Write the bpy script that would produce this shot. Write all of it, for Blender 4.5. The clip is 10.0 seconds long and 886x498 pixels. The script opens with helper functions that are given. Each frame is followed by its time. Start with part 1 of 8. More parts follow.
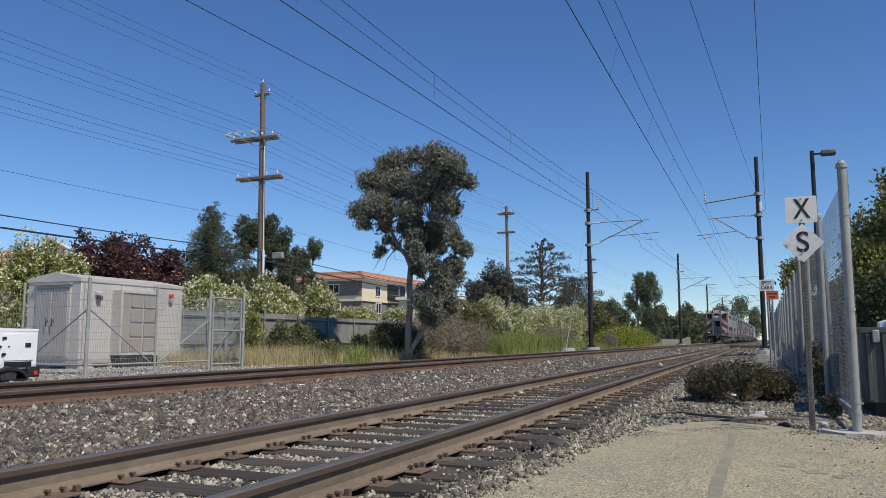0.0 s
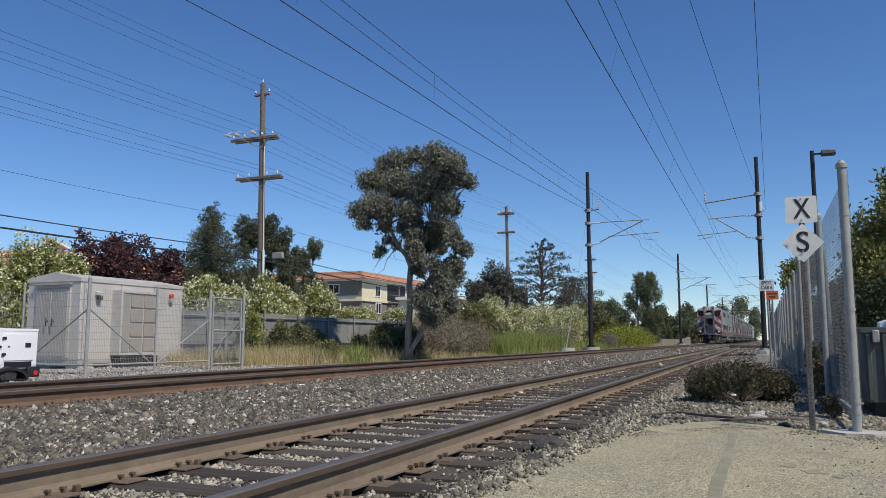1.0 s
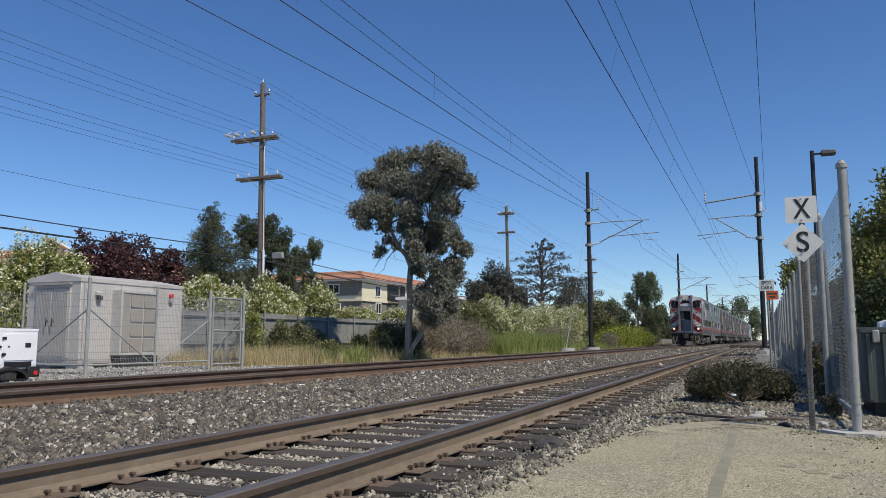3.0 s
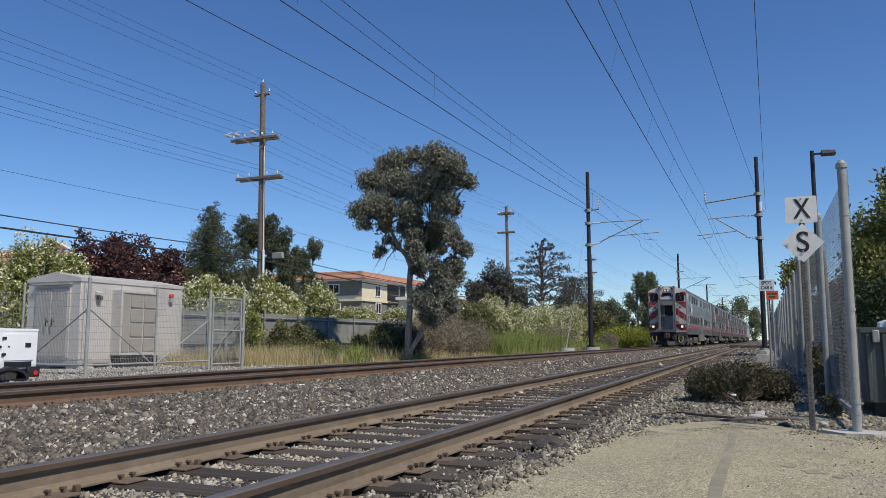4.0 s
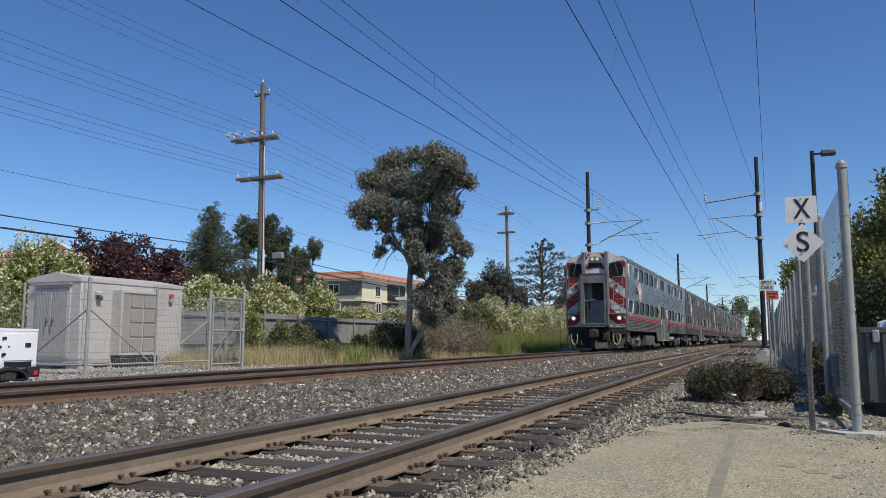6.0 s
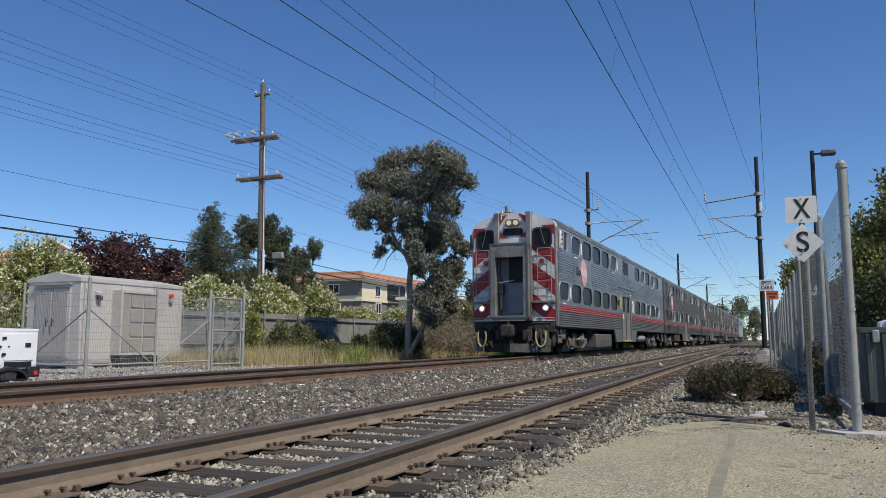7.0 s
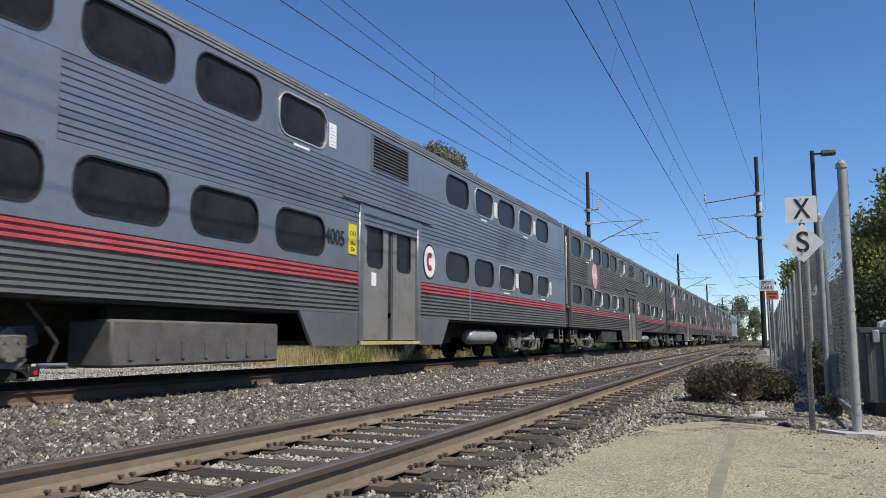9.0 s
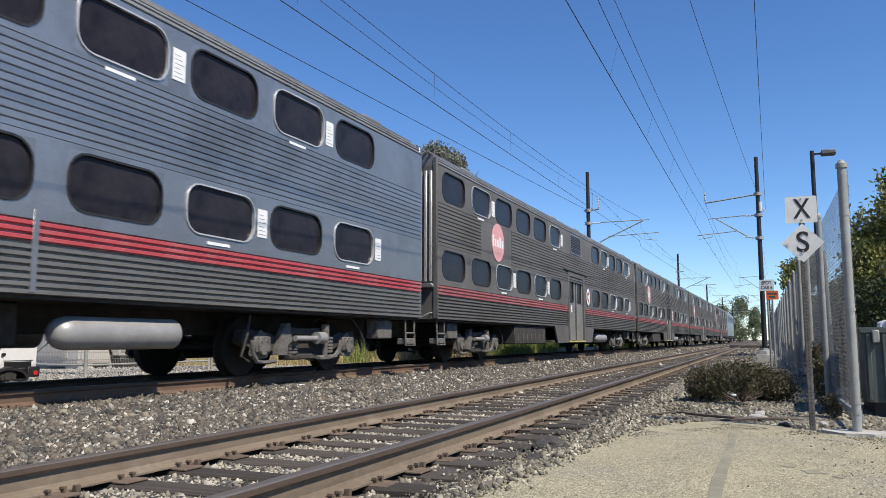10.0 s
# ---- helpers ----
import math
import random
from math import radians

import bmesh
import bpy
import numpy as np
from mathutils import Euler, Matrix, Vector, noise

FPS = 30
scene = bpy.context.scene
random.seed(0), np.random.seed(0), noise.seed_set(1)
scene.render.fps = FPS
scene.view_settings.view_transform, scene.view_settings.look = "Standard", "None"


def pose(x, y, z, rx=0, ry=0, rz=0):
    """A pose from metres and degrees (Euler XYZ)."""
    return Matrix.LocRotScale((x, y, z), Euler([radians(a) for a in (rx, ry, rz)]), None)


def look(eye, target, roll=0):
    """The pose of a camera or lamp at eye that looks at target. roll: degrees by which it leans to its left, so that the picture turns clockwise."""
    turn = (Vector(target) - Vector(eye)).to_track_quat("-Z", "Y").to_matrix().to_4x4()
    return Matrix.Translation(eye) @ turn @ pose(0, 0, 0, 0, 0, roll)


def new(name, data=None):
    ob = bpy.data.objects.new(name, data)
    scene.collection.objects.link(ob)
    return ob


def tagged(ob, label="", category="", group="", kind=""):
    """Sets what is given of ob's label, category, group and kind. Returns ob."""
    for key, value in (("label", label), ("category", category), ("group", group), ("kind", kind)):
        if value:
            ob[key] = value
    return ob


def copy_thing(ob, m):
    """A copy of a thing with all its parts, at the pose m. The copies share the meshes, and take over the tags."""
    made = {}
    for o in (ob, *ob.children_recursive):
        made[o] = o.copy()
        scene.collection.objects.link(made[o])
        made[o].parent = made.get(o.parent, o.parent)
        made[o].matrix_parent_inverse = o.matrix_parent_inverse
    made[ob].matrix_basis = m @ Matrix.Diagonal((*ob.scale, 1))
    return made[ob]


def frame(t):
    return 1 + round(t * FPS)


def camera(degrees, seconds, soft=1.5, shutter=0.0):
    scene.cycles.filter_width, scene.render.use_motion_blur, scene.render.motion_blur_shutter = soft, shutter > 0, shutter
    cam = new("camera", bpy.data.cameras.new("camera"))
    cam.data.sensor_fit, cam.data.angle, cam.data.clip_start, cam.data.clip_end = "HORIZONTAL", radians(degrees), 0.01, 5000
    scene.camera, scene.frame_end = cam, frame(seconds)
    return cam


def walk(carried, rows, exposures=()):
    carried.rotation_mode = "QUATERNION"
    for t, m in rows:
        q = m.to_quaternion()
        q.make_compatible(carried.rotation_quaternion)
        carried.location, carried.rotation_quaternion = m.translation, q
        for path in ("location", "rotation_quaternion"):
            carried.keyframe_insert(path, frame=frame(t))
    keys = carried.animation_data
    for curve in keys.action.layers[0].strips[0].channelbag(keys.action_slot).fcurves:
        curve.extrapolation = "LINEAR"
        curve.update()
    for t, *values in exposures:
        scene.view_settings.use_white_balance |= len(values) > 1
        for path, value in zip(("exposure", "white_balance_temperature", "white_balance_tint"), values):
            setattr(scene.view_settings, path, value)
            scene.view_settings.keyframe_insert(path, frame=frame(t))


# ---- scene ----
# ---------------- camera ----------------
cam = camera(59.7, 10.0, 0.6, 0.1)
EYE = Vector((0.0, 0.0, 0.692))
AIM = Vector((-3.934, 9.119, 0.692 + 1.166))
walk(cam, [(0.0, look(EYE, AIM)), (10.0, look(EYE, AIM))], exposures=[(0.0, 0.0), (7.0, 0.0), (8.3, 0.02), (9.0, 0.22), (10.0, 0.42)])

# ---------------- world and sun ----------------
SUN_DIR = Vector((0.66, -0.29, 0.93)).normalized()
world = bpy.data.worlds.new("sky")
scene.world = world
world.use_nodes = True
wn = world.node_tree
sky = wn.nodes.new("ShaderNodeTexSky")
sky.sky_type = 'NISHITA'
sky.sun_disc = False
sky.sun_elevation = math.asin(SUN_DIR.z)
sky.sun_rotation = math.atan2(SUN_DIR.x, SUN_DIR.y)
sky.altitude = 1000
sky.air_density = 1.0
sky.dust_density = 0.0
sky.ozone_density = 6.0
bg = wn.nodes["Background"]
bg.inputs["Strength"].default_value = 0.12
tone = wn.nodes.new("ShaderNodeHueSaturation")
tone.inputs["Hue"].default_value = 0.505
tone.inputs["Saturation"].default_value = 1.13
wn.links.new(sky.outputs["Color"], tone.inputs["Color"])
wn.links.new(tone.outputs["Color"], bg.inputs["Color"])
sun = new("sun", bpy.data.lights.new("sun", 'SUN'))
sun.data.energy = 4.3
sun.data.angle = radians(0.53)
sun.data.color = (1.0, 0.915, 0.79)
sun.matrix_world = look(SUN_DIR * 200, Vector((0, 0, 0)))


# ---------------- materials ----------------
def material(name, a, b=None, rough=0.7, metal=0.0, scale=6.0, fine=60.0, bump=0.2, dist=0.01, island=0.0, objvar=0.0,
             stain=None, stain_scale=0.7, stain_amount=0.5, spec=0.5, trans=0.0, ior=1.45, stretch=(1, 1, 1)):
    """Two-colour noise surface with grain, relief, optional stains and variation from piece to piece."""
    m = bpy.data.materials.new(name)
    m.use_nodes = True
    nt = m.node_tree
    n, l = nt.nodes, nt.links
    p = n["Principled BSDF"]
    b = b or tuple(c * 0.75 for c in a)
    co = n.new("ShaderNodeTexCoord")
    mp = n.new("ShaderNodeMapping")
    mp.inputs["Scale"].default_value = stretch
    l.new(co.outputs["Object"], mp.inputs["Vector"])
    n1 = n.new("ShaderNodeTexNoise")
    n1.inputs["Scale"].default_value = scale
    n1.inputs["Detail"].default_value = 5
    n1.inputs["Roughness"].default_value = 0.65
    l.new(mp.outputs["Vector"], n1.inputs["Vector"])
    n2 = n.new("ShaderNodeTexNoise")
    n2.inputs["Scale"].default_value = fine
    n2.inputs["Detail"].default_value = 3
    l.new(mp.outputs["Vector"], n2.inputs["Vector"])
    mx = n.new("ShaderNodeMix")
    mx.data_type = 'RGBA'
    mx.inputs["A"].default_value = (*a, 1)
    mx.inputs["B"].default_value = (*b, 1)
    ad = n.new("ShaderNodeMath")
    ad.operation = 'MULTIPLY_ADD'
    ad.inputs[1].default_value = 0.45
    ad.inputs[2].default_value = -0.22
    l.new(n2.outputs["Fac"], ad.inputs[0])
    sm = n.new("ShaderNodeMath")
    sm.operation = 'ADD'
    l.new(n1.outputs["Fac"], sm.inputs[0])
    l.new(ad.outputs[0], sm.inputs[1])
    rp = n.new("ShaderNodeMapRange")
    rp.inputs["From Min"].default_value = 0.3
    rp.inputs["From Max"].default_value = 0.7
    l.new(sm.outputs[0], rp.inputs["Value"])
    l.new(rp.outputs["Result"], mx.inputs["Factor"])
    out = mx.outputs["Result"]
    if stain:
        n3 = n.new("ShaderNodeTexNoise")
        n3.inputs["Scale"].default_value = stain_scale
        n3.inputs["Detail"].default_value = 6
        n3.inputs["Roughness"].default_value = 0.7
        l.new(co.outputs["Object"], n3.inputs["Vector"])
        r3 = n.new("ShaderNodeMapRange")
        r3.inputs["From Min"].default_value = 0.5
        r3.inputs["From Max"].default_value = 0.68
        r3.inputs["To Max"].default_value = stain_amount
        l.new(n3.outputs["Fac"], r3.inputs["Value"])
        m3 = n.new("ShaderNodeMix")
        m3.data_type = 'RGBA'
        m3.inputs["B"].default_value = (*stain, 1)
        l.new(r3.outputs["Result"], m3.inputs["Factor"])
        l.new(out, m3.inputs["A"])
        out = m3.outputs["Result"]
    if island or objvar:
        if island:
            src = n.new("ShaderNodeNewGeometry").outputs["Random Per Island"]
        else:
            src = n.new("ShaderNodeObjectInfo").outputs["Random"]
        amt = island or objvar
        r4 = n.new("ShaderNodeMapRange")
        r4.inputs["To Min"].default_value = 1 - amt
        r4.inputs["To Max"].default_value = 1 + amt
        l.new(src, r4.inputs["Value"])
        hs = n.new("ShaderNodeHueSaturation")
        l.new(r4.outputs["Result"], hs.inputs["Value"])
        l.new(out, hs.inputs["Color"])
        out = hs.outputs["Color"]
    l.new(out, p.inputs["Base Color"])
    p.inputs["Metallic"].default_value = metal
    p.inputs["Specular IOR Level"].default_value = spec
    p.inputs["Transmission Weight"].default_value = trans
    p.inputs["IOR"].default_value = ior
    rr = n.new("ShaderNodeMapRange")
    rr.inputs["To Min"].default_value = max(0.02, rough - 0.1)
    rr.inputs["To Max"].default_value = min(1.0, rough + 0.1)
    l.new(n1.outputs["Fac"], rr.inputs["Value"])
    l.new(rr.outputs["Result"], p.inputs["Roughness"])
    if bump:
        bp = n.new("ShaderNodeBump")
        bp.inputs["Strength"].default_value = bump
        bp.inputs["Distance"].default_value = dist
        l.new(sm.outputs[0], bp.inputs["Height"])
        l.new(bp.outputs["Normal"], p.inputs["Normal"])
    return m


def ramp_material(name, colours, rough=0.85, scale=18.0, bump=0.4, dist=0.01, per_island=True, spec=0.3, translucent=0.0):
    """Each piece takes its own colour from a short list."""
    m = bpy.data.materials.new(name)
    m.use_nodes = True
    nt = m.node_tree
    n, l = nt.nodes, nt.links
    p = n["Principled BSDF"]
    ramp = n.new("ShaderNodeValToRGB")
    ramp.color_ramp.interpolation = 'LINEAR'
    el = ramp.color_ramp.elements
    while len(el) < len(colours):
        el.new(0.5)
    for i, c in enumerate(colours):
        el[i].position = i / (len(colours) - 1)
        el[i].color = (*c, 1)
    src = n.new("ShaderNodeNewGeometry").outputs["Random Per Island"] if per_island else n.new("ShaderNodeObjectInfo").outputs["Random"]
    l.new(src, ramp.inputs["Fac"])
    co = n.new("ShaderNodeTexCoord")
    nz = n.new("ShaderNodeTexNoise")
    nz.inputs["Scale"].default_value = scale
    nz.inputs["Detail"].default_value = 4
    l.new(co.outputs["Object"], nz.inputs["Vector"])
    r4 = n.new("ShaderNodeMapRange")
    r4.inputs["To Min"].default_value = 0.65
    r4.inputs["To Max"].default_value = 1.35
    l.new(nz.outputs["Fac"], r4.inputs["Value"])
    hs = n.new("ShaderNodeHueSaturation")
    l.new(r4.outputs["Result"], hs.inputs["Value"])
    l.new(ramp.outputs["Color"], hs.inputs["Color"])
    l.new(hs.outputs["Color"], p.inputs["Base Color"])
    p.inputs["Roughness"].default_value = rough
    p.inputs["Specular IOR Level"].default_value = spec
    if translucent:
        tr = n.new("ShaderNodeBsdfTranslucent")
        l.new(hs.outputs["Color"], tr.inputs["Color"])
        ms = n.new("ShaderNodeMixShader")
        ms.inputs["Fac"].default_value = translucent
        l.new(p.outputs["BSDF"], ms.inputs[1])
        l.new(tr.outputs["BSDF"], ms.inputs[2])
        l.new(ms.outputs["Shader"], n["Material Output"].inputs["Surface"])
    if bump:
        bp = n.new("ShaderNodeBump")
        bp.inputs["Strength"].default_value = bump
        bp.inputs["Distance"].default_value = dist
        l.new(nz.outputs["Fac"], bp.inputs["Height"])
        l.new(bp.outputs["Normal"], p.inputs["Normal"])
    return m


def glow(name, colour, strength):
    m = bpy.data.materials.new(name)
    m.use_nodes = True
    p = m.node_tree.nodes["Principled BSDF"]
    p.inputs["Base Color"].default_value = (*colour, 1)
    p.inputs["Emission Color"].default_value = (*colour, 1)
    p.inputs["Emission Strength"].default_value = strength
    return m


M = {}
M["dirt"] = material("dry_dirt", (0.22, 0.19, 0.15), (0.13, 0.115, 0.09), 0.95, 0, 1.2, 40, 0.6, 0.03, stain=(0.28, 0.25, 0.2))
M["yard_gravel"] = material("yard_gravel", (0.44, 0.42, 0.385), (0.26, 0.245, 0.225), 0.95, 0, 22, 90, 0.8, 0.03)
M["ballast_bed"] = material("ballast_bed", (0.12, 0.112, 0.103), (0.03, 0.027, 0.025), 0.95, 0, 16, 45, 1.0, 0.05, stain=(0.17, 0.13, 0.1), stain_scale=0.5)
M["stone"] = ramp_material("ballast_stone", [(0.03, 0.028, 0.026), (0.15, 0.138, 0.118), (0.05, 0.047, 0.043), (0.27, 0.235, 0.18), (0.07, 0.067, 0.062), (0.17, 0.14, 0.105), (0.038, 0.037, 0.036), (0.12, 0.112, 0.098), (0.52, 0.5, 0.44)], 0.88, 30, 0.5)
M["pale_stone"] = ramp_material("pale_gravel", [(0.2, 0.18, 0.142), (0.38, 0.35, 0.28), (0.11, 0.1, 0.085), (0.53, 0.49, 0.4), (0.16, 0.136, 0.105)], 0.92, 30, 0.5)
M["yard_stone"] = ramp_material("yard_stone", [(0.25, 0.238, 0.218), (0.4, 0.38, 0.345), (0.17, 0.16, 0.147), (0.48, 0.455, 0.415), (0.22, 0.2, 0.176)], 0.92, 30, 0.5)
M["edge_stone"] = ramp_material("edge_gravel", [(0.125, 0.114, 0.087), (0.33, 0.305, 0.232), (0.06, 0.056, 0.045), (0.19, 0.172, 0.13), (0.5, 0.47, 0.38), (0.085, 0.079, 0.062), (0.23, 0.21, 0.157)], 0.93, 40, 0.6)
M["asphalt"] = material("worn_asphalt", (0.352, 0.318, 0.2), (0.216, 0.194, 0.124), 0.93, 0, 2.2, 70, 0.9, 0.014, stain=(0.235, 0.225, 0.195), stain_scale=0.55, stain_amount=0.85)


def add_aggregate(m, scale, light, dark):
    """Bedded pebbles in the surface: small cells, some light and some dark, standing a little proud."""
    n, l = m.node_tree.nodes, m.node_tree.links
    p = n["Principled BSDF"]
    co = n.new("ShaderNodeTexCoord")
    base = p.inputs["Base Color"].links[0].from_socket
    for sc, col, lo, hi, key in ((scale, light, 0.62, 0.75, 0), (scale * 0.8, dark, 0.66, 0.8, 1)):
        v = n.new("ShaderNodeTexVoronoi")
        v.inputs["Scale"].default_value = sc
        l.new(co.outputs["Object"], v.inputs["Vector"])
        sp = n.new("ShaderNodeSeparateColor")
        l.new(v.outputs["Color"], sp.inputs["Color"])
        r = n.new("ShaderNodeMapRange")
        r.inputs["From Min"].default_value = lo
        r.inputs["From Max"].default_value = hi
        r.inputs["To Max"].default_value = 0.78
        l.new(sp.outputs[key], r.inputs["Value"])
        mx = n.new("ShaderNodeMix")
        mx.data_type = 'RGBA'
        mx.inputs["B"].default_value = (*col, 1)
        l.new(r.outputs["Result"], mx.inputs["Factor"])
        l.new(base, mx.inputs["A"])
        base = mx.outputs["Result"]
    l.new(base, p.inputs["Base Color"])


add_aggregate(M["asphalt"], 155.0, (0.6, 0.55, 0.4), (0.12, 0.107, 0.075))
M["verge"] = material("trodden_gravel", (0.25, 0.228, 0.17), (0.1, 0.09, 0.068), 0.95, 0, 9, 60, 1.0, 0.03, stain=(0.11, 0.098, 0.082), stain_scale=0.8, stain_amount=0.7)
add_aggregate(M["verge"], 45.0, (0.4, 0.365, 0.3), (0.06, 0.055, 0.05))
M["patch"] = material("smooth_joint_filler", (0.265, 0.25, 0.178), (0.2, 0.188, 0.134), 0.85, 0, 5, 60, 0.4, 0.008, stain=(0.32, 0.285, 0.21), stain_scale=2.2, stain_amount=0.7)
M["concrete"] = material("concrete", (0.52, 0.5, 0.46), (0.38, 0.36, 0.33), 0.9, 0, 4, 60, 0.4, 0.01, stain=(0.3, 0.28, 0.25))
M["rail"] = material("rusty_rail_steel", (0.215, 0.17, 0.122), (0.14, 0.108, 0.077), 0.78, 0.05, 3, 50, 0.4, 0.004, stain=(0.3, 0.25, 0.19), stain_scale=1.5, stretch=(1, 0.25, 1))
M["rail_orange"] = material("orange_rail_rust", (0.175, 0.113, 0.076), (0.115, 0.073, 0.05), 0.8, 0.1, 3, 50, 0.4, 0.004, stain=(0.3, 0.21, 0.15), stain_scale=1.5, stretch=(1, 0.25, 1))
M["rail_top"] = material("worn_rail_head", (0.185, 0.165, 0.148), (0.115, 0.1, 0.088), 0.5, 0.35, 2, 40, 0.1, 0.002, stain=(0.13, 0.1, 0.076), stain_scale=1.2, stain_amount=0.7, stretch=(8, 0.3, 1))
M["rail_flank"] = material("dark_rail_flank", (0.115, 0.083, 0.062), (0.07, 0.05, 0.039), 0.75, 0.15, 3, 50, 0.3, 0.003, stretch=(1, 0.25, 1))
M["tar"] = material("broken_tar_lump", (0.075, 0.07, 0.064), (0.035, 0.032, 0.03), 0.95, 0, 12, 70, 1.0, 0.02, stain=(0.15, 0.135, 0.11), stain_scale=5, stain_amount=0.6)
M["tie"] = material("creosoted_timber", (0.085, 0.072, 0.06), (0.034, 0.029, 0.025), 0.9, 0, 3, 40, 0.7, 0.012, objvar=0.3, stretch=(0.3, 6, 6))
M["plate"] = material("dusty_tie_plate", (0.195, 0.146, 0.108), (0.12, 0.087, 0.064), 0.88, 0.1, 8, 60, 0.4, 0.004, objvar=0.2)
M["steel"] = material("stainless_car_side", (0.372, 0.376, 0.376), (0.286, 0.286, 0.284), 0.4, 0.75, 0.7, 30, 0.08, 0.003, stain=(0.17, 0.16, 0.145), stain_scale=0.45, stain_amount=0.6, stretch=(1, 0.5, 2.5))
# Lower ribs: brake dust, and the ground's brown reflection put into the colour.
M["steel_low"] = material("dusty_lower_side", (0.235, 0.23, 0.215), (0.17, 0.162, 0.148), 0.48, 0.4, 0.9, 30, 0.08, 0.003, stain=(0.12, 0.11, 0.094), stain_scale=0.6, stain_amount=0.7, stretch=(1, 0.4, 2.5))
M["steel_pale"] = material("pale_smooth_steel", (0.358, 0.364, 0.366), (0.292, 0.294, 0.294), 0.4, 0.7, 0.8, 30, 0.06, 0.003, stain=(0.17, 0.16, 0.148), stain_scale=0.5, stain_amount=0.5)
# Browner coach steel: grime, plus dim grazing reflections put into the colour.
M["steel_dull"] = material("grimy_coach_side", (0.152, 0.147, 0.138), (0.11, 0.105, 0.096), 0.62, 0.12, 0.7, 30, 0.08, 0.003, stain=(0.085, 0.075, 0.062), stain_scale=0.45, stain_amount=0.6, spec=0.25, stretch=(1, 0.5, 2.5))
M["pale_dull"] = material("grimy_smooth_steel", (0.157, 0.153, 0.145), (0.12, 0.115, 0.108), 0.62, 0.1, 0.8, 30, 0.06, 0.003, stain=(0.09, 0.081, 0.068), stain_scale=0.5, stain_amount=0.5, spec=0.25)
M["roof_steel"] = material("car_roof_steel", (0.245, 0.252, 0.258), (0.165, 0.168, 0.17), 0.6, 0.3, 1.2, 30, 0.15, 0.004, stain=(0.16, 0.15, 0.14), stain_scale=0.6)
M["dark_gap"] = material("gangway_rubber", (0.05, 0.05, 0.05), (0.03, 0.03, 0.03), 0.8, 0, 5, 50, 0.2)
M["under"] = material("grimy_underframe", (0.07, 0.062, 0.056), (0.035, 0.031, 0.028), 0.85, 0.1, 4, 40, 0.4, 0.01)
M["truck"] = material("dusty_truck_casting", (0.19, 0.18, 0.162), (0.08, 0.074, 0.067), 0.8, 0.1, 5, 40, 0.4, 0.01)
M["truck_dark"] = material("oily_truck_frame", (0.075, 0.07, 0.064), (0.04, 0.036, 0.033), 0.8, 0.15, 5, 40, 0.4, 0.01)
M["cab_frame"] = material("scuffed_cab_steel", (0.28, 0.273, 0.262), (0.17, 0.164, 0.155), 0.6, 0.2, 3, 40, 0.2, 0.004, stain=(0.06, 0.055, 0.05), stain_scale=1.6, stain_amount=0.7)
M["door_grey"] = material("blue_grey_door_paint", (0.3, 0.31, 0.33), (0.22, 0.225, 0.24), 0.6, 0.1, 2, 40, 0.1, 0.003, stain=(0.12, 0.12, 0.12), stain_scale=1.8, stain_amount=0.6)
M["box_grey"] = material("dusty_equipment_box", (0.135, 0.13, 0.122), (0.085, 0.081, 0.075), 0.8, 0.1, 4, 40, 0.2, 0.006)
M["wheel"] = material("wheel_steel", (0.036, 0.031, 0.028), (0.022, 0.019, 0.017), 0.7, 0.3, 4, 40, 0.3)
M["tank"] = material("brushed_air_tank", (0.37, 0.36, 0.345), (0.27, 0.262, 0.25), 0.4, 0.2, 3, 40, 0.1)
M["glass"] = material("tinted_window", (0.009, 0.008, 0.011), (0.03, 0.027, 0.031), 0.3, 0, 1.3, 9, 0.0, spec=0.18)
M["trim"] = material("bright_window_trim", (0.62, 0.62, 0.61), (0.5, 0.5, 0.495), 0.35, 0.35, 4, 40, 0.0)
M["dull_trim"] = material("rubber_window_gasket", (0.17, 0.175, 0.18), (0.13, 0.13, 0.135), 0.7, 0.1, 4, 40, 0.0)
M["red"] = material("deep_red_paint", (0.37, 0.024, 0.032), (0.28, 0.018, 0.025), 0.4, 0, 2, 30, 0.1, stain=(0.26, 0.06, 0.06), stain_scale=1.2, stain_amount=0.5)
M["door"] = material("scuffed_door_steel", (0.3, 0.287, 0.258), (0.225, 0.214, 0.192), 0.45, 0.3, 1.4, 30, 0.1, 0.003, stain=(0.13, 0.118, 0.1), stain_scale=2.4, stain_amount=0.55)
# Groove pink: worn rib edges, with the ribs' highlights put into the colour.
M["stripe_back"] = material("worn_pink_groove", (0.3, 0.15, 0.148), (0.18, 0.085, 0.085), 0.5, 0.1, 2, 30, 0.1)
M["stripe_dull"] = material("grimy_side_red", (0.4, 0.115, 0.115), (0.3, 0.085, 0.085), 0.5, 0.05, 2, 30, 0.1, stain=(0.36, 0.2, 0.19), stain_scale=1.5, stain_amount=0.6)
M["stripe_red"] = material("faded_side_red", (0.5, 0.08, 0.088), (0.4, 0.062, 0.07), 0.38, 0.05, 2, 30, 0.1, stain=(0.43, 0.2, 0.19), stain_scale=1.5, stain_amount=0.5)
M["white"] = material("dirty_white_paint", (0.76, 0.75, 0.72), (0.56, 0.55, 0.525), 0.5, 0, 2, 30, 0.1, stain=(0.22, 0.21, 0.19), stain_scale=1.6, stain_amount=0.7)
M["sticker"] = material("white_notice", (0.82, 0.82, 0.8), (0.74, 0.74, 0.73), 0.6, 0, 6, 60, 0.0)
M["pink"] = material("faded_red_emblem", (0.72, 0.38, 0.365), (0.66, 0.31, 0.3), 0.5, 0, 2, 40, 0.0)
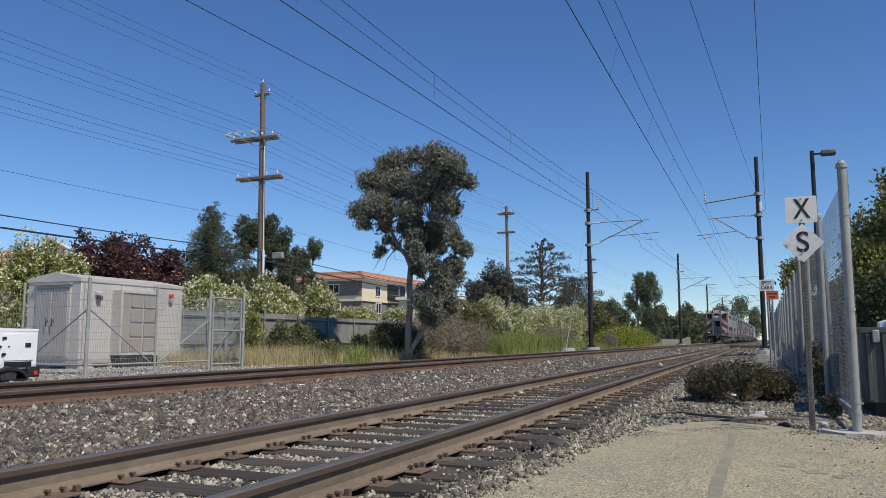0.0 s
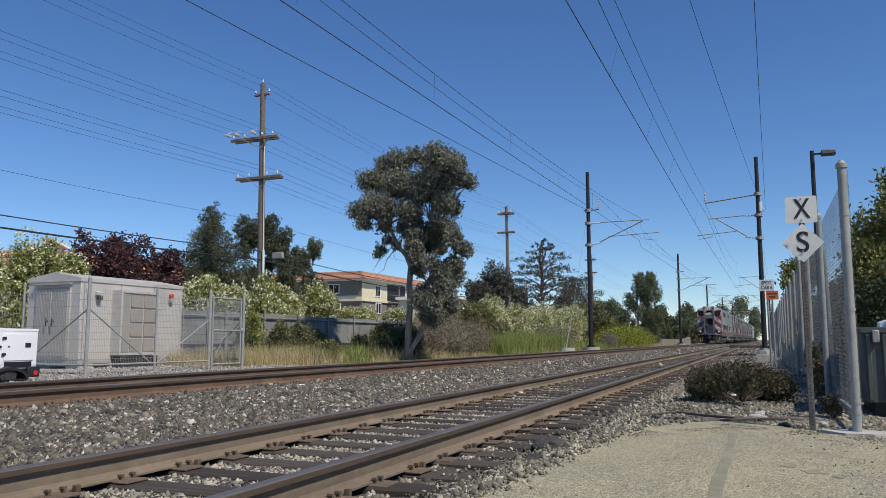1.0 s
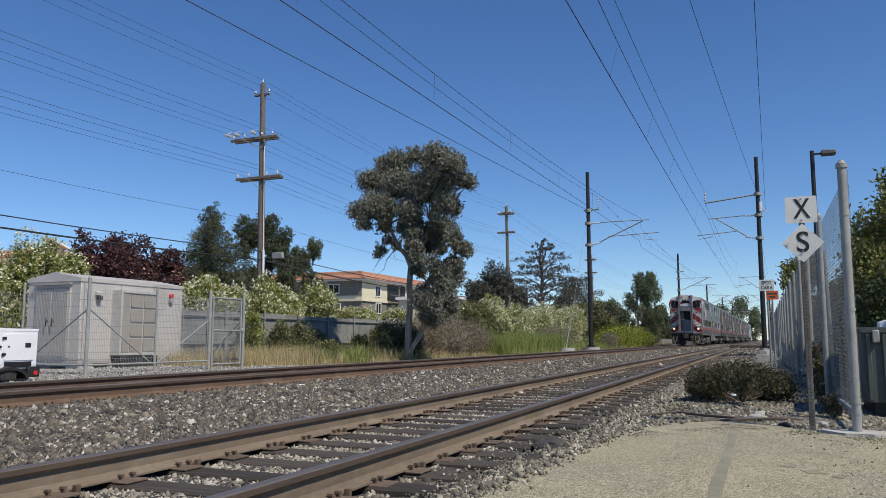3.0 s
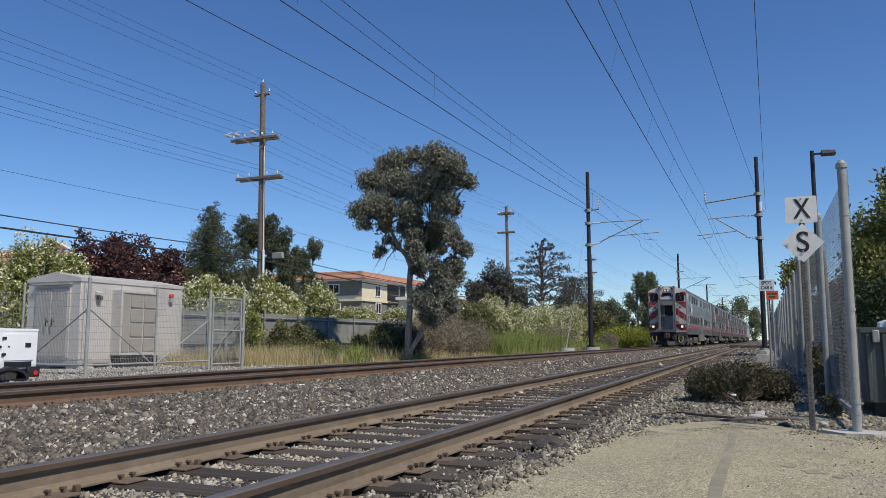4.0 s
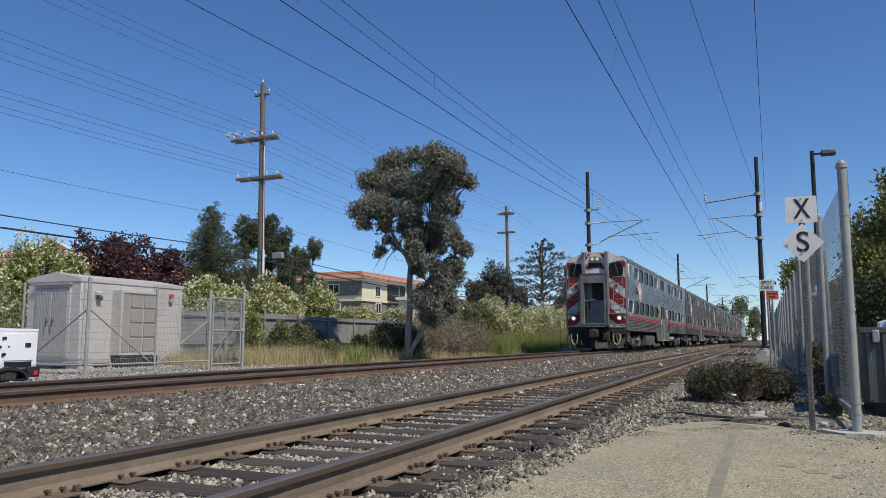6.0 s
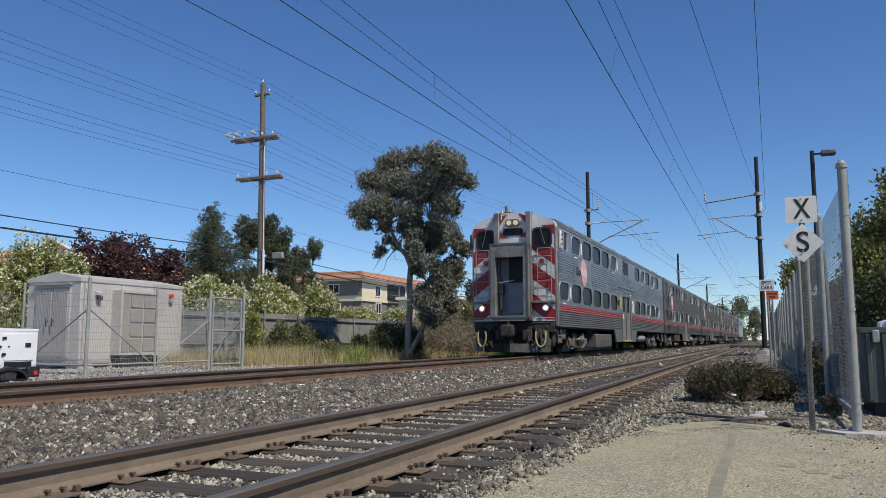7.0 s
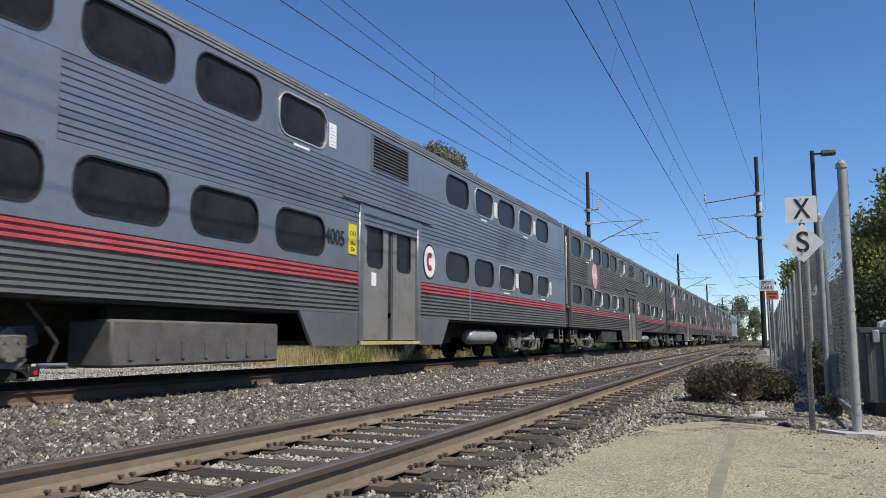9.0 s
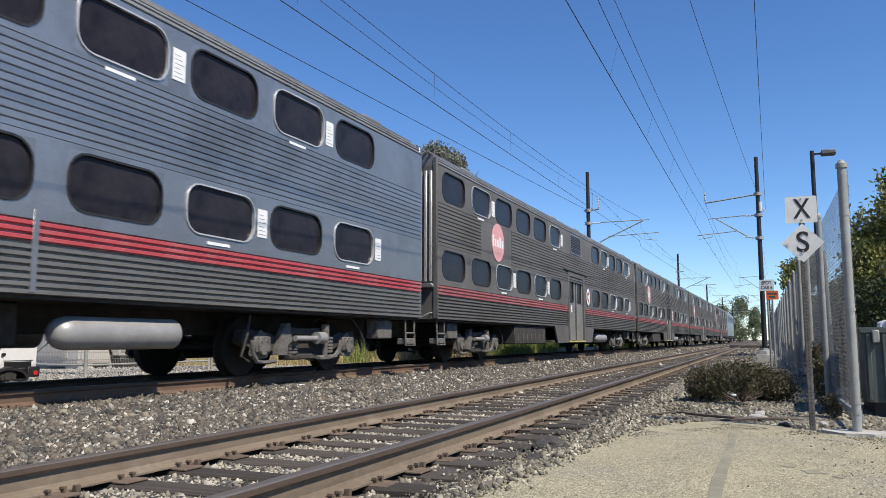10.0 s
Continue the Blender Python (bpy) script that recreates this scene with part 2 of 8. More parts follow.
M["yellow"] = material("yellow_notice", (0.72, 0.6, 0.03), (0.62, 0.5, 0.03), 0.5, 0, 4, 40, 0.0)
M["black"] = material("black_paint", (0.018, 0.018, 0.02), (0.028, 0.028, 0.028), 0.55, 0, 5, 50, 0.05)
M["hose"] = material("yellow_hose", (0.5, 0.43, 0.19), (0.4, 0.34, 0.15), 0.6, 0, 8, 60, 0.1)
M["galv"] = material("galvanised_steel", (0.355, 0.365, 0.345), (0.26, 0.267, 0.252), 0.6, 0.1, 5, 60, 0.1, 0.002)
M["mesh_wire"] = material("dull_mesh_wire", (0.3, 0.3, 0.285), (0.22, 0.22, 0.21), 0.7, 0.1, 5, 60, 0.0)
M["mast"] = material("dark_painted_mast", (0.016, 0.015, 0.018), (0.026, 0.024, 0.026), 0.5, 0.1, 4, 40, 0.1)
M["timber_pole"] = material("weathered_pole_timber", (0.2, 0.168, 0.142), (0.115, 0.094, 0.08), 0.9, 0, 6, 40, 0.6, 0.01, stretch=(4, 4, 0.4))
M["wire"] = material("overhead_wire", (0.03, 0.03, 0.035), (0.05, 0.05, 0.05), 0.6, 0.3, 2, 20, 0.0)
M["insulator"] = material("pale_insulator", (0.6, 0.61, 0.62), (0.5, 0.5, 0.52), 0.35, 0, 5, 40, 0.0)
M["hut"] = material("beige_grey_panel", (0.5, 0.476, 0.445), (0.45, 0.43, 0.4), 0.65, 0, 1.2, 40, 0.06, stain=(0.31, 0.29, 0.265), stain_scale=0.6, stain_amount=0.4)
M["hut_dark"] = material("grey_door_panel", (0.36, 0.34, 0.315), (0.31, 0.295, 0.275), 0.65, 0, 1.2, 40, 0.06)
M["unit"] = material("tan_unit_panel", (0.33, 0.3, 0.26), (0.29, 0.265, 0.23), 0.7, 0, 1.5, 40, 0.05)
M["white_clean"] = material("white_generator_panel", (0.85, 0.86, 0.88), (0.78, 0.79, 0.8), 0.4, 0, 2, 40, 0.03)
M["tyre"] = material("tyre_rubber", (0.03, 0.03, 0.03), (0.05, 0.048, 0.045), 0.85, 0, 8, 60, 0.2)
M["signal_red"] = material("red_plastic", (0.6, 0.04, 0.03), (0.5, 0.03, 0.03), 0.35, 0, 4, 30, 0.0)
M["wall_panel"] = material("grey_fence_panel", (0.29, 0.295, 0.27), (0.19, 0.192, 0.176), 0.85, 0, 1.6, 30, 0.3, stain=(0.1, 0.1, 0.09), stain_scale=0.9, stain_amount=0.75, stretch=(1, 1, 0.45))
M["sign"] = material("white_sign_sheet", (0.78, 0.78, 0.74), (0.7, 0.7, 0.66), 0.5, 0, 3, 40, 0.03, stain=(0.6, 0.59, 0.55), stain_scale=3)
M["orange"] = material("orange_sign_sheet", (0.85, 0.17, 0.04), (0.75, 0.14, 0.03), 0.5, 0, 3, 40, 0.0)
M["dumpster"] = material("dark_green_bin_steel", (0.1, 0.118, 0.11), (0.07, 0.083, 0.078), 0.55, 0.2, 3, 40, 0.15, stain=(0.12, 0.12, 0.11), stain_scale=2)
M["stucco"] = material("cream_stucco", (0.72, 0.66, 0.47), (0.66, 0.6, 0.42), 0.9, 0, 1.5, 40, 0.2)
M["stucco_grey"] = material("olive_grey_stucco", (0.24, 0.22, 0.18), (0.2, 0.185, 0.15), 0.9, 0, 1.5, 40, 0.2)
M["tile_roof"] = material("clay_tile_roof", (0.44, 0.225, 0.135), (0.33, 0.165, 0.105), 0.85, 0, 2, 30, 0.3, 0.03, objvar=0.2)
M["bark"] = material("pale_peeling_bark", (0.44, 0.385, 0.32), (0.19, 0.157, 0.125), 0.9, 0, 3, 30, 0.6, 0.02, stretch=(3, 3, 0.5))
M["bark_dark"] = material("dark_bark", (0.13, 0.1, 0.08), (0.07, 0.055, 0.045), 0.92, 0, 4, 30, 0.6, 0.02)
LEAF = dict(
    gum=[(0.11, 0.122, 0.085), (0.2, 0.208, 0.16), (0.14, 0.148, 0.105), (0.3, 0.3, 0.25), (0.15, 0.14, 0.1)],
    oleander=[(0.2, 0.225, 0.055), (0.31, 0.33, 0.095), (0.145, 0.17, 0.042), (0.4, 0.4, 0.14)],
    flower=[(0.76, 0.74, 0.5), (0.85, 0.83, 0.64), (0.64, 0.62, 0.36)],
    purple=[(0.07, 0.034, 0.036), (0.11, 0.05, 0.05), (0.05, 0.028, 0.03), (0.14, 0.07, 0.06)],
    conifer=[(0.08, 0.092, 0.052), (0.13, 0.145, 0.075), (0.055, 0.066, 0.038)],
    pine=[(0.07, 0.083, 0.045), (0.12, 0.132, 0.07), (0.05, 0.06, 0.035)],
    cedar=[(0.07, 0.07, 0.054), (0.11, 0.106, 0.082), (0.05, 0.052, 0.042)],
    eucalypt=[(0.1, 0.125, 0.065), (0.16, 0.185, 0.1), (0.065, 0.085, 0.046)],
    lime=[(0.2, 0.23, 0.03), (0.27, 0.29, 0.05), (0.15, 0.19, 0.03)],
    scrub=[(0.17, 0.175, 0.07), (0.19, 0.2, 0.078), (0.19, 0.17, 0.095), (0.12, 0.14, 0.055)],
    twig=[(0.24, 0.21, 0.15), (0.32, 0.275, 0.21), (0.18, 0.155, 0.115)],
    shrub=[(0.056, 0.064, 0.032), (0.092, 0.100, 0.048), (0.144, 0.104, 0.072), (0.068, 0.066, 0.037), (0.128, 0.112, 0.064)],
    # Laurel greens with the deep shade behind the mesh put into them.
    laurel_dark=[(0.035, 0.05, 0.02), (0.06, 0.075, 0.03), (0.025, 0.036, 0.016)],
    laurel=[(0.1, 0.125, 0.035), (0.18, 0.195, 0.06), (0.26, 0.24, 0.08), (0.07, 0.095, 0.03)],
    hedge=[(0.06, 0.08, 0.025), (0.16, 0.1, 0.03), (0.09, 0.11, 0.03), (0.2, 0.13, 0.04)],
    dry_grass=[(0.47, 0.385, 0.2), (0.57, 0.48, 0.28), (0.36, 0.32, 0.15), (0.48, 0.35, 0.19)],
    lush=[(0.22, 0.275, 0.07), (0.31, 0.36, 0.105), (0.16, 0.205, 0.055), (0.38, 0.39, 0.15)],
    green_grass=[(0.19, 0.215, 0.075), (0.25, 0.265, 0.105), (0.14, 0.165, 0.06), (0.33, 0.3, 0.16)])
for key in LEAF:
    M[key] = ramp_material(key + "_leaf", LEAF[key], 0.6, 3.0, 0.0, translucent=0.25, spec=0.25)
M["headlamp"] = glow("lit_headlamp", (1.0, 0.72, 0.37), 2.8)
M["dim_lamp"] = glow("dim_lamp", (0.75, 0.58, 0.34), 0.3)


# ---------------- mesh helpers ----------------
def mesh_of(name, verts, faces, mat, smooth=False):
    me = bpy.data.meshes.new(name)
    me.from_pydata([tuple(v) for v in verts], [], [tuple(f) for f in faces])
    if mat:
        me.materials.append(mat)
    if smooth:
        me.shade_smooth()
    me.update()
    return me


def fast_mesh(name, verts, loops, sides, mat):
    """A big mesh from numpy arrays: all faces have the same number of sides."""
    me = bpy.data.meshes.new(name)
    nf = len(loops) // sides
    me.vertices.add(len(verts))
    me.vertices.foreach_set("co", np.asarray(verts, np.float32).ravel())
    me.loops.add(len(loops))
    me.loops.foreach_set("vertex_index", np.asarray(loops, np.int32))
    me.polygons.add(nf)
    me.polygons.foreach_set("loop_start", np.arange(nf, dtype=np.int32) * sides)
    me.materials.append(mat)
    me.update(calc_edges=True)
    return me


class Build:
    """Collects simple solids into one mesh."""

    def __init__(self):
        self.v, self.f = [], []

    def add(self, verts, faces, m=None):
        k = len(self.v)
        self.v += [tuple(m @ Vector(v)) if m else tuple(v) for v in verts]
        self.f += [tuple(i + k for i in f) for f in faces]
        return self

    def box(self, x0, x1, y0, y1, z0, z1, c=0.0, m=None):
        """A box, chamfered along its edges by c."""
        if c <= 0:
            vs = [(x, y, z) for z in (z0, z1) for y in (y0, y1) for x in (x0, x1)]
            return self.add(vs, [(0, 2, 3, 1), (4, 5, 7, 6), (0, 1, 5, 4), (2, 6, 7, 3), (0, 4, 6, 2), (1, 3, 7, 5)], m)
        bm = bmesh.new()
        bmesh.ops.create_cube(bm, size=1)
        for v in bm.verts:
            v.co = Vector(((x0 + x1) / 2 + v.co.x * (x1 - x0), (y0 + y1) / 2 + v.co.y * (y1 - y0), (z0 + z1) / 2 + v.co.z * (z1 - z0)))
        bmesh.ops.bevel(bm, geom=list(bm.edges), offset=c, segments=1, affect='EDGES')
        bm.verts.index_update()
        self.add([v.co.copy() for v in bm.verts], [[v.index for v in f.verts] for f in bm.faces], m)
        bm.free()
        return self

    def rod(self, a, b, r, r2=None, n=8, caps=True):
        a, b = Vector(a), Vector(b)
        r2 = r if r2 is None else r2
        d = (b - a).normalized()
        s = d.orthogonal().normalized()
        t = d.cross(s)
        vs = []
        for c, rad in ((a, r), (b, r2)):
            for i in range(n):
                w = 2 * math.pi * i / n
                vs.append(c + (s * math.cos(w) + t * math.sin(w)) * rad)
        fs = [(i, (i + 1) % n, n + (i + 1) % n, n + i) for i in range(n)]
        if caps:
            fs += [tuple(reversed(range(n))), tuple(range(n, 2 * n))]
        return self.add(vs, fs)

    def path(self, pts, r, n=6):
        return self.tube(pts, [r] * len(pts), n)

    def tube(self, pts, radii, n=6):
        """One bent tube through the points, with its own radius at each."""
        pts = [Vector(p) for p in pts]
        vs, side = [], None
        for i, p in enumerate(pts):
            d = (pts[min(i + 1, len(pts) - 1)] - pts[max(i - 1, 0)]).normalized()
            s = d.orthogonal() if side is None else side - d * side.dot(d)
            side = s.normalized()
            t = d.cross(side)
            vs += [p + (side * math.cos(2 * math.pi * k / n) + t * math.sin(2 * math.pi * k / n)) * radii[i] for k in range(n)]
        fs = [(j * n + k, j * n + (k + 1) % n, (j + 1) * n + (k + 1) % n, (j + 1) * n + k) for j in range(len(pts) - 1) for k in range(n)]
        fs += [tuple(reversed(range(n))), tuple(range((len(pts) - 1) * n, len(pts) * n))]
        return self.add(vs, fs)

    def prism(self, poly, axis, a, b):
        """Extrude a flat outline along an axis ('x','y','z') from a to b. The outline gives the other two coordinates in order."""
        def at(q, s):
            return {'x': (s, q[0], q[1]), 'y': (q[0], s, q[1]), 'z': (q[0], q[1], s)}[axis]
        n = len(poly)
        vs = [at(q, a) for q in poly] + [at(q, b) for q in poly]
        fs = [(i, (i + 1) % n, n + (i + 1) % n, n + i) for i in range(n)]
        fs += [tuple(reversed(range(n))), tuple(range(n, 2 * n))]
        return self.add(vs, fs)

    def ring(self, outer, inner, axis, a, b):
        """A frame between two outlines with the same number of points."""
        def at(q, s):
            return {'x': (s, q[0], q[1]), 'y': (q[0], s, q[1]), 'z': (q[0], q[1], s)}[axis]
        n = len(outer)
        vs = [at(q, a) for q in outer] + [at(q, a) for q in inner] + [at(q, b) for q in outer] + [at(q, b) for q in inner]
        fs = []
        for i in range(n):
            j = (i + 1) % n
            fs += [(i, j, n + j, n + i), (2 * n + i, 3 * n + i, 3 * n + j, 2 * n + j), (i, 2 * n + i, 2 * n + j, j), (n + i, n + j, 3 * n + j, 3 * n + i)]
        return self.add(vs, fs)

    def mesh(self, name, mat, smooth=False):
        me = mesh_of(name, self.v, self.f, mat, smooth)
        bm = bmesh.new()
        bm.from_mesh(me)
        bmesh.ops.recalc_face_normals(bm, faces=bm.faces)
        for f in bm.faces:
            f.smooth = True
        if not smooth:
            for e in bm.edges:
                e.smooth = len(e.link_faces) == 2 and e.calc_face_angle(3.0) < 0.68
        bm.to_mesh(me)
        bm.free()
        return me


def rounded(x0, x1, z0, z1, r, n=4):
    out = []
    for cx, cz, w0 in ((x1 - r, z1 - r, 0), (x0 + r, z1 - r, 90), (x0 + r, z0 + r, 180), (x1 - r, z0 + r, 270)):
        for i in range(n + 1):
            w = radians(w0 + 90 * i / n)
            out.append((cx + r * math.cos(w), cz + r * math.sin(w)))
    return out


def part(name, b, mat, parent=None, label="", m=None, smooth=False):
    """One mesh object under a thing or a part; b is a Build or a mesh."""
    me = b.mesh(name, mat, smooth) if isinstance(b, Build) else b
    ob = new(name, me)
    if parent:
        ob.parent = parent
    if m is not None:
        ob.matrix_basis = m
    if label:
        ob["label"] = label
    return ob


def thing(name, label, category, m=None, group="", kind=""):
    ob = new(name)
    ob.empty_display_size = 0.2
    if m is not None:
        ob.matrix_basis = m
    return tagged(ob, label, category, group, kind)


def text_mesh(words, size, mat, thick=0.002, bold=0.0, narrow=1.0):
    cu = bpy.data.curves.new("lettering", 'FONT')
    cu.body, cu.size, cu.extrude, cu.align_x, cu.align_y = words, size, thick, 'CENTER', 'CENTER'
    cu.offset = bold
    ob = bpy.data.objects.new("lettering", cu)
    scene.collection.objects.link(ob)
    me = bpy.data.meshes.new_from_object(ob.evaluated_get(bpy.context.evaluated_depsgraph_get()))
    bpy.data.objects.remove(ob)
    for v in me.vertices:
        v.co.x *= narrow
    me.materials.clear()
    me.materials.append(mat)
    return me


# ---------------- ground ----------------
FAR_X = -8.13          # centre of the far track, straight along y
FAR_Z = 0.16           # its rail top


def near_x(y):
    """Centre of the near track, which drifts towards the far one and then runs beside it."""
    return -3.04 - 0.0172 * min(y, 75.0)


def ground_z(x, y):
    k = [(-4000, -0.1), (-12.5, -0.1), (-11.2, -0.12), (-10.2, -0.03), (-6.5, -0.035), (-5.6, -0.12), (-4.8, -0.205), (-1.2, -0.205), (-0.9, -0.16), (4000, -0.16)]
    for (a, za), (b, zb) in zip(k, k[1:]):
        if x <= b:
            return za + (zb - za) * (x - a) / (b - a)
    return -0.16


def build_ground():
    xs = [-3000, -600, -150, -60, -30, -18, -14] + [-12.6 + 0.4 * i for i in range(34)] + [1.5, 3, 6, 15, 60, 300, 3000]
    ys = [-300, -60, -20, -8] + [-4 + 1.0 * i for i in range(45)] + [46 + 6 * i for i in range(15)] + [150, 200, 300, 600, 1500, 4000]
    rng = random.Random(3)
    vs = [(x, y, ground_z(x, y) - 0.035 + (rng.uniform(-0.012, 0.012) if abs(x) < 30 else 0)) for y in ys for x in xs]
    n = len(xs)
    fs = [(j * n + i, j * n + i + 1, (j + 1) * n + i + 1, (j + 1) * n + i) for j in range(len(ys) - 1) for i in range(n - 1)]
    tagged(new("ground", mesh_of("ground", vs, fs, M["dirt"])), "dry bare dirt and gravel beside the railway", "ground", kind="structure")
    # ballast bed
    xs = [-11.3 + 0.3 * i for i in range(36)]
    ys = [-10 + 0.6 * i for i in range(80)] + [40 + 4 * i for i in range(60)]
    vs = [(x + rng.uniform(-0.1, 0.1), y, ground_z(x, y) - 0.008 + rng.uniform(-0.015, 0.012)) for y in ys for x in xs]
    n = len(xs)
    fs = [(j * n + i, j * n + i + 1, (j + 1) * n + i + 1, (j + 1) * n + i) for j in range(len(ys) - 1) for i in range(n - 1)]
    tagged(new("ballast_bed", mesh_of("ballast_bed", vs, fs, M["ballast_bed"])), "grey crushed-stone bed under two railway tracks", "ballast", kind="structure")
    # gravel yard round the hut
    vs, fs = [], []
    xs = [-40 + 1.2 * i for i in range(24)]
    ys = [-6 + 1.2 * i for i in range(23)]
    vs = [(x, y, -0.115 + rng.uniform(-0.012, 0.012)) for y in ys for x in xs]
    n = len(xs)
    fs = [(j * n + i, j * n + i + 1, (j + 1) * n + i + 1, (j + 1) * n + i) for j in range(len(ys) - 1) for i in range(n - 1)]
    tagged(new("gravel_yard", mesh_of("gravel_yard", vs, fs, M["yard_gravel"])), "pale gravel yard around the equipment hut", "ground", kind="structure")


def build_verge():
    """Pale trodden gravel between the near track and the fence."""
    rng = random.Random(14)
    xs = [-2.3 + 0.22 * i for i in range(18)]
    ys = [0.5 + 0.5 * i for i in range(90)]
    vs = [(x + rng.uniform(-0.06, 0.06), y, max(ground_z(x, y), -0.19) + 0.004 + rng.uniform(-0.012, 0.012) - (0.045 if x < -1.7 + 0.017 * (5 - y) or x > 1.3 else 0)) for y in ys for x in xs]
    n = len(xs)
    fs = [(j * n + i, j * n + i + 1, (j + 1) * n + i + 1, (j + 1) * n + i) for j in range(len(ys) - 1) for i in range(n - 1)]
    tagged(new("gravel_verge", mesh_of("gravel_verge", vs, fs, M["verge"])), "trodden grey-brown gravel verge beside the track", "ground", kind="structure")


def build_pavement():
    """A worn asphalt apron with a ragged edge towards the track and the gravel."""
    rng = random.Random(8)
    edge = [(-1.66, -6), (-1.6, 2.5), (-1.57, 3.84), (-1.55, 4.32), (-1.5, 5.13), (-1.48, 5.7), (-1.43, 6.63), (-1.36, 7.4), (-1.12, 8.0), (-0.7, 8.4), (-0.5, 8.45), (-0.1, 8.2), (0.3, 7.75), (0.6, 7.5), (1.1, 7.55), (2.0, 7.5), (6.0, 7.6)]
    pts = []
    for (ax, ay), (bx, by) in zip(edge, edge[1:]):
        k = max(1, int(math.hypot(bx - ax, by - ay) / 0.06)) if ay > 2 else 4
        for i in range(k):
            s = i / k
            pts.append((ax + (bx - ax) * s + rng.uniform(-0.035, 0.035), ay + (by - ay) * s + rng.uniform(-0.04, 0.04)))
    pts += [(6, 7.6), (6, -6)]
    b = Build()
    b.prism(pts, 'z', -0.2, -0.125)
    pav = part("pavement", b, M["asphalt"])
    tagged(pav, "worn sandy-grey asphalt apron with a ragged edge", "pavement", kind="structure")
    # filled joint running through the asphalt
    j = [(-0.31, 2.4), (-0.33, 3.4), (-0.345, 4.36), (-0.36, 4.8), (-0.365, 5.3), (-0.37, 5.95), (-0.385, 6.9), (-0.4, 7.75)]
    left = [(x - 0.028 - rng.uniform(0, 0.012), y) for x, y in j]
    right = [(x + 0.028 + rng.uniform(0, 0.012), y) for x, y in reversed(j)]
    b = Build().prism(left + right, 'z', -0.16, -0.121)
    part("joint_filler", b, M["patch"], pav, "smooth grey filler strip")
    b = Build()
    for cx, cy, w, d in ((0.16, 5.42, 0.07, 0.09), (0.03, 5.6, 0.05, 0.06), (0.3, 5.3, 0.04, 0.05)):
        b.prism([(cx + w * math.cos(q) * rng.uniform(0.45, 1.25), cy + d * math.sin(q) * rng.uniform(0.45, 1.25)) for q in [i * 0.3927 for i in range(16)]], 'z', -0.15, -0.1215)
    part("patch", b, M["patch"], pav, "dark sunken patch")


# ---------------- tracks ----------------
RAIL_SECTION = [(-0.07, -0.171), (0.07, -0.171), (0.07, -0.16), (0.02, -0.143), (0.009, -0.125), (0.009, -0.055), (0.02, -0.044), (0.037, -0.037), (0.037, -0.008), (0.028, 0.0),
                (-0.028, 0.0), (-0.037, -0.008), (-0.037, -0.037), (-0.02, -0.044), (-0.009, -0.055), (-0.009, -0.125), (-0.02, -0.143), (-0.07, -0.16)]


def sweep_rail(name, centre, offset, z, y0, y1, step, mat, parent, label):
    ys = np.arange(y0, y1 + step, step)
    n = len(RAIL_SECTION)
    vs, fs, top = [], [], []
    for y in ys:
        vs += [(centre(y) + offset + a, y, z + c) for a, c in RAIL_SECTION]
    for j in range(len(ys) - 1):
        for i in range(n):
            k = (i + 1) % n
            fs.append((j * n + i, j * n + k, (j + 1) * n + k, (j + 1) * n + i))
            top.append(1 if i in (8, 9, 10) else 2 if i in (7, 11) else 0)
    me = mesh_of(name, vs, fs, mat)
    me.materials.append(M["rail_top"])
    me.materials.append(M["rail_flank"])
    me.polygons.foreach_set("material_index", top)
    bm = bmesh.new()
    bm.from_mesh(me)
    bmesh.ops.recalc_face_normals(bm, faces=bm.faces)
    bm.to_mesh(me)
    bm.free()
    return part(name, me, None, parent, label)


def tie_mesh(seed):
    rng = random.Random(seed)
    bm = bmesh.new()
    bmesh.ops.create_cube(bm, size=1)
    for v in bm.verts:
        v.co = Vector((v.co.x * 2.6 + rng.uniform(-0.03, 0.03), v.co.y * 0.22 + rng.uniform(-0.012, 0.012), v.co.z * 0.17 - 0.085 + rng.uniform(-0.006, 0.006)))
    bmesh.ops.bevel(bm, geom=list(bm.edges), offset=0.014, segments=1, affect='EDGES')
    me = bpy.data.meshes.new("tie")
    bm.to_mesh(me)
    bm.free()
    me.materials.append(M["tie"])
    return me


def spike(b, x, y, z, turn):
    """Cut spike with an offset head."""
    m = pose(x, y, z, 0, 0, turn)
    b.box(-0.008, 0.008, -0.008, 0.008, -0.03, 0.012, 0, m)
    b.box(-0.01, 0.024, -0.013, 0.013, 0.01, 0.022, 0, m)


def rail_anchor(b, x, y, z, s):
    b.box(x - 0.085, x + 0.085, y - 0.012, y + 0.012, z - 0.03, z - 0.01)
    b.box(x + s * 0.07, x + s * 0.1, y - 0.016, y + 0.016, z - 0.03, z + 0.022)


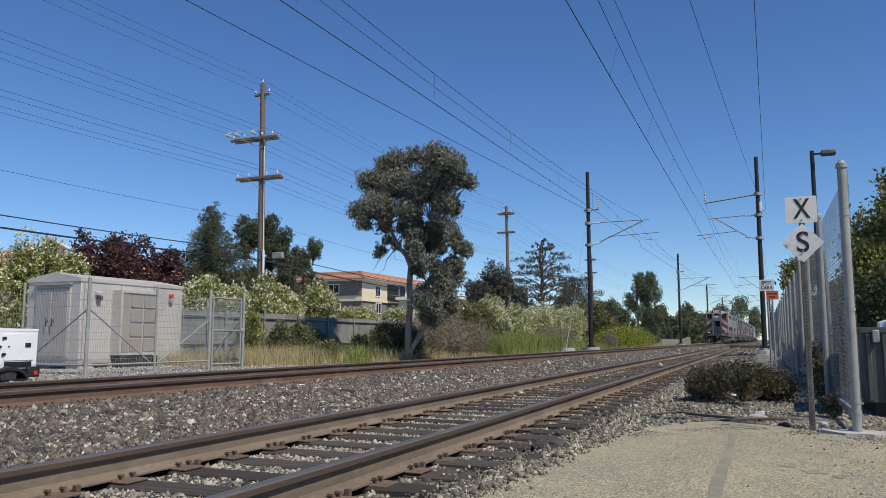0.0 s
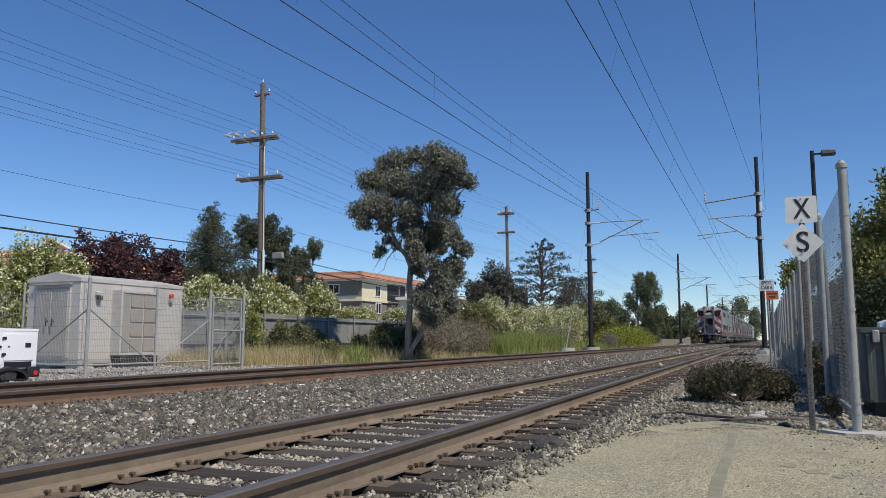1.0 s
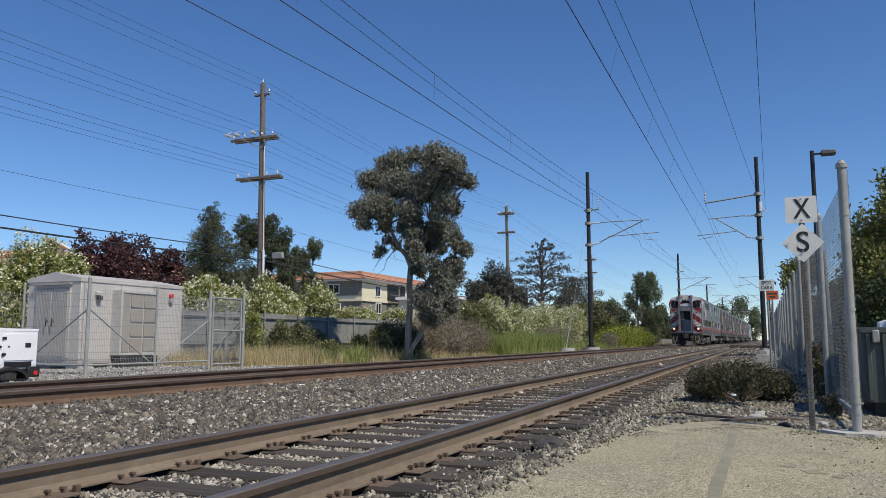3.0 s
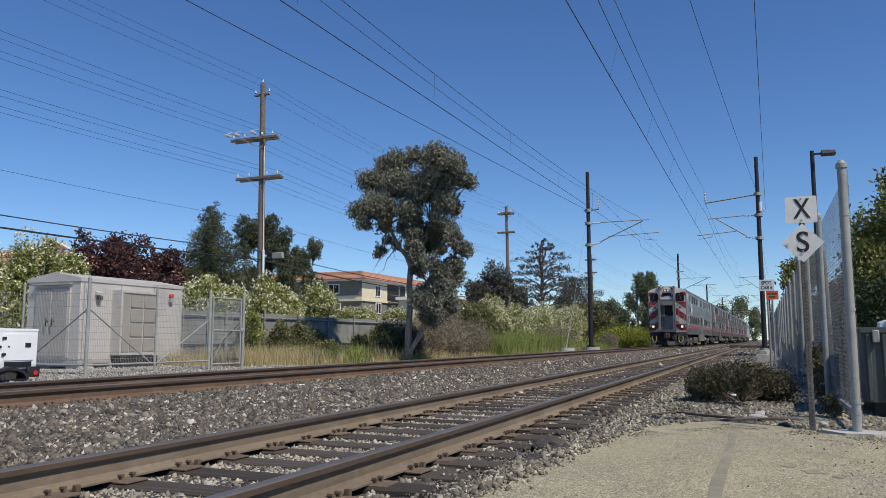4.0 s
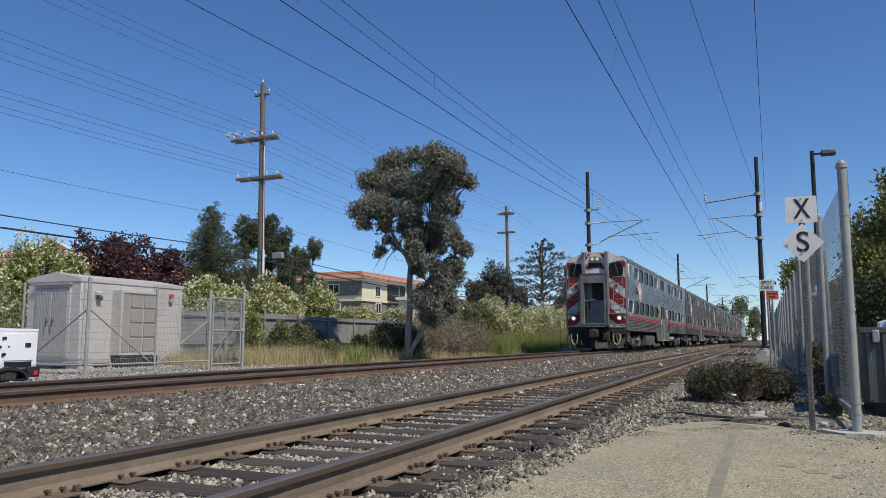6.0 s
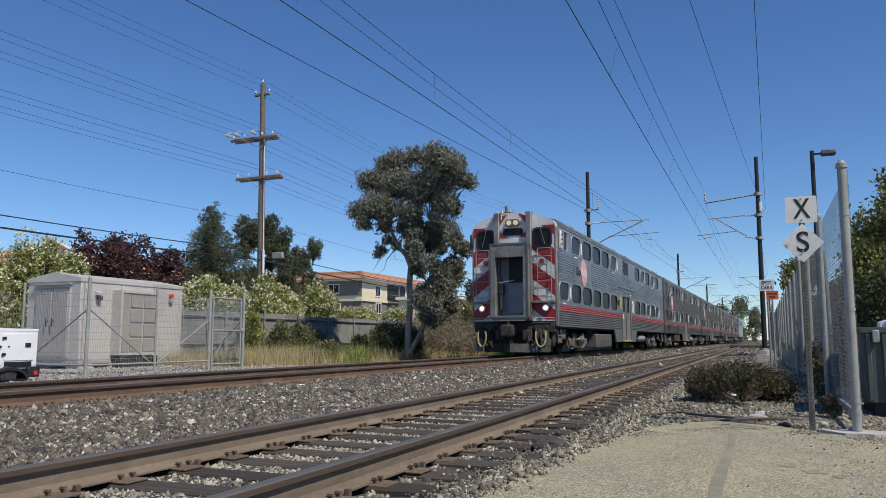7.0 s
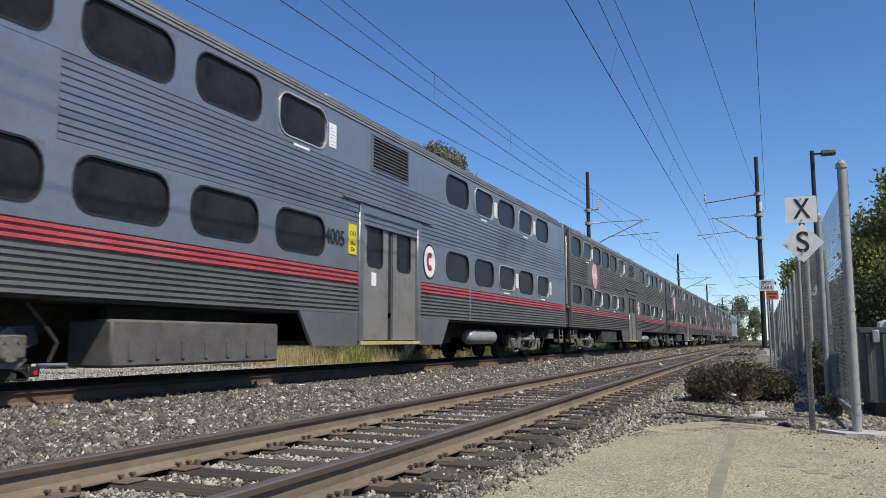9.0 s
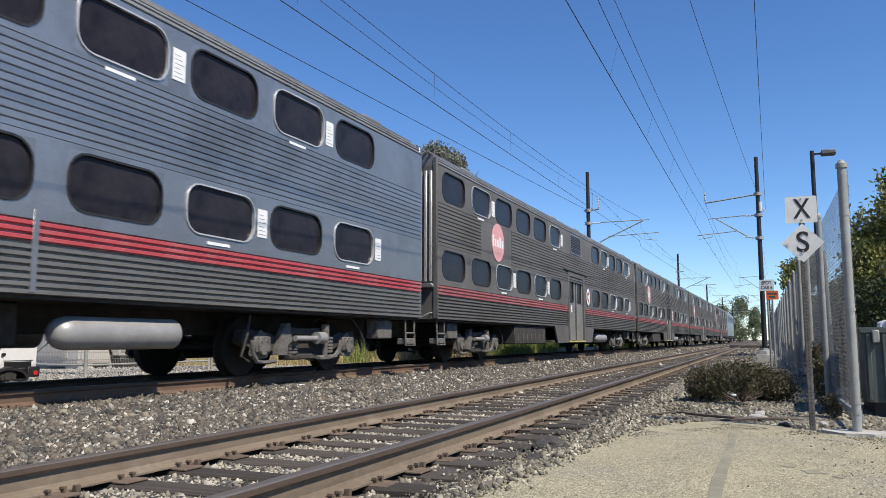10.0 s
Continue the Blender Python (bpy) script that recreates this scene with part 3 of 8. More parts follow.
def build_track(name, centre, z, y0, y1, rail_mat, label, tie_z, first, last, detail_to):
    tr = thing(name, label, "railway track", kind="structure")
    for s in (-1, 1):
        sweep_rail("rail", centre, s * 0.755, z, y0, y1, 3.0, rail_mat, tr, "")
    kinds = [tie_mesh(i) for i in range(5)]
    plate = Build().box(-0.18, 0.18, -0.095, 0.095, 0.0, 0.014, 0.004).mesh("tie_plate", M["plate"])
    rng = random.Random(len(name) + int(first))
    b = Build()
    y, k = first, 0
    while y < last and k < 300:
        t = part("tie", kinds[k % 5], None, tr, "", pose(centre(y) + rng.uniform(-0.05, 0.05), y, tie_z + rng.uniform(-0.008, 0.003), 0, rng.uniform(-0.3, 0.3), rng.uniform(-0.9, 0.9)))
        if y < detail_to:
            for s in (-1, 1):
                x = centre(y) + s * 0.755
                part("tie_plate", plate, None, tr, "", pose(x, y, z - 0.185))
                for dx, turn in ((-0.085, 0), (0.085, 180)):
                    for dy in (-0.045, 0.05):
                        spike(b, x + dx, y + dy + rng.uniform(-0.012, 0.012), z - 0.16, turn)
                if (k + (s > 0)) % 2 == 0:
                    rail_anchor(b, x, y + 0.14, z - 0.165, 1)
        k += 1
        y = first + 0.52 * k
    if b.v:
        ob = part("spikes_and_anchors", b, M["plate"], tr)
        ob["kind"] = "stuff"
    return tr


ROCKS = {8: ([(1, 0, 0), (-1, 0, 0), (0, 1, 0), (0, -1, 0), (0, 0, 1), (0, 0, -1)],
             [(0, 2, 4), (2, 1, 4), (1, 3, 4), (3, 0, 4), (2, 0, 5), (1, 2, 5), (3, 1, 5), (0, 3, 5)]),
         6: ([(1, 0, 0), (-0.5, 0.87, 0), (-0.5, -0.87, 0), (0, 0, 0.9), (0, 0, -0.9)],
             [(0, 1, 3), (1, 2, 3), (2, 0, 3), (1, 0, 4), (2, 1, 4), (0, 2, 4)])}


def scatter_rocks(name, n, place, size, mat, label, seed, spread=0.24, sides=6):
    """Many rough broken stones in one mesh; place(rng, n) gives the points."""
    rng = np.random.default_rng(seed)
    pts = place(rng, n)
    n = len(pts)
    shape, faces = (np.array(q, float) for q in ROCKS[sides])
    k = len(shape)
    vs = shape[None] * rng.uniform(0.9, 1.35, (n, k, 1)) + rng.uniform(-0.34, 0.34, (n, k, 3))
    vs = vs * (rng.uniform(0.6, 1.4, (n, 1, 3)) * size * 1.25 * np.clip(np.exp(rng.normal(-0.05, spread, (n, 1, 1))), 0.4, 2.6))
    ang = rng.uniform(0, 2 * math.pi, (n, 3))
    for ax, (i, j) in enumerate(((1, 2), (0, 2), (0, 1))):
        c, s = np.cos(ang[:, ax])[:, None], np.sin(ang[:, ax])[:, None]
        a, d = vs[:, :, i].copy(), vs[:, :, j].copy()
        vs[:, :, i], vs[:, :, j] = a * c - d * s, a * s + d * c
    vs = vs + pts[:, None, :]
    loops = (faces.astype(int)[None] + (np.arange(n) * k)[:, None, None]).ravel()
    return tagged(new(name, fast_mesh(name, vs.reshape(-1, 3), loops, 3, mat)), label, "stones", kind="stuff")


def gz_np(x):
    return np.interp(x, [-12.5, -11.2, -10.2, -6.5, -5.6, -4.8, -1.2, -0.9], [-0.1, -0.12, -0.03, -0.035, -0.12, -0.205, -0.205, -0.16])


def rocks_between(x0, x1, y0, y1, lift=0.0, skip_ties=False):
    def place(rng, n):
        y = rng.uniform(y0, y1, n)
        x = rng.uniform(x0, x1, n)
        nx = -3.04 - 0.0172 * np.minimum(y, 75)
        keep = np.ones(n, bool)
        for c in (nx, np.full(n, FAR_X)):
            for s in (-0.755, 0.755):
                keep &= np.abs(x - c - s) > 0.085
        z = gz_np(x) + rng.uniform(-0.01, 0.014, n) + lift
        if skip_ties:
            near = np.abs(x - nx) < 1.33
            ph = np.mod(y + 3.0, 0.52)
            ph = np.minimum(ph, 0.52 - ph)
            keep &= ~(near & (ph < 0.115))
            z = np.where(near, z - 0.03, z)
        keep &= y > -0.7 * x
        return np.stack([x, y, z], 1)[keep]
    return place


def build_ballast():
    L = "grey and brown crushed ballast stones between the rails"
    scatter_rocks("ballast", 84000, rocks_between(-7.25, -3.9, 3.0, 14.0), 0.0152, M["stone"], L, 1, 0.34, 8)
    scatter_rocks("ballast", 30000, rocks_between(-7.25, -3.9, 14.0, 22.0), 0.019, M["stone"], L, 11, 0.34)
    scatter_rocks("ballast", 62000, rocks_between(-4.5, -2.2, 1.5, 15.0, 0.012, True), 0.0115, M["pale_stone"], L, 2, 0.3, 8)
    scatter_rocks("ballast", 9000, rocks_between(-4.5, -2.2, 1.5, 15.0, 0.004, True), 0.015, M["stone"], L, 22, 0.3)
    scatter_rocks("ballast", 14000, rocks_between(-4.6, -2.2, 15.0, 22.0, 0.004, True), 0.018, M["pale_stone"], L, 23)
    scatter_rocks("ballast", 9000, rocks_between(-2.35, -1.4, 1.5, 26.0, -0.004, True), 0.013, M["stone"], L, 12, 0.35, 8)
    scatter_rocks("ballast", 15000, rocks_between(-2.3, -1.4, 1.5, 26.0, 0.0, True), 0.0098, M["edge_stone"], L, 13, 0.42, 8)
    scatter_rocks("ballast", 27000, rocks_between(-7.3, -1.2, 22.0, 46.0, 0.005, True), 0.031, M["stone"], L, 3)
    scatter_rocks("ballast", 11000, rocks_between(-7.3, -1.0, 46.0, 110.0, 0.005, True), 0.058, M["stone"], L, 4)
    scatter_rocks("ballast", 11000, rocks_between(-10.8, -7.2, 5.0, 40.0, 0.0), 0.032, M["stone"], L, 5)
    scatter_rocks("ballast", 2500, rocks_between(-2.05, -1.4, 3.5, 26.0, 0.008), 0.0095, M["edge_stone"], L, 14, 0.42)
    P = "pale loose gravel along the asphalt edge"

    def shoulder(rng, n):
        y = rng.uniform(6.2, 26, n)
        x = rng.uniform(-1.5, 0.9, n)
        lim = np.interp(x, [-1.5, -1.3, -0.9, -0.5, 0.0, 0.5, 1.0], [5.0, 6.6, 7.8, 8.25, 8.1, 7.5, 7.4])
        keep = y > lim
        return np.stack([x, y, np.full(n, -0.185) + rng.uniform(0, 0.03, n)], 1)[keep]
    scatter_rocks("gravel", 22000, shoulder, 0.0078, M["edge_stone"], P, 6, 0.4)
    def lip_rubble(rng, n):
        y = rng.uniform(7.5, 13.5, n)
        x = rng.uniform(-1.6, 1.0, n)
        lim = np.interp(x, [-1.5, -1.3, -0.9, -0.5, 0.0, 0.5, 1.0], [7.2, 7.6, 8.2, 8.5, 8.25, 7.6, 7.5])
        keep = (y > lim) & (np.sin(x * 5.0 + y * 2.3) + rng.uniform(-1, 1, n) > -0.4)
        return np.stack([x, y, np.full(n, -0.168) + rng.uniform(0, 0.012, n)], 1)[keep]
    scatter_rocks("gravel", 16000, lip_rubble, 0.0092, M["edge_stone"], "mixed broken stones beyond the asphalt", 67, 0.45, 8)
    scatter_rocks("gravel", 90, lip_rubble, 0.022, M["edge_stone"], "fist-sized stones beyond the asphalt", 68, 0.3, 8)
    scatter_rocks("gravel", 6000, shoulder, 0.0085, M["stone"], "dark loose stones beside the asphalt", 66, 0.3)

    def along_edge(rng, n):
        y = rng.uniform(2.5, 8.3, n)
        e = np.interp(y, [2.5, 3.84, 4.32, 5.13, 6.63, 7.4, 8.0, 8.4], [-1.6, -1.57, -1.56, -1.5, -1.43, -1.36, -1.12, -0.7])
        x = e + rng.normal(-0.07, 0.09, n)
        return np.stack([x, y, np.where(x < e, -0.168, -0.125) + rng.uniform(0, 0.012, n)], 1)
    scatter_rocks("gravel", 9000, along_edge, 0.0078, M["edge_stone"], P, 7, 0.45, 8)
    scatter_rocks("gravel", 1500, along_edge, 0.0105, M["stone"], P, 77, 0.4, 8)

    def crumbs(rng, n):
        y = rng.uniform(2.2, 8.0, n)
        x = rng.uniform(-1.3, 1.6, n)
        keep = rng.uniform(0, 1, n) < np.interp(x, [-1.3, 0.2, 1.2], [0.25, 0.4, 1.0])
        keep &= y < np.interp(x, [-1.3, -0.9, -0.5, 0.0, 0.5, 1.6], [6.4, 7.6, 8.1, 8.0, 7.4, 7.4])
        return np.stack([x, y, np.full(n, -0.12)], 1)[keep]
    scatter_rocks("gravel", 9000, crumbs, 0.0021, M["pale_stone"], "fine grit scattered over the asphalt", 8)

    def gritty(rng, n):
        x = 1.6 - np.abs(rng.normal(0, 0.62, n))
        y = rng.uniform(3.4, 7.6, n)
        keep = np.sin(x * 6.0 + y * 3.1) + rng.uniform(-1.2, 1.2, n) > -0.3
        return np.stack([x, y, np.full(n, -0.121)], 1)[keep]
    scatter_rocks("gravel", 5000, gritty, 0.0026, M["edge_stone"], "loose grit strewn over the asphalt by the fence", 79, 0.5)
    scatter_rocks("gravel", 700, gritty, 0.003, M["stone"], "dark loose grit strewn over the asphalt", 80, 0.5)

    def far_lip(rng, n):
        x = rng.uniform(-1.2, 1.3, n)
        lim = np.interp(x, [-1.2, -0.9, -0.5, 0.0, 0.5, 1.3], [7.1, 7.75, 8.15, 8.05, 7.5, 7.45])
        y = lim - np.abs(rng.normal(0, 0.32, n))
        keep = np.sin(x * 9.0 + np.sin(y * 7.0) * 1.6) > -0.35
        return np.stack([x, y, np.full(n, -0.121)], 1)[keep]
    scatter_rocks("gravel", 3000, far_lip, 0.003, M["edge_stone"], "pale dusty grit at the lip of the asphalt", 78, 0.45)

    def yard(rng, n):
        return np.stack([rng.uniform(-17.5, -11.3, n), rng.uniform(7, 20, n), np.full(n, -0.1)], 1)
    scatter_rocks("gravel", 11000, yard, 0.021, M["yard_stone"], "pale coarse gravel beside the equipment yard", 9)


# ---------------- train ----------------
CAR = 25.62
PITCH = 25.91
HALF = 1.5
WINDOW_Y = [(1.88, 3.22), (3.6, 5.02), (5.36, 6.76), (7.12, 8.5), (8.9, 10.25), (15.22, 16.6), (16.98, 18.34), (18.72, 20.1), (20.46, 21.84), (22.2, 23.56)]
UP_Z, LOW_Z = (3.57, 4.26), (1.84, 2.5)
PAD = 0.03


def fluted(y0, y1, z0, z1, pitch=0.062, depth=0.022, rib=0.62):
    """Ribbed side sheet on the right side of a car (x = HALF), from y0 to y1."""
    prof = [(HALF - 0.02, z0)]
    z = z0
    while z + pitch <= z1 + 1e-6:
        prof += [(HALF, z + 0.006), (HALF, z + pitch * rib), (HALF - depth, z + pitch * (rib + 0.1)), (HALF - depth, z + pitch * 0.93)]
        z += pitch
    prof += [(HALF - 0.02, z1), (HALF - 0.08, z1), (HALF - 0.08, z0)]
    return Build().prism(prof, 'y', y0, y1)


def mirror(b):
    c = Build()
    c.v = [(-x, y, z) for x, y, z in b.v]
    c.f = [tuple(reversed(f)) for f in b.f]
    return c


def band(openings, z0, z1, y0, y1):
    """Smooth side band with openings through it."""
    b = Build()
    edges = [y0]
    for a, c in openings:
        edges += [a, c]
    edges.append(y1)
    for i in range(0, len(edges), 2):
        if edges[i + 1] > edges[i]:
            b.box(HALF - 0.06, HALF - 0.004, edges[i], edges[i + 1], z0, z1)
    return b


def side_window(parent, y0, y1, z0, z1, side, bright, meshes, pale):
    """One window: gasket or bright frame, tinted pane set back, sometimes a notice beside it."""
    key = (round(y1 - y0, 2), round(z1 - z0, 2), bright, pale.name)
    if key not in meshes:
        w, h = y1 - y0, z1 - z0
        r = 0.07 if bright == 2 else 0.23
        o = rounded(0.0, w, 0.0, h, 0.004)
        i = rounded(0.02, w - 0.02, 0.02, h - 0.02, r)
        f = Build().ring(o, i, 'x', -0.06, -0.004).mesh("window_frame", pale)
        o2 = rounded(0.004, w - 0.004, 0.004, h - 0.004, r + 0.02)
        k = 0.024 if bright else 0.03
        i2 = rounded(k, w - k, k, h - k, r - 0.012)
        g = Build().ring(o2, i2, 'x', -0.03, 0.014 if bright else 0.006).mesh("gasket", M["trim"] if bright else M["black"])
        p = Build().prism(rounded(0.01, w - 0.01, 0.01, h - 0.01, r), 'x', -0.042, -0.03).mesh("pane", M["glass"])
        meshes[key] = (f, g, p)
    f, g, p = meshes[key]
    m = pose(side * HALF, y0, z0) if side > 0 else pose(side * HALF, y1, z0, 0, 0, 180)
    fr = part("window", f, None, parent, "", m)
    part("gasket", g, None, fr)
    part("pane", p, None, fr)
    if bright == 2:
        part("mullion", Build().box(-0.03, 0.012, 0.36, 0.4, 0.03, z1 - z0 - 0.03), M["trim"], fr)
    if bright == 1 and side > 0:
        part("sill_notice", Build().box(0.0, 0.006, (y1 - y0) * 0.3, (y1 - y0) * 0.62, -0.1, -0.06), M["sticker"], fr)
        part("notice", Build().box(0.0, 0.006, y1 - y0 + 0.06, y1 - y0 + 0.28, 0.12, 0.52), M["sticker"], fr, "white paper notice beside the window")
        lines = Build()
        for k in range(6):
            lines.box(0.006, 0.008, y1 - y0 + 0.09, y1 - y0 + 0.25 - 0.03 * (k % 3), 0.16 + 0.055 * k, 0.166 + 0.055 * k)
        part("print", lines, M["dull_trim"], fr)


def wheelset_mesh():
    b = Build()
    for s in (-1, 1):
        b.rod((s * 0.69, 0, 0), (s * 0.715, 0, 0), 0.455, n=28)
        b.rod((s * 0.715, 0, 0), (s * 0.84, 0, 0), 0.425, 0.42, n=28)
        b.rod((s * 0.84, 0, 0), (s * 0.9, 0, 0), 0.15, n=12)
    b.rod((-1.0, 0, 0), (1.0, 0, 0), 0.085, n=12)
    for s in (-1, 1):
        for i in range(6):
            w = i * math.pi / 3
            b.box(s * 0.85 - 0.006, s * 0.85 + 0.006, 0.2 * math.cos(w) - 0.02, 0.2 * math.cos(w) + 0.02, 0.2 * math.sin(w) - 0.02, 0.2 * math.sin(w) + 0.02)
    return b.mesh("wheelset", M["wheel"])


WHEELSETS = []
SHARED = {}


def build_truck(car, y):
    """Four-wheeled truck with side frames, springs, axle boxes, brake gear."""
    tk = part("truck", Build().box(-0.95, 0.95, -0.28, 0.28, 0.42, 0.72, 0.03), M["under"], car, "grimy four-wheel truck", pose(0, y, 0))
    if "wheelset" not in SHARED:
        SHARED["wheelset"] = wheelset_mesh()
        b = Build().prism([(-1.62, 0.5), (-1.35, 0.4), (-1.0, 0.42), (-0.72, 0.3), (0.72, 0.3), (1.0, 0.42), (1.35, 0.4), (1.62, 0.5), (1.55, 0.68), (1.0, 0.64), (0.65, 0.54), (-0.65, 0.54), (-1.0, 0.64), (-1.55, 0.68)], 'x', 0.98, 1.14)
        SHARED["side_frame"] = b.mesh("side_frame", M["truck_dark"])
        b = Build().rod((1.12, 0, 0.44), (1.26, 0, 0.44), 0.16, 0.13, n=14).box(1.12, 1.24, -0.19, 0.19, 0.34, 0.58, 0.02)
        for w in range(4):
            b.rod((1.24, 0.1 * math.cos(w * 1.57 + 0.8), 0.44 + 0.1 * math.sin(w * 1.57 + 0.8)), (1.275, 0.1 * math.cos(w * 1.57 + 0.8), 0.44 + 0.1 * math.sin(w * 1.57 + 0.8)), 0.018, n=6)
        SHARED["axle_box"] = b.mesh("axle_box", M["truck"])
        b = Build()
        for k in range(5):
            b.rod((1.12, 0, 0.32 + 0.055 * k), (1.12, 0, 0.355 + 0.055 * k), 0.125, n=12)
        b.rod((1.12, 0, 0.3), (1.12, 0, 0.6), 0.09, n=10)
        SHARED["spring"] = b.mesh("spring", M["truck"])
        b = Build().box(0.98, 1.22, -0.5, 0.5, 0.6, 0.72, 0.02)
        SHARED["bolster"] = b.mesh("bolster_end", M["truck_dark"])
        SHARED["spring_plank"] = Build().box(0.98, 1.22, -0.5, 0.5, 0.22, 0.31, 0.02).mesh("spring_plank", M["truck_dark"])
        b = Build().rod((1.3, -0.5, 0.55), (1.3, 0.12, 0.55), 0.045, n=10).rod((1.3, 0.08, 0.56), (1.3, 0.3, 0.56), 0.1, n=12)
        SHARED["brake_cylinder"] = b.mesh("brake_cylinder", M["tank"])
        b = Build().rod((1.28, 0.38, 0.78), (1.28, 0.38, 0.55), 0.07, n=10).rod((1.28, 0.38, 0.57), (1.28, 0.38, 0.26), 0.05, n=10).box(1.2, 1.32, 0.22, 0.52, 0.2, 0.28, 0.02)
        SHARED["damper"] = b.mesh("damper", M["truck"])
        SHARED["hanger"] = Build().prism([(-0.86, 0.3), (-0.78, 0.6), (-0.66, 0.78), (-0.56, 0.78), (-0.5, 0.52), (-0.6, 0.44), (-0.62, 0.3)], 'x', 1.14, 1.24).mesh("hanger", M["truck"])
        b = Build().path([(1.26, 0.52, 0.24), (1.26, 0.74, 0.26), (1.26, 0.86, 0.36), (1.26, 0.92, 0.52)], 0.04)
        SHARED["equaliser"] = b.mesh("equaliser_bar", M["truck"])
        b = Build().path([(1.26, -0.95, 0.22), (1.26, -1.2, 0.2), (1.26, -1.4, 0.22), (1.26, -1.5, 0.36), (1.26, -1.52, 0.52)], 0.03)
        SHARED["brake_rod"] = b.mesh("brake_rod", M["truck"])
        b = Build().prism([(-1.44, 0.3), (-1.38, 0.56), (-1.24, 0.68), (-1.1, 0.6), (-1.02, 0.34), (-1.1, 0.26), (-1.34, 0.24)], 'x', 1.14, 1.2)
        SHARED["pedestal"] = b.mesh("pedestal", M["truck"])
        b = Build().prism([(1.02, 0.3), (1.1, 0.58), (1.22, 0.66), (1.36, 0.56), (1.44, 0.32), (1.34, 0.24), (1.1, 0.26)], 'x', 1.14, 1.2)
        SHARED["rear_pedestal"] = b.mesh("pedestal", M["truck"])
        b = Build().path([(1.2, -1.5, 0.9), (1.25, -1.62, 0.6), (1.22, -1.7, 0.3), (1.2, -1.5, 0.22)], 0.02)
        SHARED["sand_pipe"] = b.mesh("sand_pipe", M["under"])
        b = Build().path([(1.2, 1.4, 0.9), (1.27, 1.55, 0.7), (1.25, 1.75, 0.5), (1.2, 1.7, 0.3)], 0.02)
        SHARED["air_pipe"] = b.mesh("air_pipe", M["under"])
        SHARED["brake_shoe"] = Build().prism([(0.46, 0.2), (0.56, 0.18), (0.62, 0.4), (0.58, 0.62), (0.48, 0.6), (0.52, 0.4)], 'x', 0.86, 0.97).rod((0.92, 0.55, 0.4), (0.92, 0.3, 0.5), 0.03, n=6).mesh("brake_shoe", M["truck"])
    for turn in (0, 180):
        m = pose(0, 0, 0, 0, 0, turn)
        for key in ("side_frame", "bolster", "spring_plank", "brake_cylinder", "damper", "hanger", "equaliser", "brake_rod", "pedestal", "rear_pedestal", "sand_pipe", "air_pipe", "brake_shoe"):
            part(SHARED[key].name.split(".")[0], SHARED[key], None, tk, "", m)
        for dy in (-1.22, 1.22):
            part("axle_box", SHARED["axle_box"], None, tk, "", m @ pose(0, dy, 0))
        for dy in (-0.38, 0.66):
            part("spring", SHARED["spring"], None, tk, "", m @ pose(0, dy, 0))
    for dy in (-1.22, 1.22):
        w = part("wheelset", SHARED["wheelset"], None, tk, "", pose(0, dy, 0.425))
        WHEELSETS.append((w, dy))


TANK = ((17.14, 0.06), (17.17, 0.12), (17.24, 0.165), (17.32, 0.182), (18.88, 0.182), (18.9, 0.165))


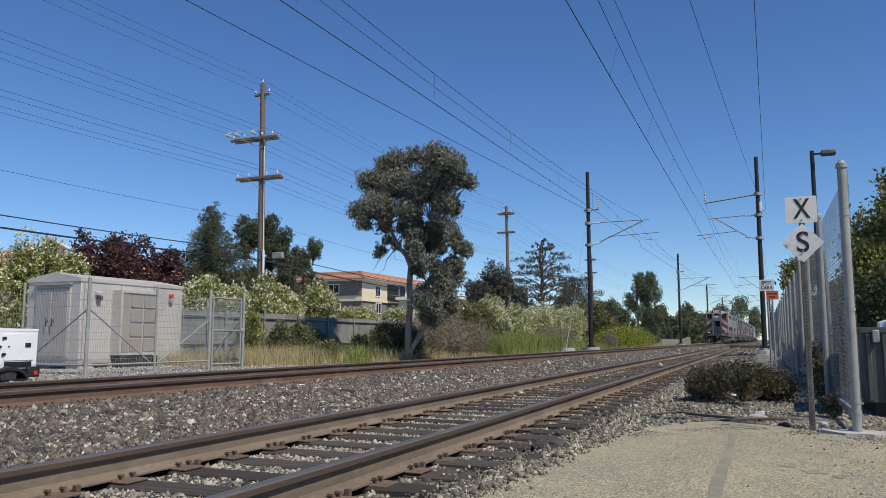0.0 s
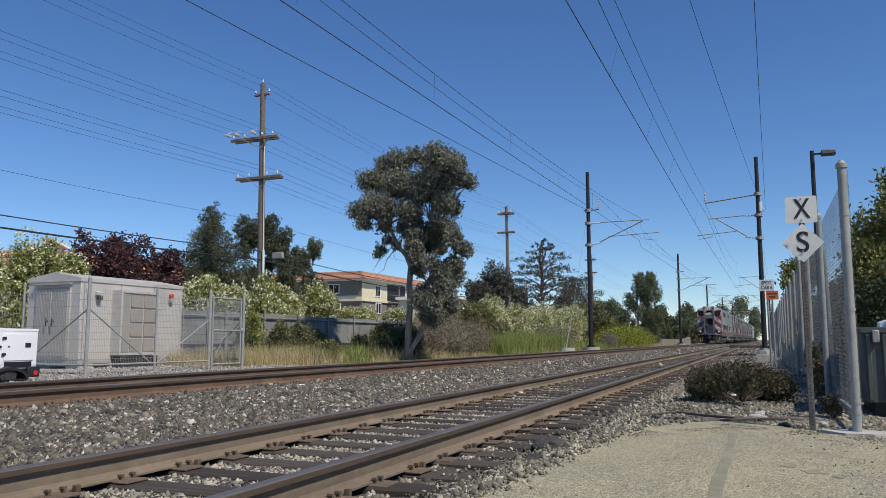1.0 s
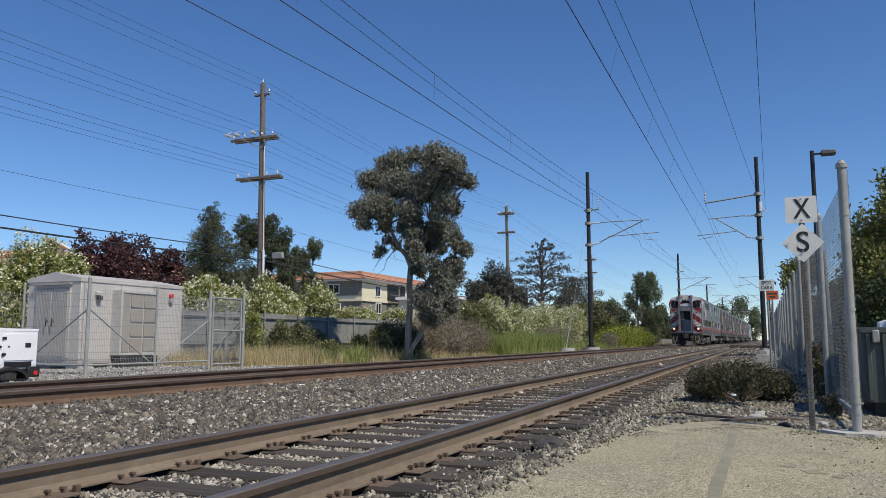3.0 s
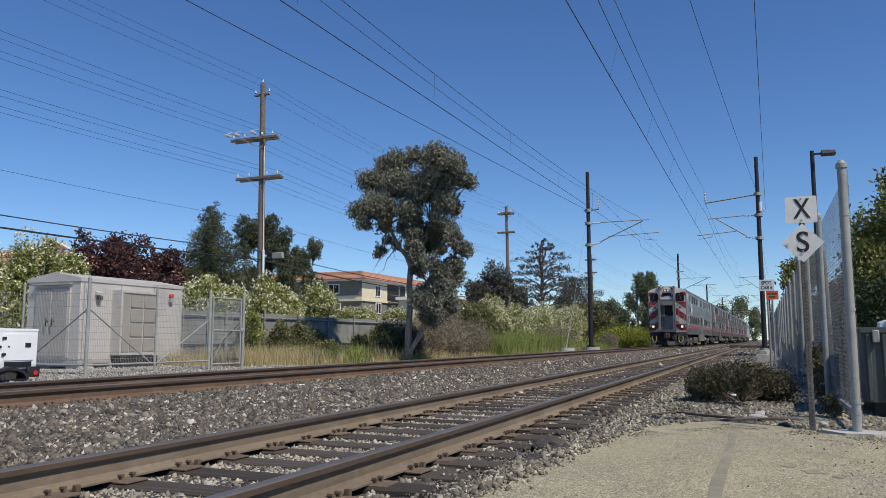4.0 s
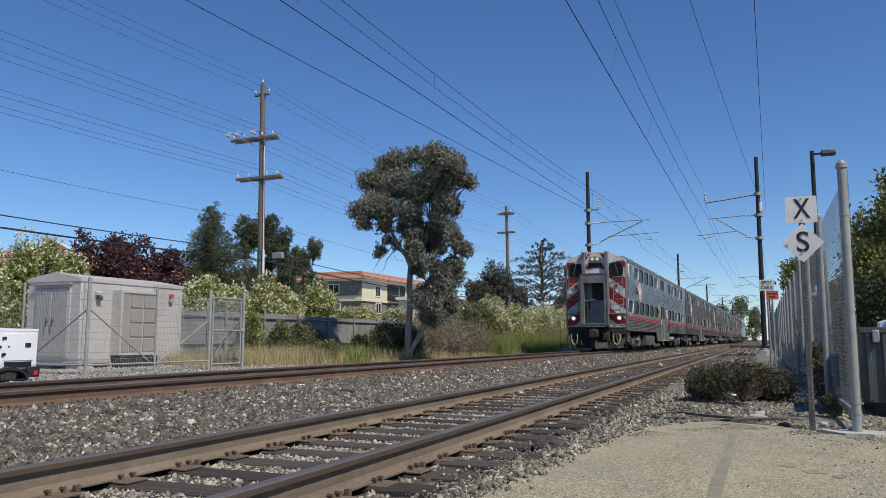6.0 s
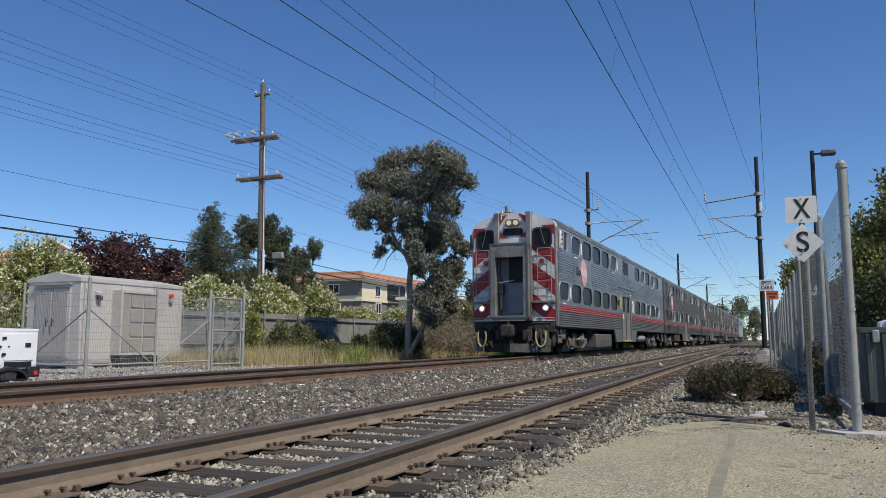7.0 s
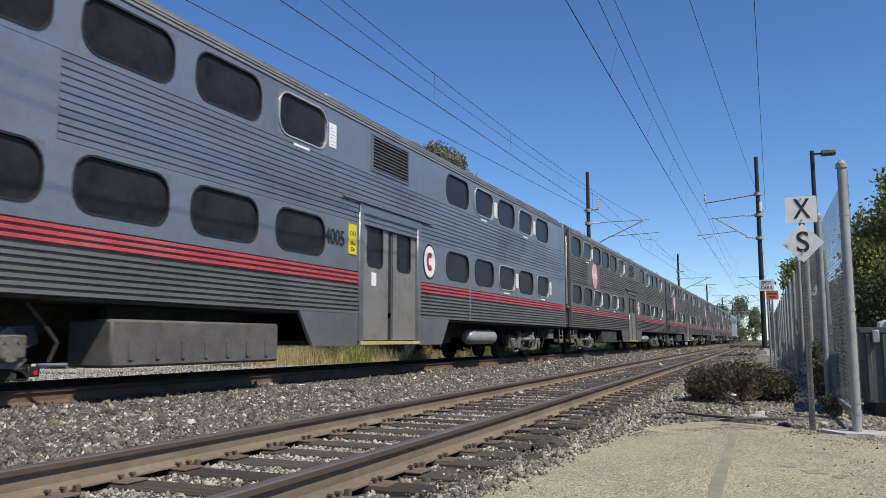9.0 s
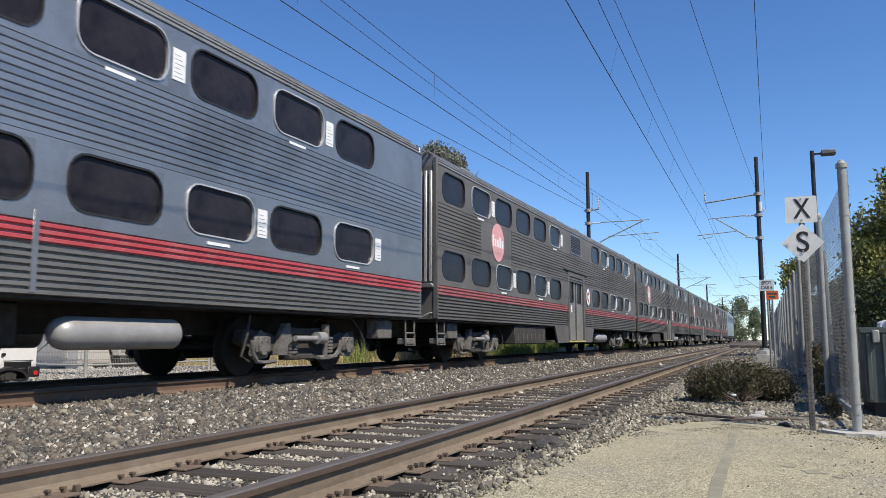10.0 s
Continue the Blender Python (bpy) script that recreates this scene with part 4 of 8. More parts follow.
def build_shell(car, cab):
    """Ribbed steel body with bands of windows, doors, roof, ends and underframe."""
    y1 = CAR
    door = (11.5, 13.72) if cab else (11.95, 14.1)
    dd = door[0] - 11.5
    y00 = 0.0 if cab else 0.54
    ups = [w for w in WINDOW_Y]
    lows = [w for w in WINDOW_Y]
    if cab:
        ups = [(0.34, 1.26)] + ups
        lows = [(0.12, 1.44)] + lows
    else:
        ups = [(y, y + 1.37) for y in (0.77, 2.55, 4.28, 6.02, 7.74, 9.5, 15.65, 17.36, 19.07, 20.78, 22.5)]
        lows = list(ups)
    # Coaches take the darker steel that carries the dim reflections.
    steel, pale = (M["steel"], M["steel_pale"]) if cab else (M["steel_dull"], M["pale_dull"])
    meshes = SHARED.setdefault("windows", {})

    def both(name, b, mat, label=""):
        part(name, b, mat, car, label)
        part(name, mirror(b), mat, car, label)

    # lower ribs, each side of the door
    for a, c in ((y00, door[0] - 0.16), (door[1] + 0.16, y1)):
        both("lower_ribs", fluted(a, c, 0.97, 1.48, 0.0728, 0.036, 0.6), M["steel_low"] if cab else steel)
        b = Build()
        for z in (1.487, 1.56, 1.633):
            b.prism([(HALF - 0.05, z), (HALF - 0.02, z + 0.006), (HALF + 0.002, z + 0.016), (HALF + 0.002, z + 0.048), (HALF - 0.02, z + 0.058), (HALF - 0.05, z + 0.064)], 'y', a, c)
        both("red_stripe", b, M["stripe_red" if cab else "stripe_dull"], "three faded red ribs along the side")
        both("belt_panel", Build().box(HALF - 0.08, HALF - 0.022, a, c, 1.482, 1.705), M["stripe_back"], "pink backing between the red ribs")
    # window bands
    for row, (z0, z1), lo, hi in ((lows, LOW_Z, 1.706, 2.56), (ups, UP_Z, 3.5, 4.33)):
        segs = [(y00, door[0] - 0.16), (door[1] + 0.16, y1)] if row is lows else [(y00, y1)]
        for a, c in segs:
            inside = [(p - 0.0, q + 0.0) for p, q in row if p >= a and q <= c]
            b = band(inside, z0, z1, a, c)
            b.box(HALF - 0.06, HALF - 0.004, a, c, lo, z0)
            b.box(HALF - 0.06, HALF - 0.004, a, c, z1, hi)
            both("window_band", b, pale)
    # ribs between the decks
    if cab:
        plain = (2.35, 5.15)
        spans = [(0.0, plain[0]), (plain[1], y1)]
    else:
        plain = (3.2, 5.6)
        spans = [(y00, plain[0]), (plain[1], y1)]
    for a, c in spans:
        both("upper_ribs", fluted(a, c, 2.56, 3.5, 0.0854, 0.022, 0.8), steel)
    for ya in (16.66,) if cab else (15.45,):
        both("seam_strip", Build().box(HALF - 0.03, HALF + 0.006, ya - 0.035, ya + 0.035, 0.985, 1.8, 0.003), pale)
    both("letterboard", Build().box(HALF - 0.06, HALF - 0.008, plain[0], plain[1], 2.56, 3.5), pale)
    # windows
    for k, (a, c) in enumerate(ups):
        br = (2 if k == 0 else k in (1, 5, 7, 9)) if cab else (k in (1, 5, 7, 10))
        for s in (1, -1):
            side_window(car, a, c, UP_Z[0], UP_Z[1], s, br, meshes, pale)
    for k, (a, c) in enumerate(lows):
        br = (k in (0, 8, 10)) if cab else (k in (2, 4, 8, 10))
        for s in (1, -1):
            side_window(car, a, c, LOW_Z[0], LOW_Z[1], s, br, meshes, pale)
    # doors
    for s in (1, -1):
        b = Build()
        for ya, yb in ((door[0] - 0.16, door[0]), (door[1], door[1] + 0.16)):
            b.box(HALF - 0.1, HALF + 0.018, ya, yb, 0.5, 2.93, 0.008)
        b.box(HALF - 0.1, HALF + 0.018, door[0] - 0.16, door[1] + 0.16, 2.75, 2.9, 0.008)
        b.box(HALF - 0.02, HALF + 0.05, door[0] - 0.75, door[1] + 0.7, 2.93, 2.965)
        part("door_frame", b if s > 0 else mirror(b), steel, car)
        mid = (door[0] + door[1]) / 2
        for ya, yb in ((door[0], mid - 0.075), (mid + 0.075, door[1])):
            d = Build()
            o, i = rounded(ya, yb, 0.52, 2.75, 0.01), rounded(ya + 0.24, yb - 0.24, 1.86, 2.6, 0.1)
            d.ring(o, i, 'x', HALF - 0.09, HALF - 0.045)
            leaf = part("door", d if s > 0 else mirror(d), M["door"], car, "scuffed steel sliding door leaf")
            if s > 0 and ya == door[0]:
                part("notice", Build().box(HALF - 0.045, HALF - 0.04, ya + 0.38, ya + 0.56, 1.5, 1.74), M["sticker"], leaf, "small white notice")
            part("edge_seal", Build().box(HALF - 0.06, HALF - 0.04, ya + 0.015, ya + 0.045, 0.55, 2.72) if s > 0 else mirror(Build().box(HALF - 0.06, HALF - 0.04, ya + 0.015, ya + 0.045, 0.55, 2.72)), M["under"], leaf)
            g = Build().ring(rounded(ya + 0.21, yb - 0.21, 1.83, 2.63, 0.12), rounded(ya + 0.245, yb - 0.245, 1.865, 2.595, 0.09), 'x', HALF - 0.08, HALF - 0.036)
            part("gasket", g if s > 0 else mirror(g), M["black"], leaf)
            g = Build().prism(rounded(ya + 0.23, yb - 0.23, 1.85, 2.61, 0.1), 'x', HALF - 0.078, HALF - 0.066)
            part("pane", g if s > 0 else mirror(g), M["glass"], leaf)
        g = Build().box(HALF - 0.12, HALF - 0.06, mid - 0.09, mid + 0.09, 0.5, 2.75)
        part("door_gap", g if s > 0 else mirror(g), M["black"], car)
        g = Build().box(HALF - 0.12, HALF + 0.03, door[0] - 0.1, door[1] + 0.1, 0.44, 0.5, 0.006)
        part("threshold", g if s > 0 else mirror(g), M["hose"], car, "worn yellow door sill")
    # dropped skirt at the doors
    both("skirt", Build().prism([(9.55 + dd, 0.98), (9.95 + dd, 0.43), (door[0] - 0.16, 0.43), (door[0] - 0.16, 0.98)], 'x', HALF - 0.06, HALF - 0.006), pale)
    both("skirt", Build().prism([(door[1] + 0.16, 0.98), (door[1] + 0.16, 0.43), (15.0 + dd, 0.43), (15.4 + dd, 0.98)], 'x', HALF - 0.06, HALF - 0.006), pale)
    # Black sheet behind the slats puts the shade of the gaps into colour.
    both("vent_backing", Build().box(HALF - 0.02, HALF + 0.003, 11.78 + dd, 13.27 + dd, 3.6, 4.26), M["black"])
    both("vent_louvre", louvre(11.75 + dd, 13.3 + dd, 3.58, 4.28), M["steel"], "louvred air vent")
    # roof: rounded shoulders and ribbed crown
    prof = []
    for i in range(9):
        w = radians(90 * i / 8)
        prof.append((HALF - 0.4 + 0.4 * math.cos(w) - 0.004, 4.31 + 0.31 * math.sin(w)))
    prof += [(0.8, 4.73), (0.4, 4.82), (0, 4.85)]
    prof = prof + [(-x, z) for x, z in reversed(prof[:-1])] + [(-1.4, 4.3), (1.4, 4.3)]
    part("roof", Build().prism(prof, 'y', 0.065 if cab else y00, y1), M["roof_steel"], car, "rounded dull steel roof", smooth=False)
    b = Build()
    for x, z in ((1.33, 4.585), (1.22, 4.62), (1.1, 4.645), (-1.33, 4.585), (-1.22, 4.62), (-1.1, 4.645), (0.7, 4.755), (-0.7, 4.755)):
        b.box(x - 0.02, x + 0.02, 0.3, y1 - 0.2, z - 0.02, z + 0.02)
    for w in (8, 22, 36, 50, 64):
        for sx in (1, -1):
            xx, zz = sx * (HALF - 0.4 + 0.4 * math.cos(radians(w))), 4.31 + 0.31 * math.sin(radians(w))
            b.rod((xx, 0.1 if cab else y00, zz), (xx, y1, zz), 0.017, n=6)
    part("roof_ribs", b, M["roof_steel"], car, "raised ribs along the roof edge")
    for y in (2.9, 10.9, 14.2, 23.9):
        for s in (1, -1):
            part("roof_vent", Build().box(s * 1.08 - 0.2, s * 1.08 + 0.2, y - 0.35, y + 0.35, 4.6, 4.7, 0.03), M["roof_steel"], car)
    # floor, inner walls, ends
    part("floor_pan", Build().box(-1.44, 1.44, y00 + 0.05, y1 - 0.02, 0.93, 1.03), M["under"], car)
    part("lobby_floor", Build().box(-1.4, 1.4, 9.9, 15.1, 0.44, 0.52), M["under"], car)
    for ya in ((y1 - 0.06,) if cab else (y00, y1 - 0.06)):
        e = Build().box(-1.44, 1.44, ya, ya + 0.06, 0.97, 4.33)
        part("end_wall", e, steel, car)
        if ya < 1:
            for k in range(5):
                for s in (1, -1):
                    # Bright trim puts sunlight into the ribs' colour, as they stand in shadow.
                    part("end_rib", Build().box(s * (0.86 + 0.12 * k) - 0.03, s * (0.86 + 0.12 * k) + 0.03, ya - 0.05, ya, 1.78, 4.2, 0.012), M["trim"], car)
            for s in (1, -1):
                part("end_shelf", Build().box(min(s * 0.8, s * 1.42), max(s * 0.8, s * 1.42), ya - 0.12, ya, 1.64, 1.72, 0.01), M["steel_pale"], car)
                part("hand_rail", Build().path([(s * 1.36, ya - 0.01, 1.1), (s * 1.36, ya - 0.09, 1.1), (s * 1.2, ya - 0.12, 1.02), (s * 1.0, ya - 0.06, 1.02)], 0.016), M["galv"], car)
        for s in (1, -1):
            part("corner_post", Build().box(s * 1.44 - 0.05, s * 1.44 + 0.05, ya - 0.02, ya + 0.08, 0.97, 4.5, 0.015), steel, car)
    # underframe gear
    part("centre_sill", Build().box(-0.35, 0.35, 0.3, y1 - 0.3, 0.6, 0.95), M["under"], car)
    for s in (1, -1):
        eq = Build()
        xa, xb = sorted((s * 0.75, s * 1.42))
        lo, hi = (0.22, 0.76) if cab else (0.4, 0.93)
        eq.box(xa, xb, 6.05, 9.15, lo, hi, 0.03)
        part("box_hanger", Build().box(s * 0.9 - 0.05, s * 0.9 + 0.05, 6.4, 8.8, hi - 0.02, 0.95), M["under"], car)
        for k in range(7):
            part("latch", Build().box(s * 1.42 - 0.02, s * 1.42 + 0.02, 6.3 + k * 0.42, 6.36 + k * 0.42, lo + 0.08, lo + 0.3, 0.004), M["box_grey"], car)
        part("equipment_box", eq, M["box_grey"] if cab else M["under"], car, "dusty equipment box under the floor")
    for s in (1, -1):
        part("reservoir_case", Build().box(min(s * 0.3, s * 0.85), max(s * 0.3, s * 0.85), 15.6, 17.05, 0.45, 0.93, 0.03), M["under"], car)
        t = Build().tube([(s * 1.2, q, 0.6) for q, r in TANK], [r for q, r in TANK], 24)
        part("air_tank", t, M["tank"], car, "brushed metal air tank", smooth=False)
        for yy in (y00 + 0.35, y1 - 0.35):
            st = Build().path([(s * 1.4, yy - 0.2, 0.97), (s * 1.42, yy - 0.2, 0.42), (s * 1.42, yy + 0.2, 0.42), (s * 1.4, yy + 0.2, 0.97)], 0.022)
            st.rod((s * 1.42, yy - 0.2, 0.66), (s * 1.42, yy + 0.2, 0.66), 0.02)
            part("corner_step", st, M["truck"], car)
            part("step_tread", Build().box(min(s * 1.22, s * 1.44), max(s * 1.22, s * 1.44), yy - 0.19, yy + 0.19, 0.44, 0.56, 0.015), M["truck"], car)
            part("battery_box", Build().box(s * 1.2 - 0.12, s * 1.2 + 0.12, yy + (0.6 if yy < 5 else -1.2), yy + (1.2 if yy < 5 else -0.6), 0.55, 0.9, 0.02), M["truck"], car)
    build_truck(car, 3.75)
    build_truck(car, 21.95)
    # gangway bellows towards the next car
    b = Build()
    for k in range(6):
        g = 0.012 if k % 2 else 0.0
        b.ring(rounded(-0.75 + g, 0.75 - g, 0.98, 3.9, 0.1), rounded(-0.55, 0.55, 1.1, 3.7, 0.1), 'y', y1 + 0.14 * k, y1 + 0.14 * k + 0.1)
    part("gangway", b, M["dark_gap"], car)


def louvre(y0, y1, z0, z1):
    b = Build()
    b.ring([(y0, z0), (y1, z0), (y1, z1), (y0, z1)], [(y0 + 0.05, z0 + 0.04), (y1 - 0.05, z0 + 0.04), (y1 - 0.05, z1 - 0.04), (y0 + 0.05, z1 - 0.04)], 'x', HALF - 0.06, HALF + 0.02)
    z = z0 + 0.05
    while z < z1 - 0.06:
        b.prism([(HALF + 0.002, z + 0.022), (HALF + 0.024, z), (HALF + 0.028, z + 0.008), (HALF + 0.006, z + 0.03)], 'y', y0 + 0.05, y1 - 0.05)
        z += 0.062
    return b


def emblem(car, y, z, w, h, side=1):
    n = 28
    o = [(y + w / 2 * math.cos(2 * math.pi * i / n), z + h / 2 * math.sin(2 * math.pi * i / n)) for i in range(n)]
    e = part("emblem", Build().prism(o, 'x', HALF - 0.02, HALF + 0.01), M["pink"], car, "faded pink-red oval emblem")
    b = Build()
    for k, (dy, hh) in enumerate(((-0.38, 0.3), (-0.22, 0.2), (-0.04, 0.2), (0.14, 0.28), (0.32, 0.2))):
        b.box(HALF + 0.01, HALF + 0.014, y + dy - 0.055, y + dy + 0.055, z - 0.12, z - 0.12 + hh)
    part("emblem_bar", b, M["sticker"], e)
    return e


def round_badge(car, y, z):
    n = 24

    def disc(r):
        return [(y + r * 0.85 * math.cos(2 * math.pi * i / n), z + r * math.sin(2 * math.pi * i / n)) for i in range(n)]
    e = part("round_badge", Build().prism(disc(0.37), 'x', HALF - 0.02, HALF + 0.008), M["black"], car, "round cream badge with a red mark")
    part("badge_face", Build().prism(disc(0.33), 'x', HALF, HALF + 0.012), M["sticker"], e)
    arc = [(y + 0.17 * math.cos(w), z + 0.2 * math.sin(w)) for w in [radians(50 + 26 * i) for i in range(11)]]
    arc2 = [(y + 0.07 * math.cos(w), z + 0.08 * math.sin(w)) for w in [radians(50 + 26 * i) for i in range(11)]]
    part("badge_mark", Build().prism(arc + list(reversed(arc2)), 'x', HALF + 0.006, HALF + 0.016), M["red"], e)


def clip(poly, inside, cross):
    out = []
    for a, b in zip(poly, poly[1:] + poly[:1]):
        ia, ib = inside(a), inside(b)
        if ia:
            out.append(a)
        if ia != ib:
            out.append(cross(a, b))
    return out


def clip_rect(poly, x0, x1, z0, z1):
    for k, lim, sgn in ((0, x0, 1), (0, x1, -1), (1, z0, 1), (1, z1, -1)):
        def inside(p):
            return (p[k] - lim) * sgn >= 0

        def cross(a, b):
            s = (lim - a[k]) / (b[k] - a[k])
            return (a[0] + (b[0] - a[0]) * s, a[1] + (b[1] - a[1]) * s)
        poly = clip(poly, inside, cross)
        if len(poly) < 3:
            return []
    return poly


def build_cab_front(car):
    """Flat striped cab end: door frame, posts, windows, lamps, ladder, coupler, hoses and plough."""
    before = set(car.children)
    for s in (1, -1):
        x0, x1 = (0.6, 1.44) if s > 0 else (-1.44, -0.6)
        face = Build()
        win = (0.68, 1.32, 3.6, 4.26) if s > 0 else (-1.32, -0.68, 3.6, 4.26)
        face.box(x0, x1, 0.0, 0.235, 1.15, win[2])
        face.box(x0, win[0], 0.0, 0.235, win[2], win[3])
        face.box(win[1], x1, 0.0, 0.235, win[2], win[3])
        face.box(x0, x1, 0.0, 0.235, win[3], 4.3)
        face.prism([(s * 0.6, 4.3), (s * 1.48, 4.3), (s * 1.455, 4.4), (s * 1.39, 4.49), (s * 1.29, 4.56), (s * 1.14, 4.61), (s * 0.9, 4.69), (s * 0.6, 4.77)], 'y', 0.0, 0.235)
        fp = part("cab_panel", face, M["white"], car, "white cab end with red diagonal stripes")
        part("corner_post", Build().box(s * 1.46 - 0.04, s * 1.46 + 0.04, -0.01, 0.27, 0.97, 4.3, 0.02), M["cab_frame"], car)
        k = -2.11
        while k < 6.5:
            for base, hh in ((k, 0.54),):
                quad = [(x0, base + (0.63 if s > 0 else 0)), (x1, base + (0 if s > 0 else 0.63)), (x1, base + hh + (0 if s > 0 else 0.63)), (x0, base + hh + (0.63 if s > 0 else 0))]
                for rx0, rx1, rz0, rz1 in ((x0, x1, 1.2, win[2]), (x0, win[0], win[2], win[3]), (win[1], x1, win[2], win[3]), (x0, x1, win[3], 4.36)):
                    q = clip_rect(quad, rx0, rx1, rz0, rz1)
                    if len(q) >= 3:
                        part("red_diagonal", Build().prism(q, 'y', -0.006, 0.01), M["red"], fp)
            k += 1.02
        fr = part("cab_window", Build().ring(rounded(win[0] - 0.03, win[1] + 0.03, win[2] - 0.03, win[3] + 0.03, 0.2), rounded(win[0] + 0.03, win[1] - 0.03, win[2] + 0.03, win[3] - 0.03, 0.16), 'y', -0.03, 0.05), M["black"], car, "dark cab window with a black gasket")
        part("pane", Build().prism(rounded(win[0], win[1], win[2], win[3], 0.17), 'y', 0.0, 0.012), M["glass"], fr)
        part("wiper", Build().rod((s * 0.95, -0.05, 4.3), (s * 1.12, -0.05, 3.7), 0.012), M["dull_trim"], fr)
        # marker light, shelf, headlamp
        mk = Build().rod((s * 1.0, -0.06, 3.14), (s * 1.0, 0.0, 3.14), 0.09, n=18)
        part("marker_lamp", mk, M["dull_trim"], car, "round marker lamp")
        part("marker_lens", Build().rod((s * 1.0, -0.066, 3.14), (s * 1.0, -0.055, 3.14), 0.06, n=16), M["red"], car)
        part("shelf", Build().box(min(x0, x1), max(x0, x1), -0.16, 0.02, 1.74, 1.82, 0.01), M["cab_frame"], car)
        hl = Build().rod((s * 1.12, -0.1, 1.58), (s * 1.12, 0.03, 1.58), 0.12, n=20)
        h = part("headlight", hl, M["trim"], car, "lit round headlight")
        part("lens", Build().rod((s * 1.12, -0.115, 1.58), (s * 1.12, -0.1, 1.58), 0.07, n=20), M["headlamp"], h)
        # ladder
        ld = Build()
        for z in np.arange(1.95, 3.6, 0.27):
            ld.path([(s * 0.86, -0.01, z), (s * 0.86, -0.08, z), (s * 1.33, -0.08, z), (s * 1.33, -0.01, z)], 0.012)
        ld.rod((s * 0.86, -0.08, 1.92), (s * 0.86, -0.08, 3.55), 0.012)
        ld.rod((s * 1.33, -0.08, 1.92), (s * 1.33, -0.08, 3.55), 0.012)
        part("ladder", ld, M["galv"], car, "row of steel grab rungs")
        # yellow hose loop
        hs = [(s * 1.02 + 0.16 * math.cos(w) * s, -0.44 + 0.012 * i, 0.64 + 0.34 * math.sin(w)) for i, w in [(i * 0.5, radians(150 + 12 * i)) for i in range(21)]]
        part("air_hose", Build().path(hs, 0.028, 8), M["hose"], car, "looped pale yellow air hose")
        part("hose_bracket", Build().box(s * 0.95 - 0.25, s * 0.95 + 0.25, -0.14, 0.0, 0.88, 1.02, 0.015), M["under"], car)
        part("grab_rail", Build().path([(s * 0.7, -0.02, 1.22), (s * 0.7, -0.12, 1.25), (s * 1.4, -0.12, 1.25), (s * 1.4, -0.02, 1.22)], 0.015), M["galv"], car)
        # collision posts
        cp = Build().box(s * 0.57 - 0.09, s * 0.57 + 0.09, -0.15, 0.2, 1.15, 4.84, 0.015)
        part("collision_post", cp, M["cab_frame"], car, "grey steel post on the cab end")
    # centre: door frame standing proud, recessed dark doorway, top lamp
    outer = [(-0.54, 1.14), (0.54, 1.14), (0.65, 1.26), (0.65, 3.72), (-0.65, 3.72), (-0.65, 1.26)]
    inner = [(-0.49, 1.32), (0.49, 1.32), (0.49, 1.33), (0.49, 3.27), (-0.49, 3.27), (-0.49, 1.33)]
    fr = part("end_door_frame", Build().ring(outer, inner, 'y', -0.53, -0.28), M["cab_frame"], car, "scuffed grey steel frame round the end door")
    part("frame_lip", Build().ring([(-0.67, 1.24), (0.67, 1.24), (0.67, 3.74), (-0.67, 3.74)], [(-0.62, 1.28), (0.62, 1.28), (0.62, 3.69), (-0.62, 3.69)], 'y', -0.55, -0.525), M["steel_dull"], fr)
    part("bellows", Build().ring([(-0.6, 1.2), (0.6, 1.2), (0.6, 3.66), (-0.6, 3.66)], [(-0.56, 1.26), (0.56, 1.26), (0.56, 3.6), (-0.56, 3.6)], 'y', -0.285, 0.02), M["dark_gap"], car, "black rubber bellows behind the frame")
    part("walk_plate", Build().box(-0.5, 0.5, -0.5, 0.0, 1.22, 1.3, 0.01), M["truck_dark"], car)
    d = part("end_door", Build().box(-0.56, 0.56, 0.1, 0.16, 1.2, 3.6), M["door_grey"], car, "grey end door set back in its frame")
    part("pane", Build().prism(rounded(-0.2, 0.42, 2.45, 3.3, 0.05), 'y', 0.085, 0.1), M["glass"], d)
    part("kick_panel", Build().box(-0.24, 0.46, 0.08, 0.1, 1.4, 2.35, 0.01), M["door_grey"], d)
    part("door_gear", Build().rod((-0.4, -0.2, 1.55), (-0.4, -0.2, 2.35), 0.05).box(-0.47, -0.32, -0.26, 0.0, 2.05, 2.4, 0.02), M["under"], car)
    part("chain_bar", Build().rod((-0.48, -0.3, 2.42), (0.1, -0.3, 2.5), 0.012), M["trim"], car)
    up = Build().box(-0.52, 0.52, -0.02, 0.235, 3.66, 4.7)
    up.prism([(-0.52, 4.7), (0.52, 4.7), (0.3, 4.84), (-0.3, 4.84)], 'y', -0.02, 0.235)
    cp = part("centre_panel", up, M["white"], car)
    for q in ([(-0.48, 3.98), (-0.16, 3.98), (-0.48, 4.2)], [(0.48, 3.98), (0.48, 4.2), (0.2, 3.98)], [(0.48, 4.42), (0.48, 4.72), (0.2, 4.8)], [(-0.48, 4.42), (-0.2, 4.8), (-0.48, 4.72)]):
        part("red_diagonal", Build().prism(q, 'y', -0.03, 0.0), M["red"], cp)
    part("centre_window", Build().prism(rounded(-0.36, 0.36, 4.05, 4.3, 0.1), 'y', -0.04, 0.0), M["glass"], cp)
    hd = part("top_headlight", Build().prism(rounded(-0.26, 0.26, 4.36, 4.6, 0.11), 'y', -0.12, 0.0), M["dull_trim"], car, "oval twin headlight")
    for s in (1, -1):
        part("lens", Build().rod((s * 0.12, -0.135, 4.48), (s * 0.12, -0.12, 4.48), 0.085, n=18), M["dim_lamp"], hd)
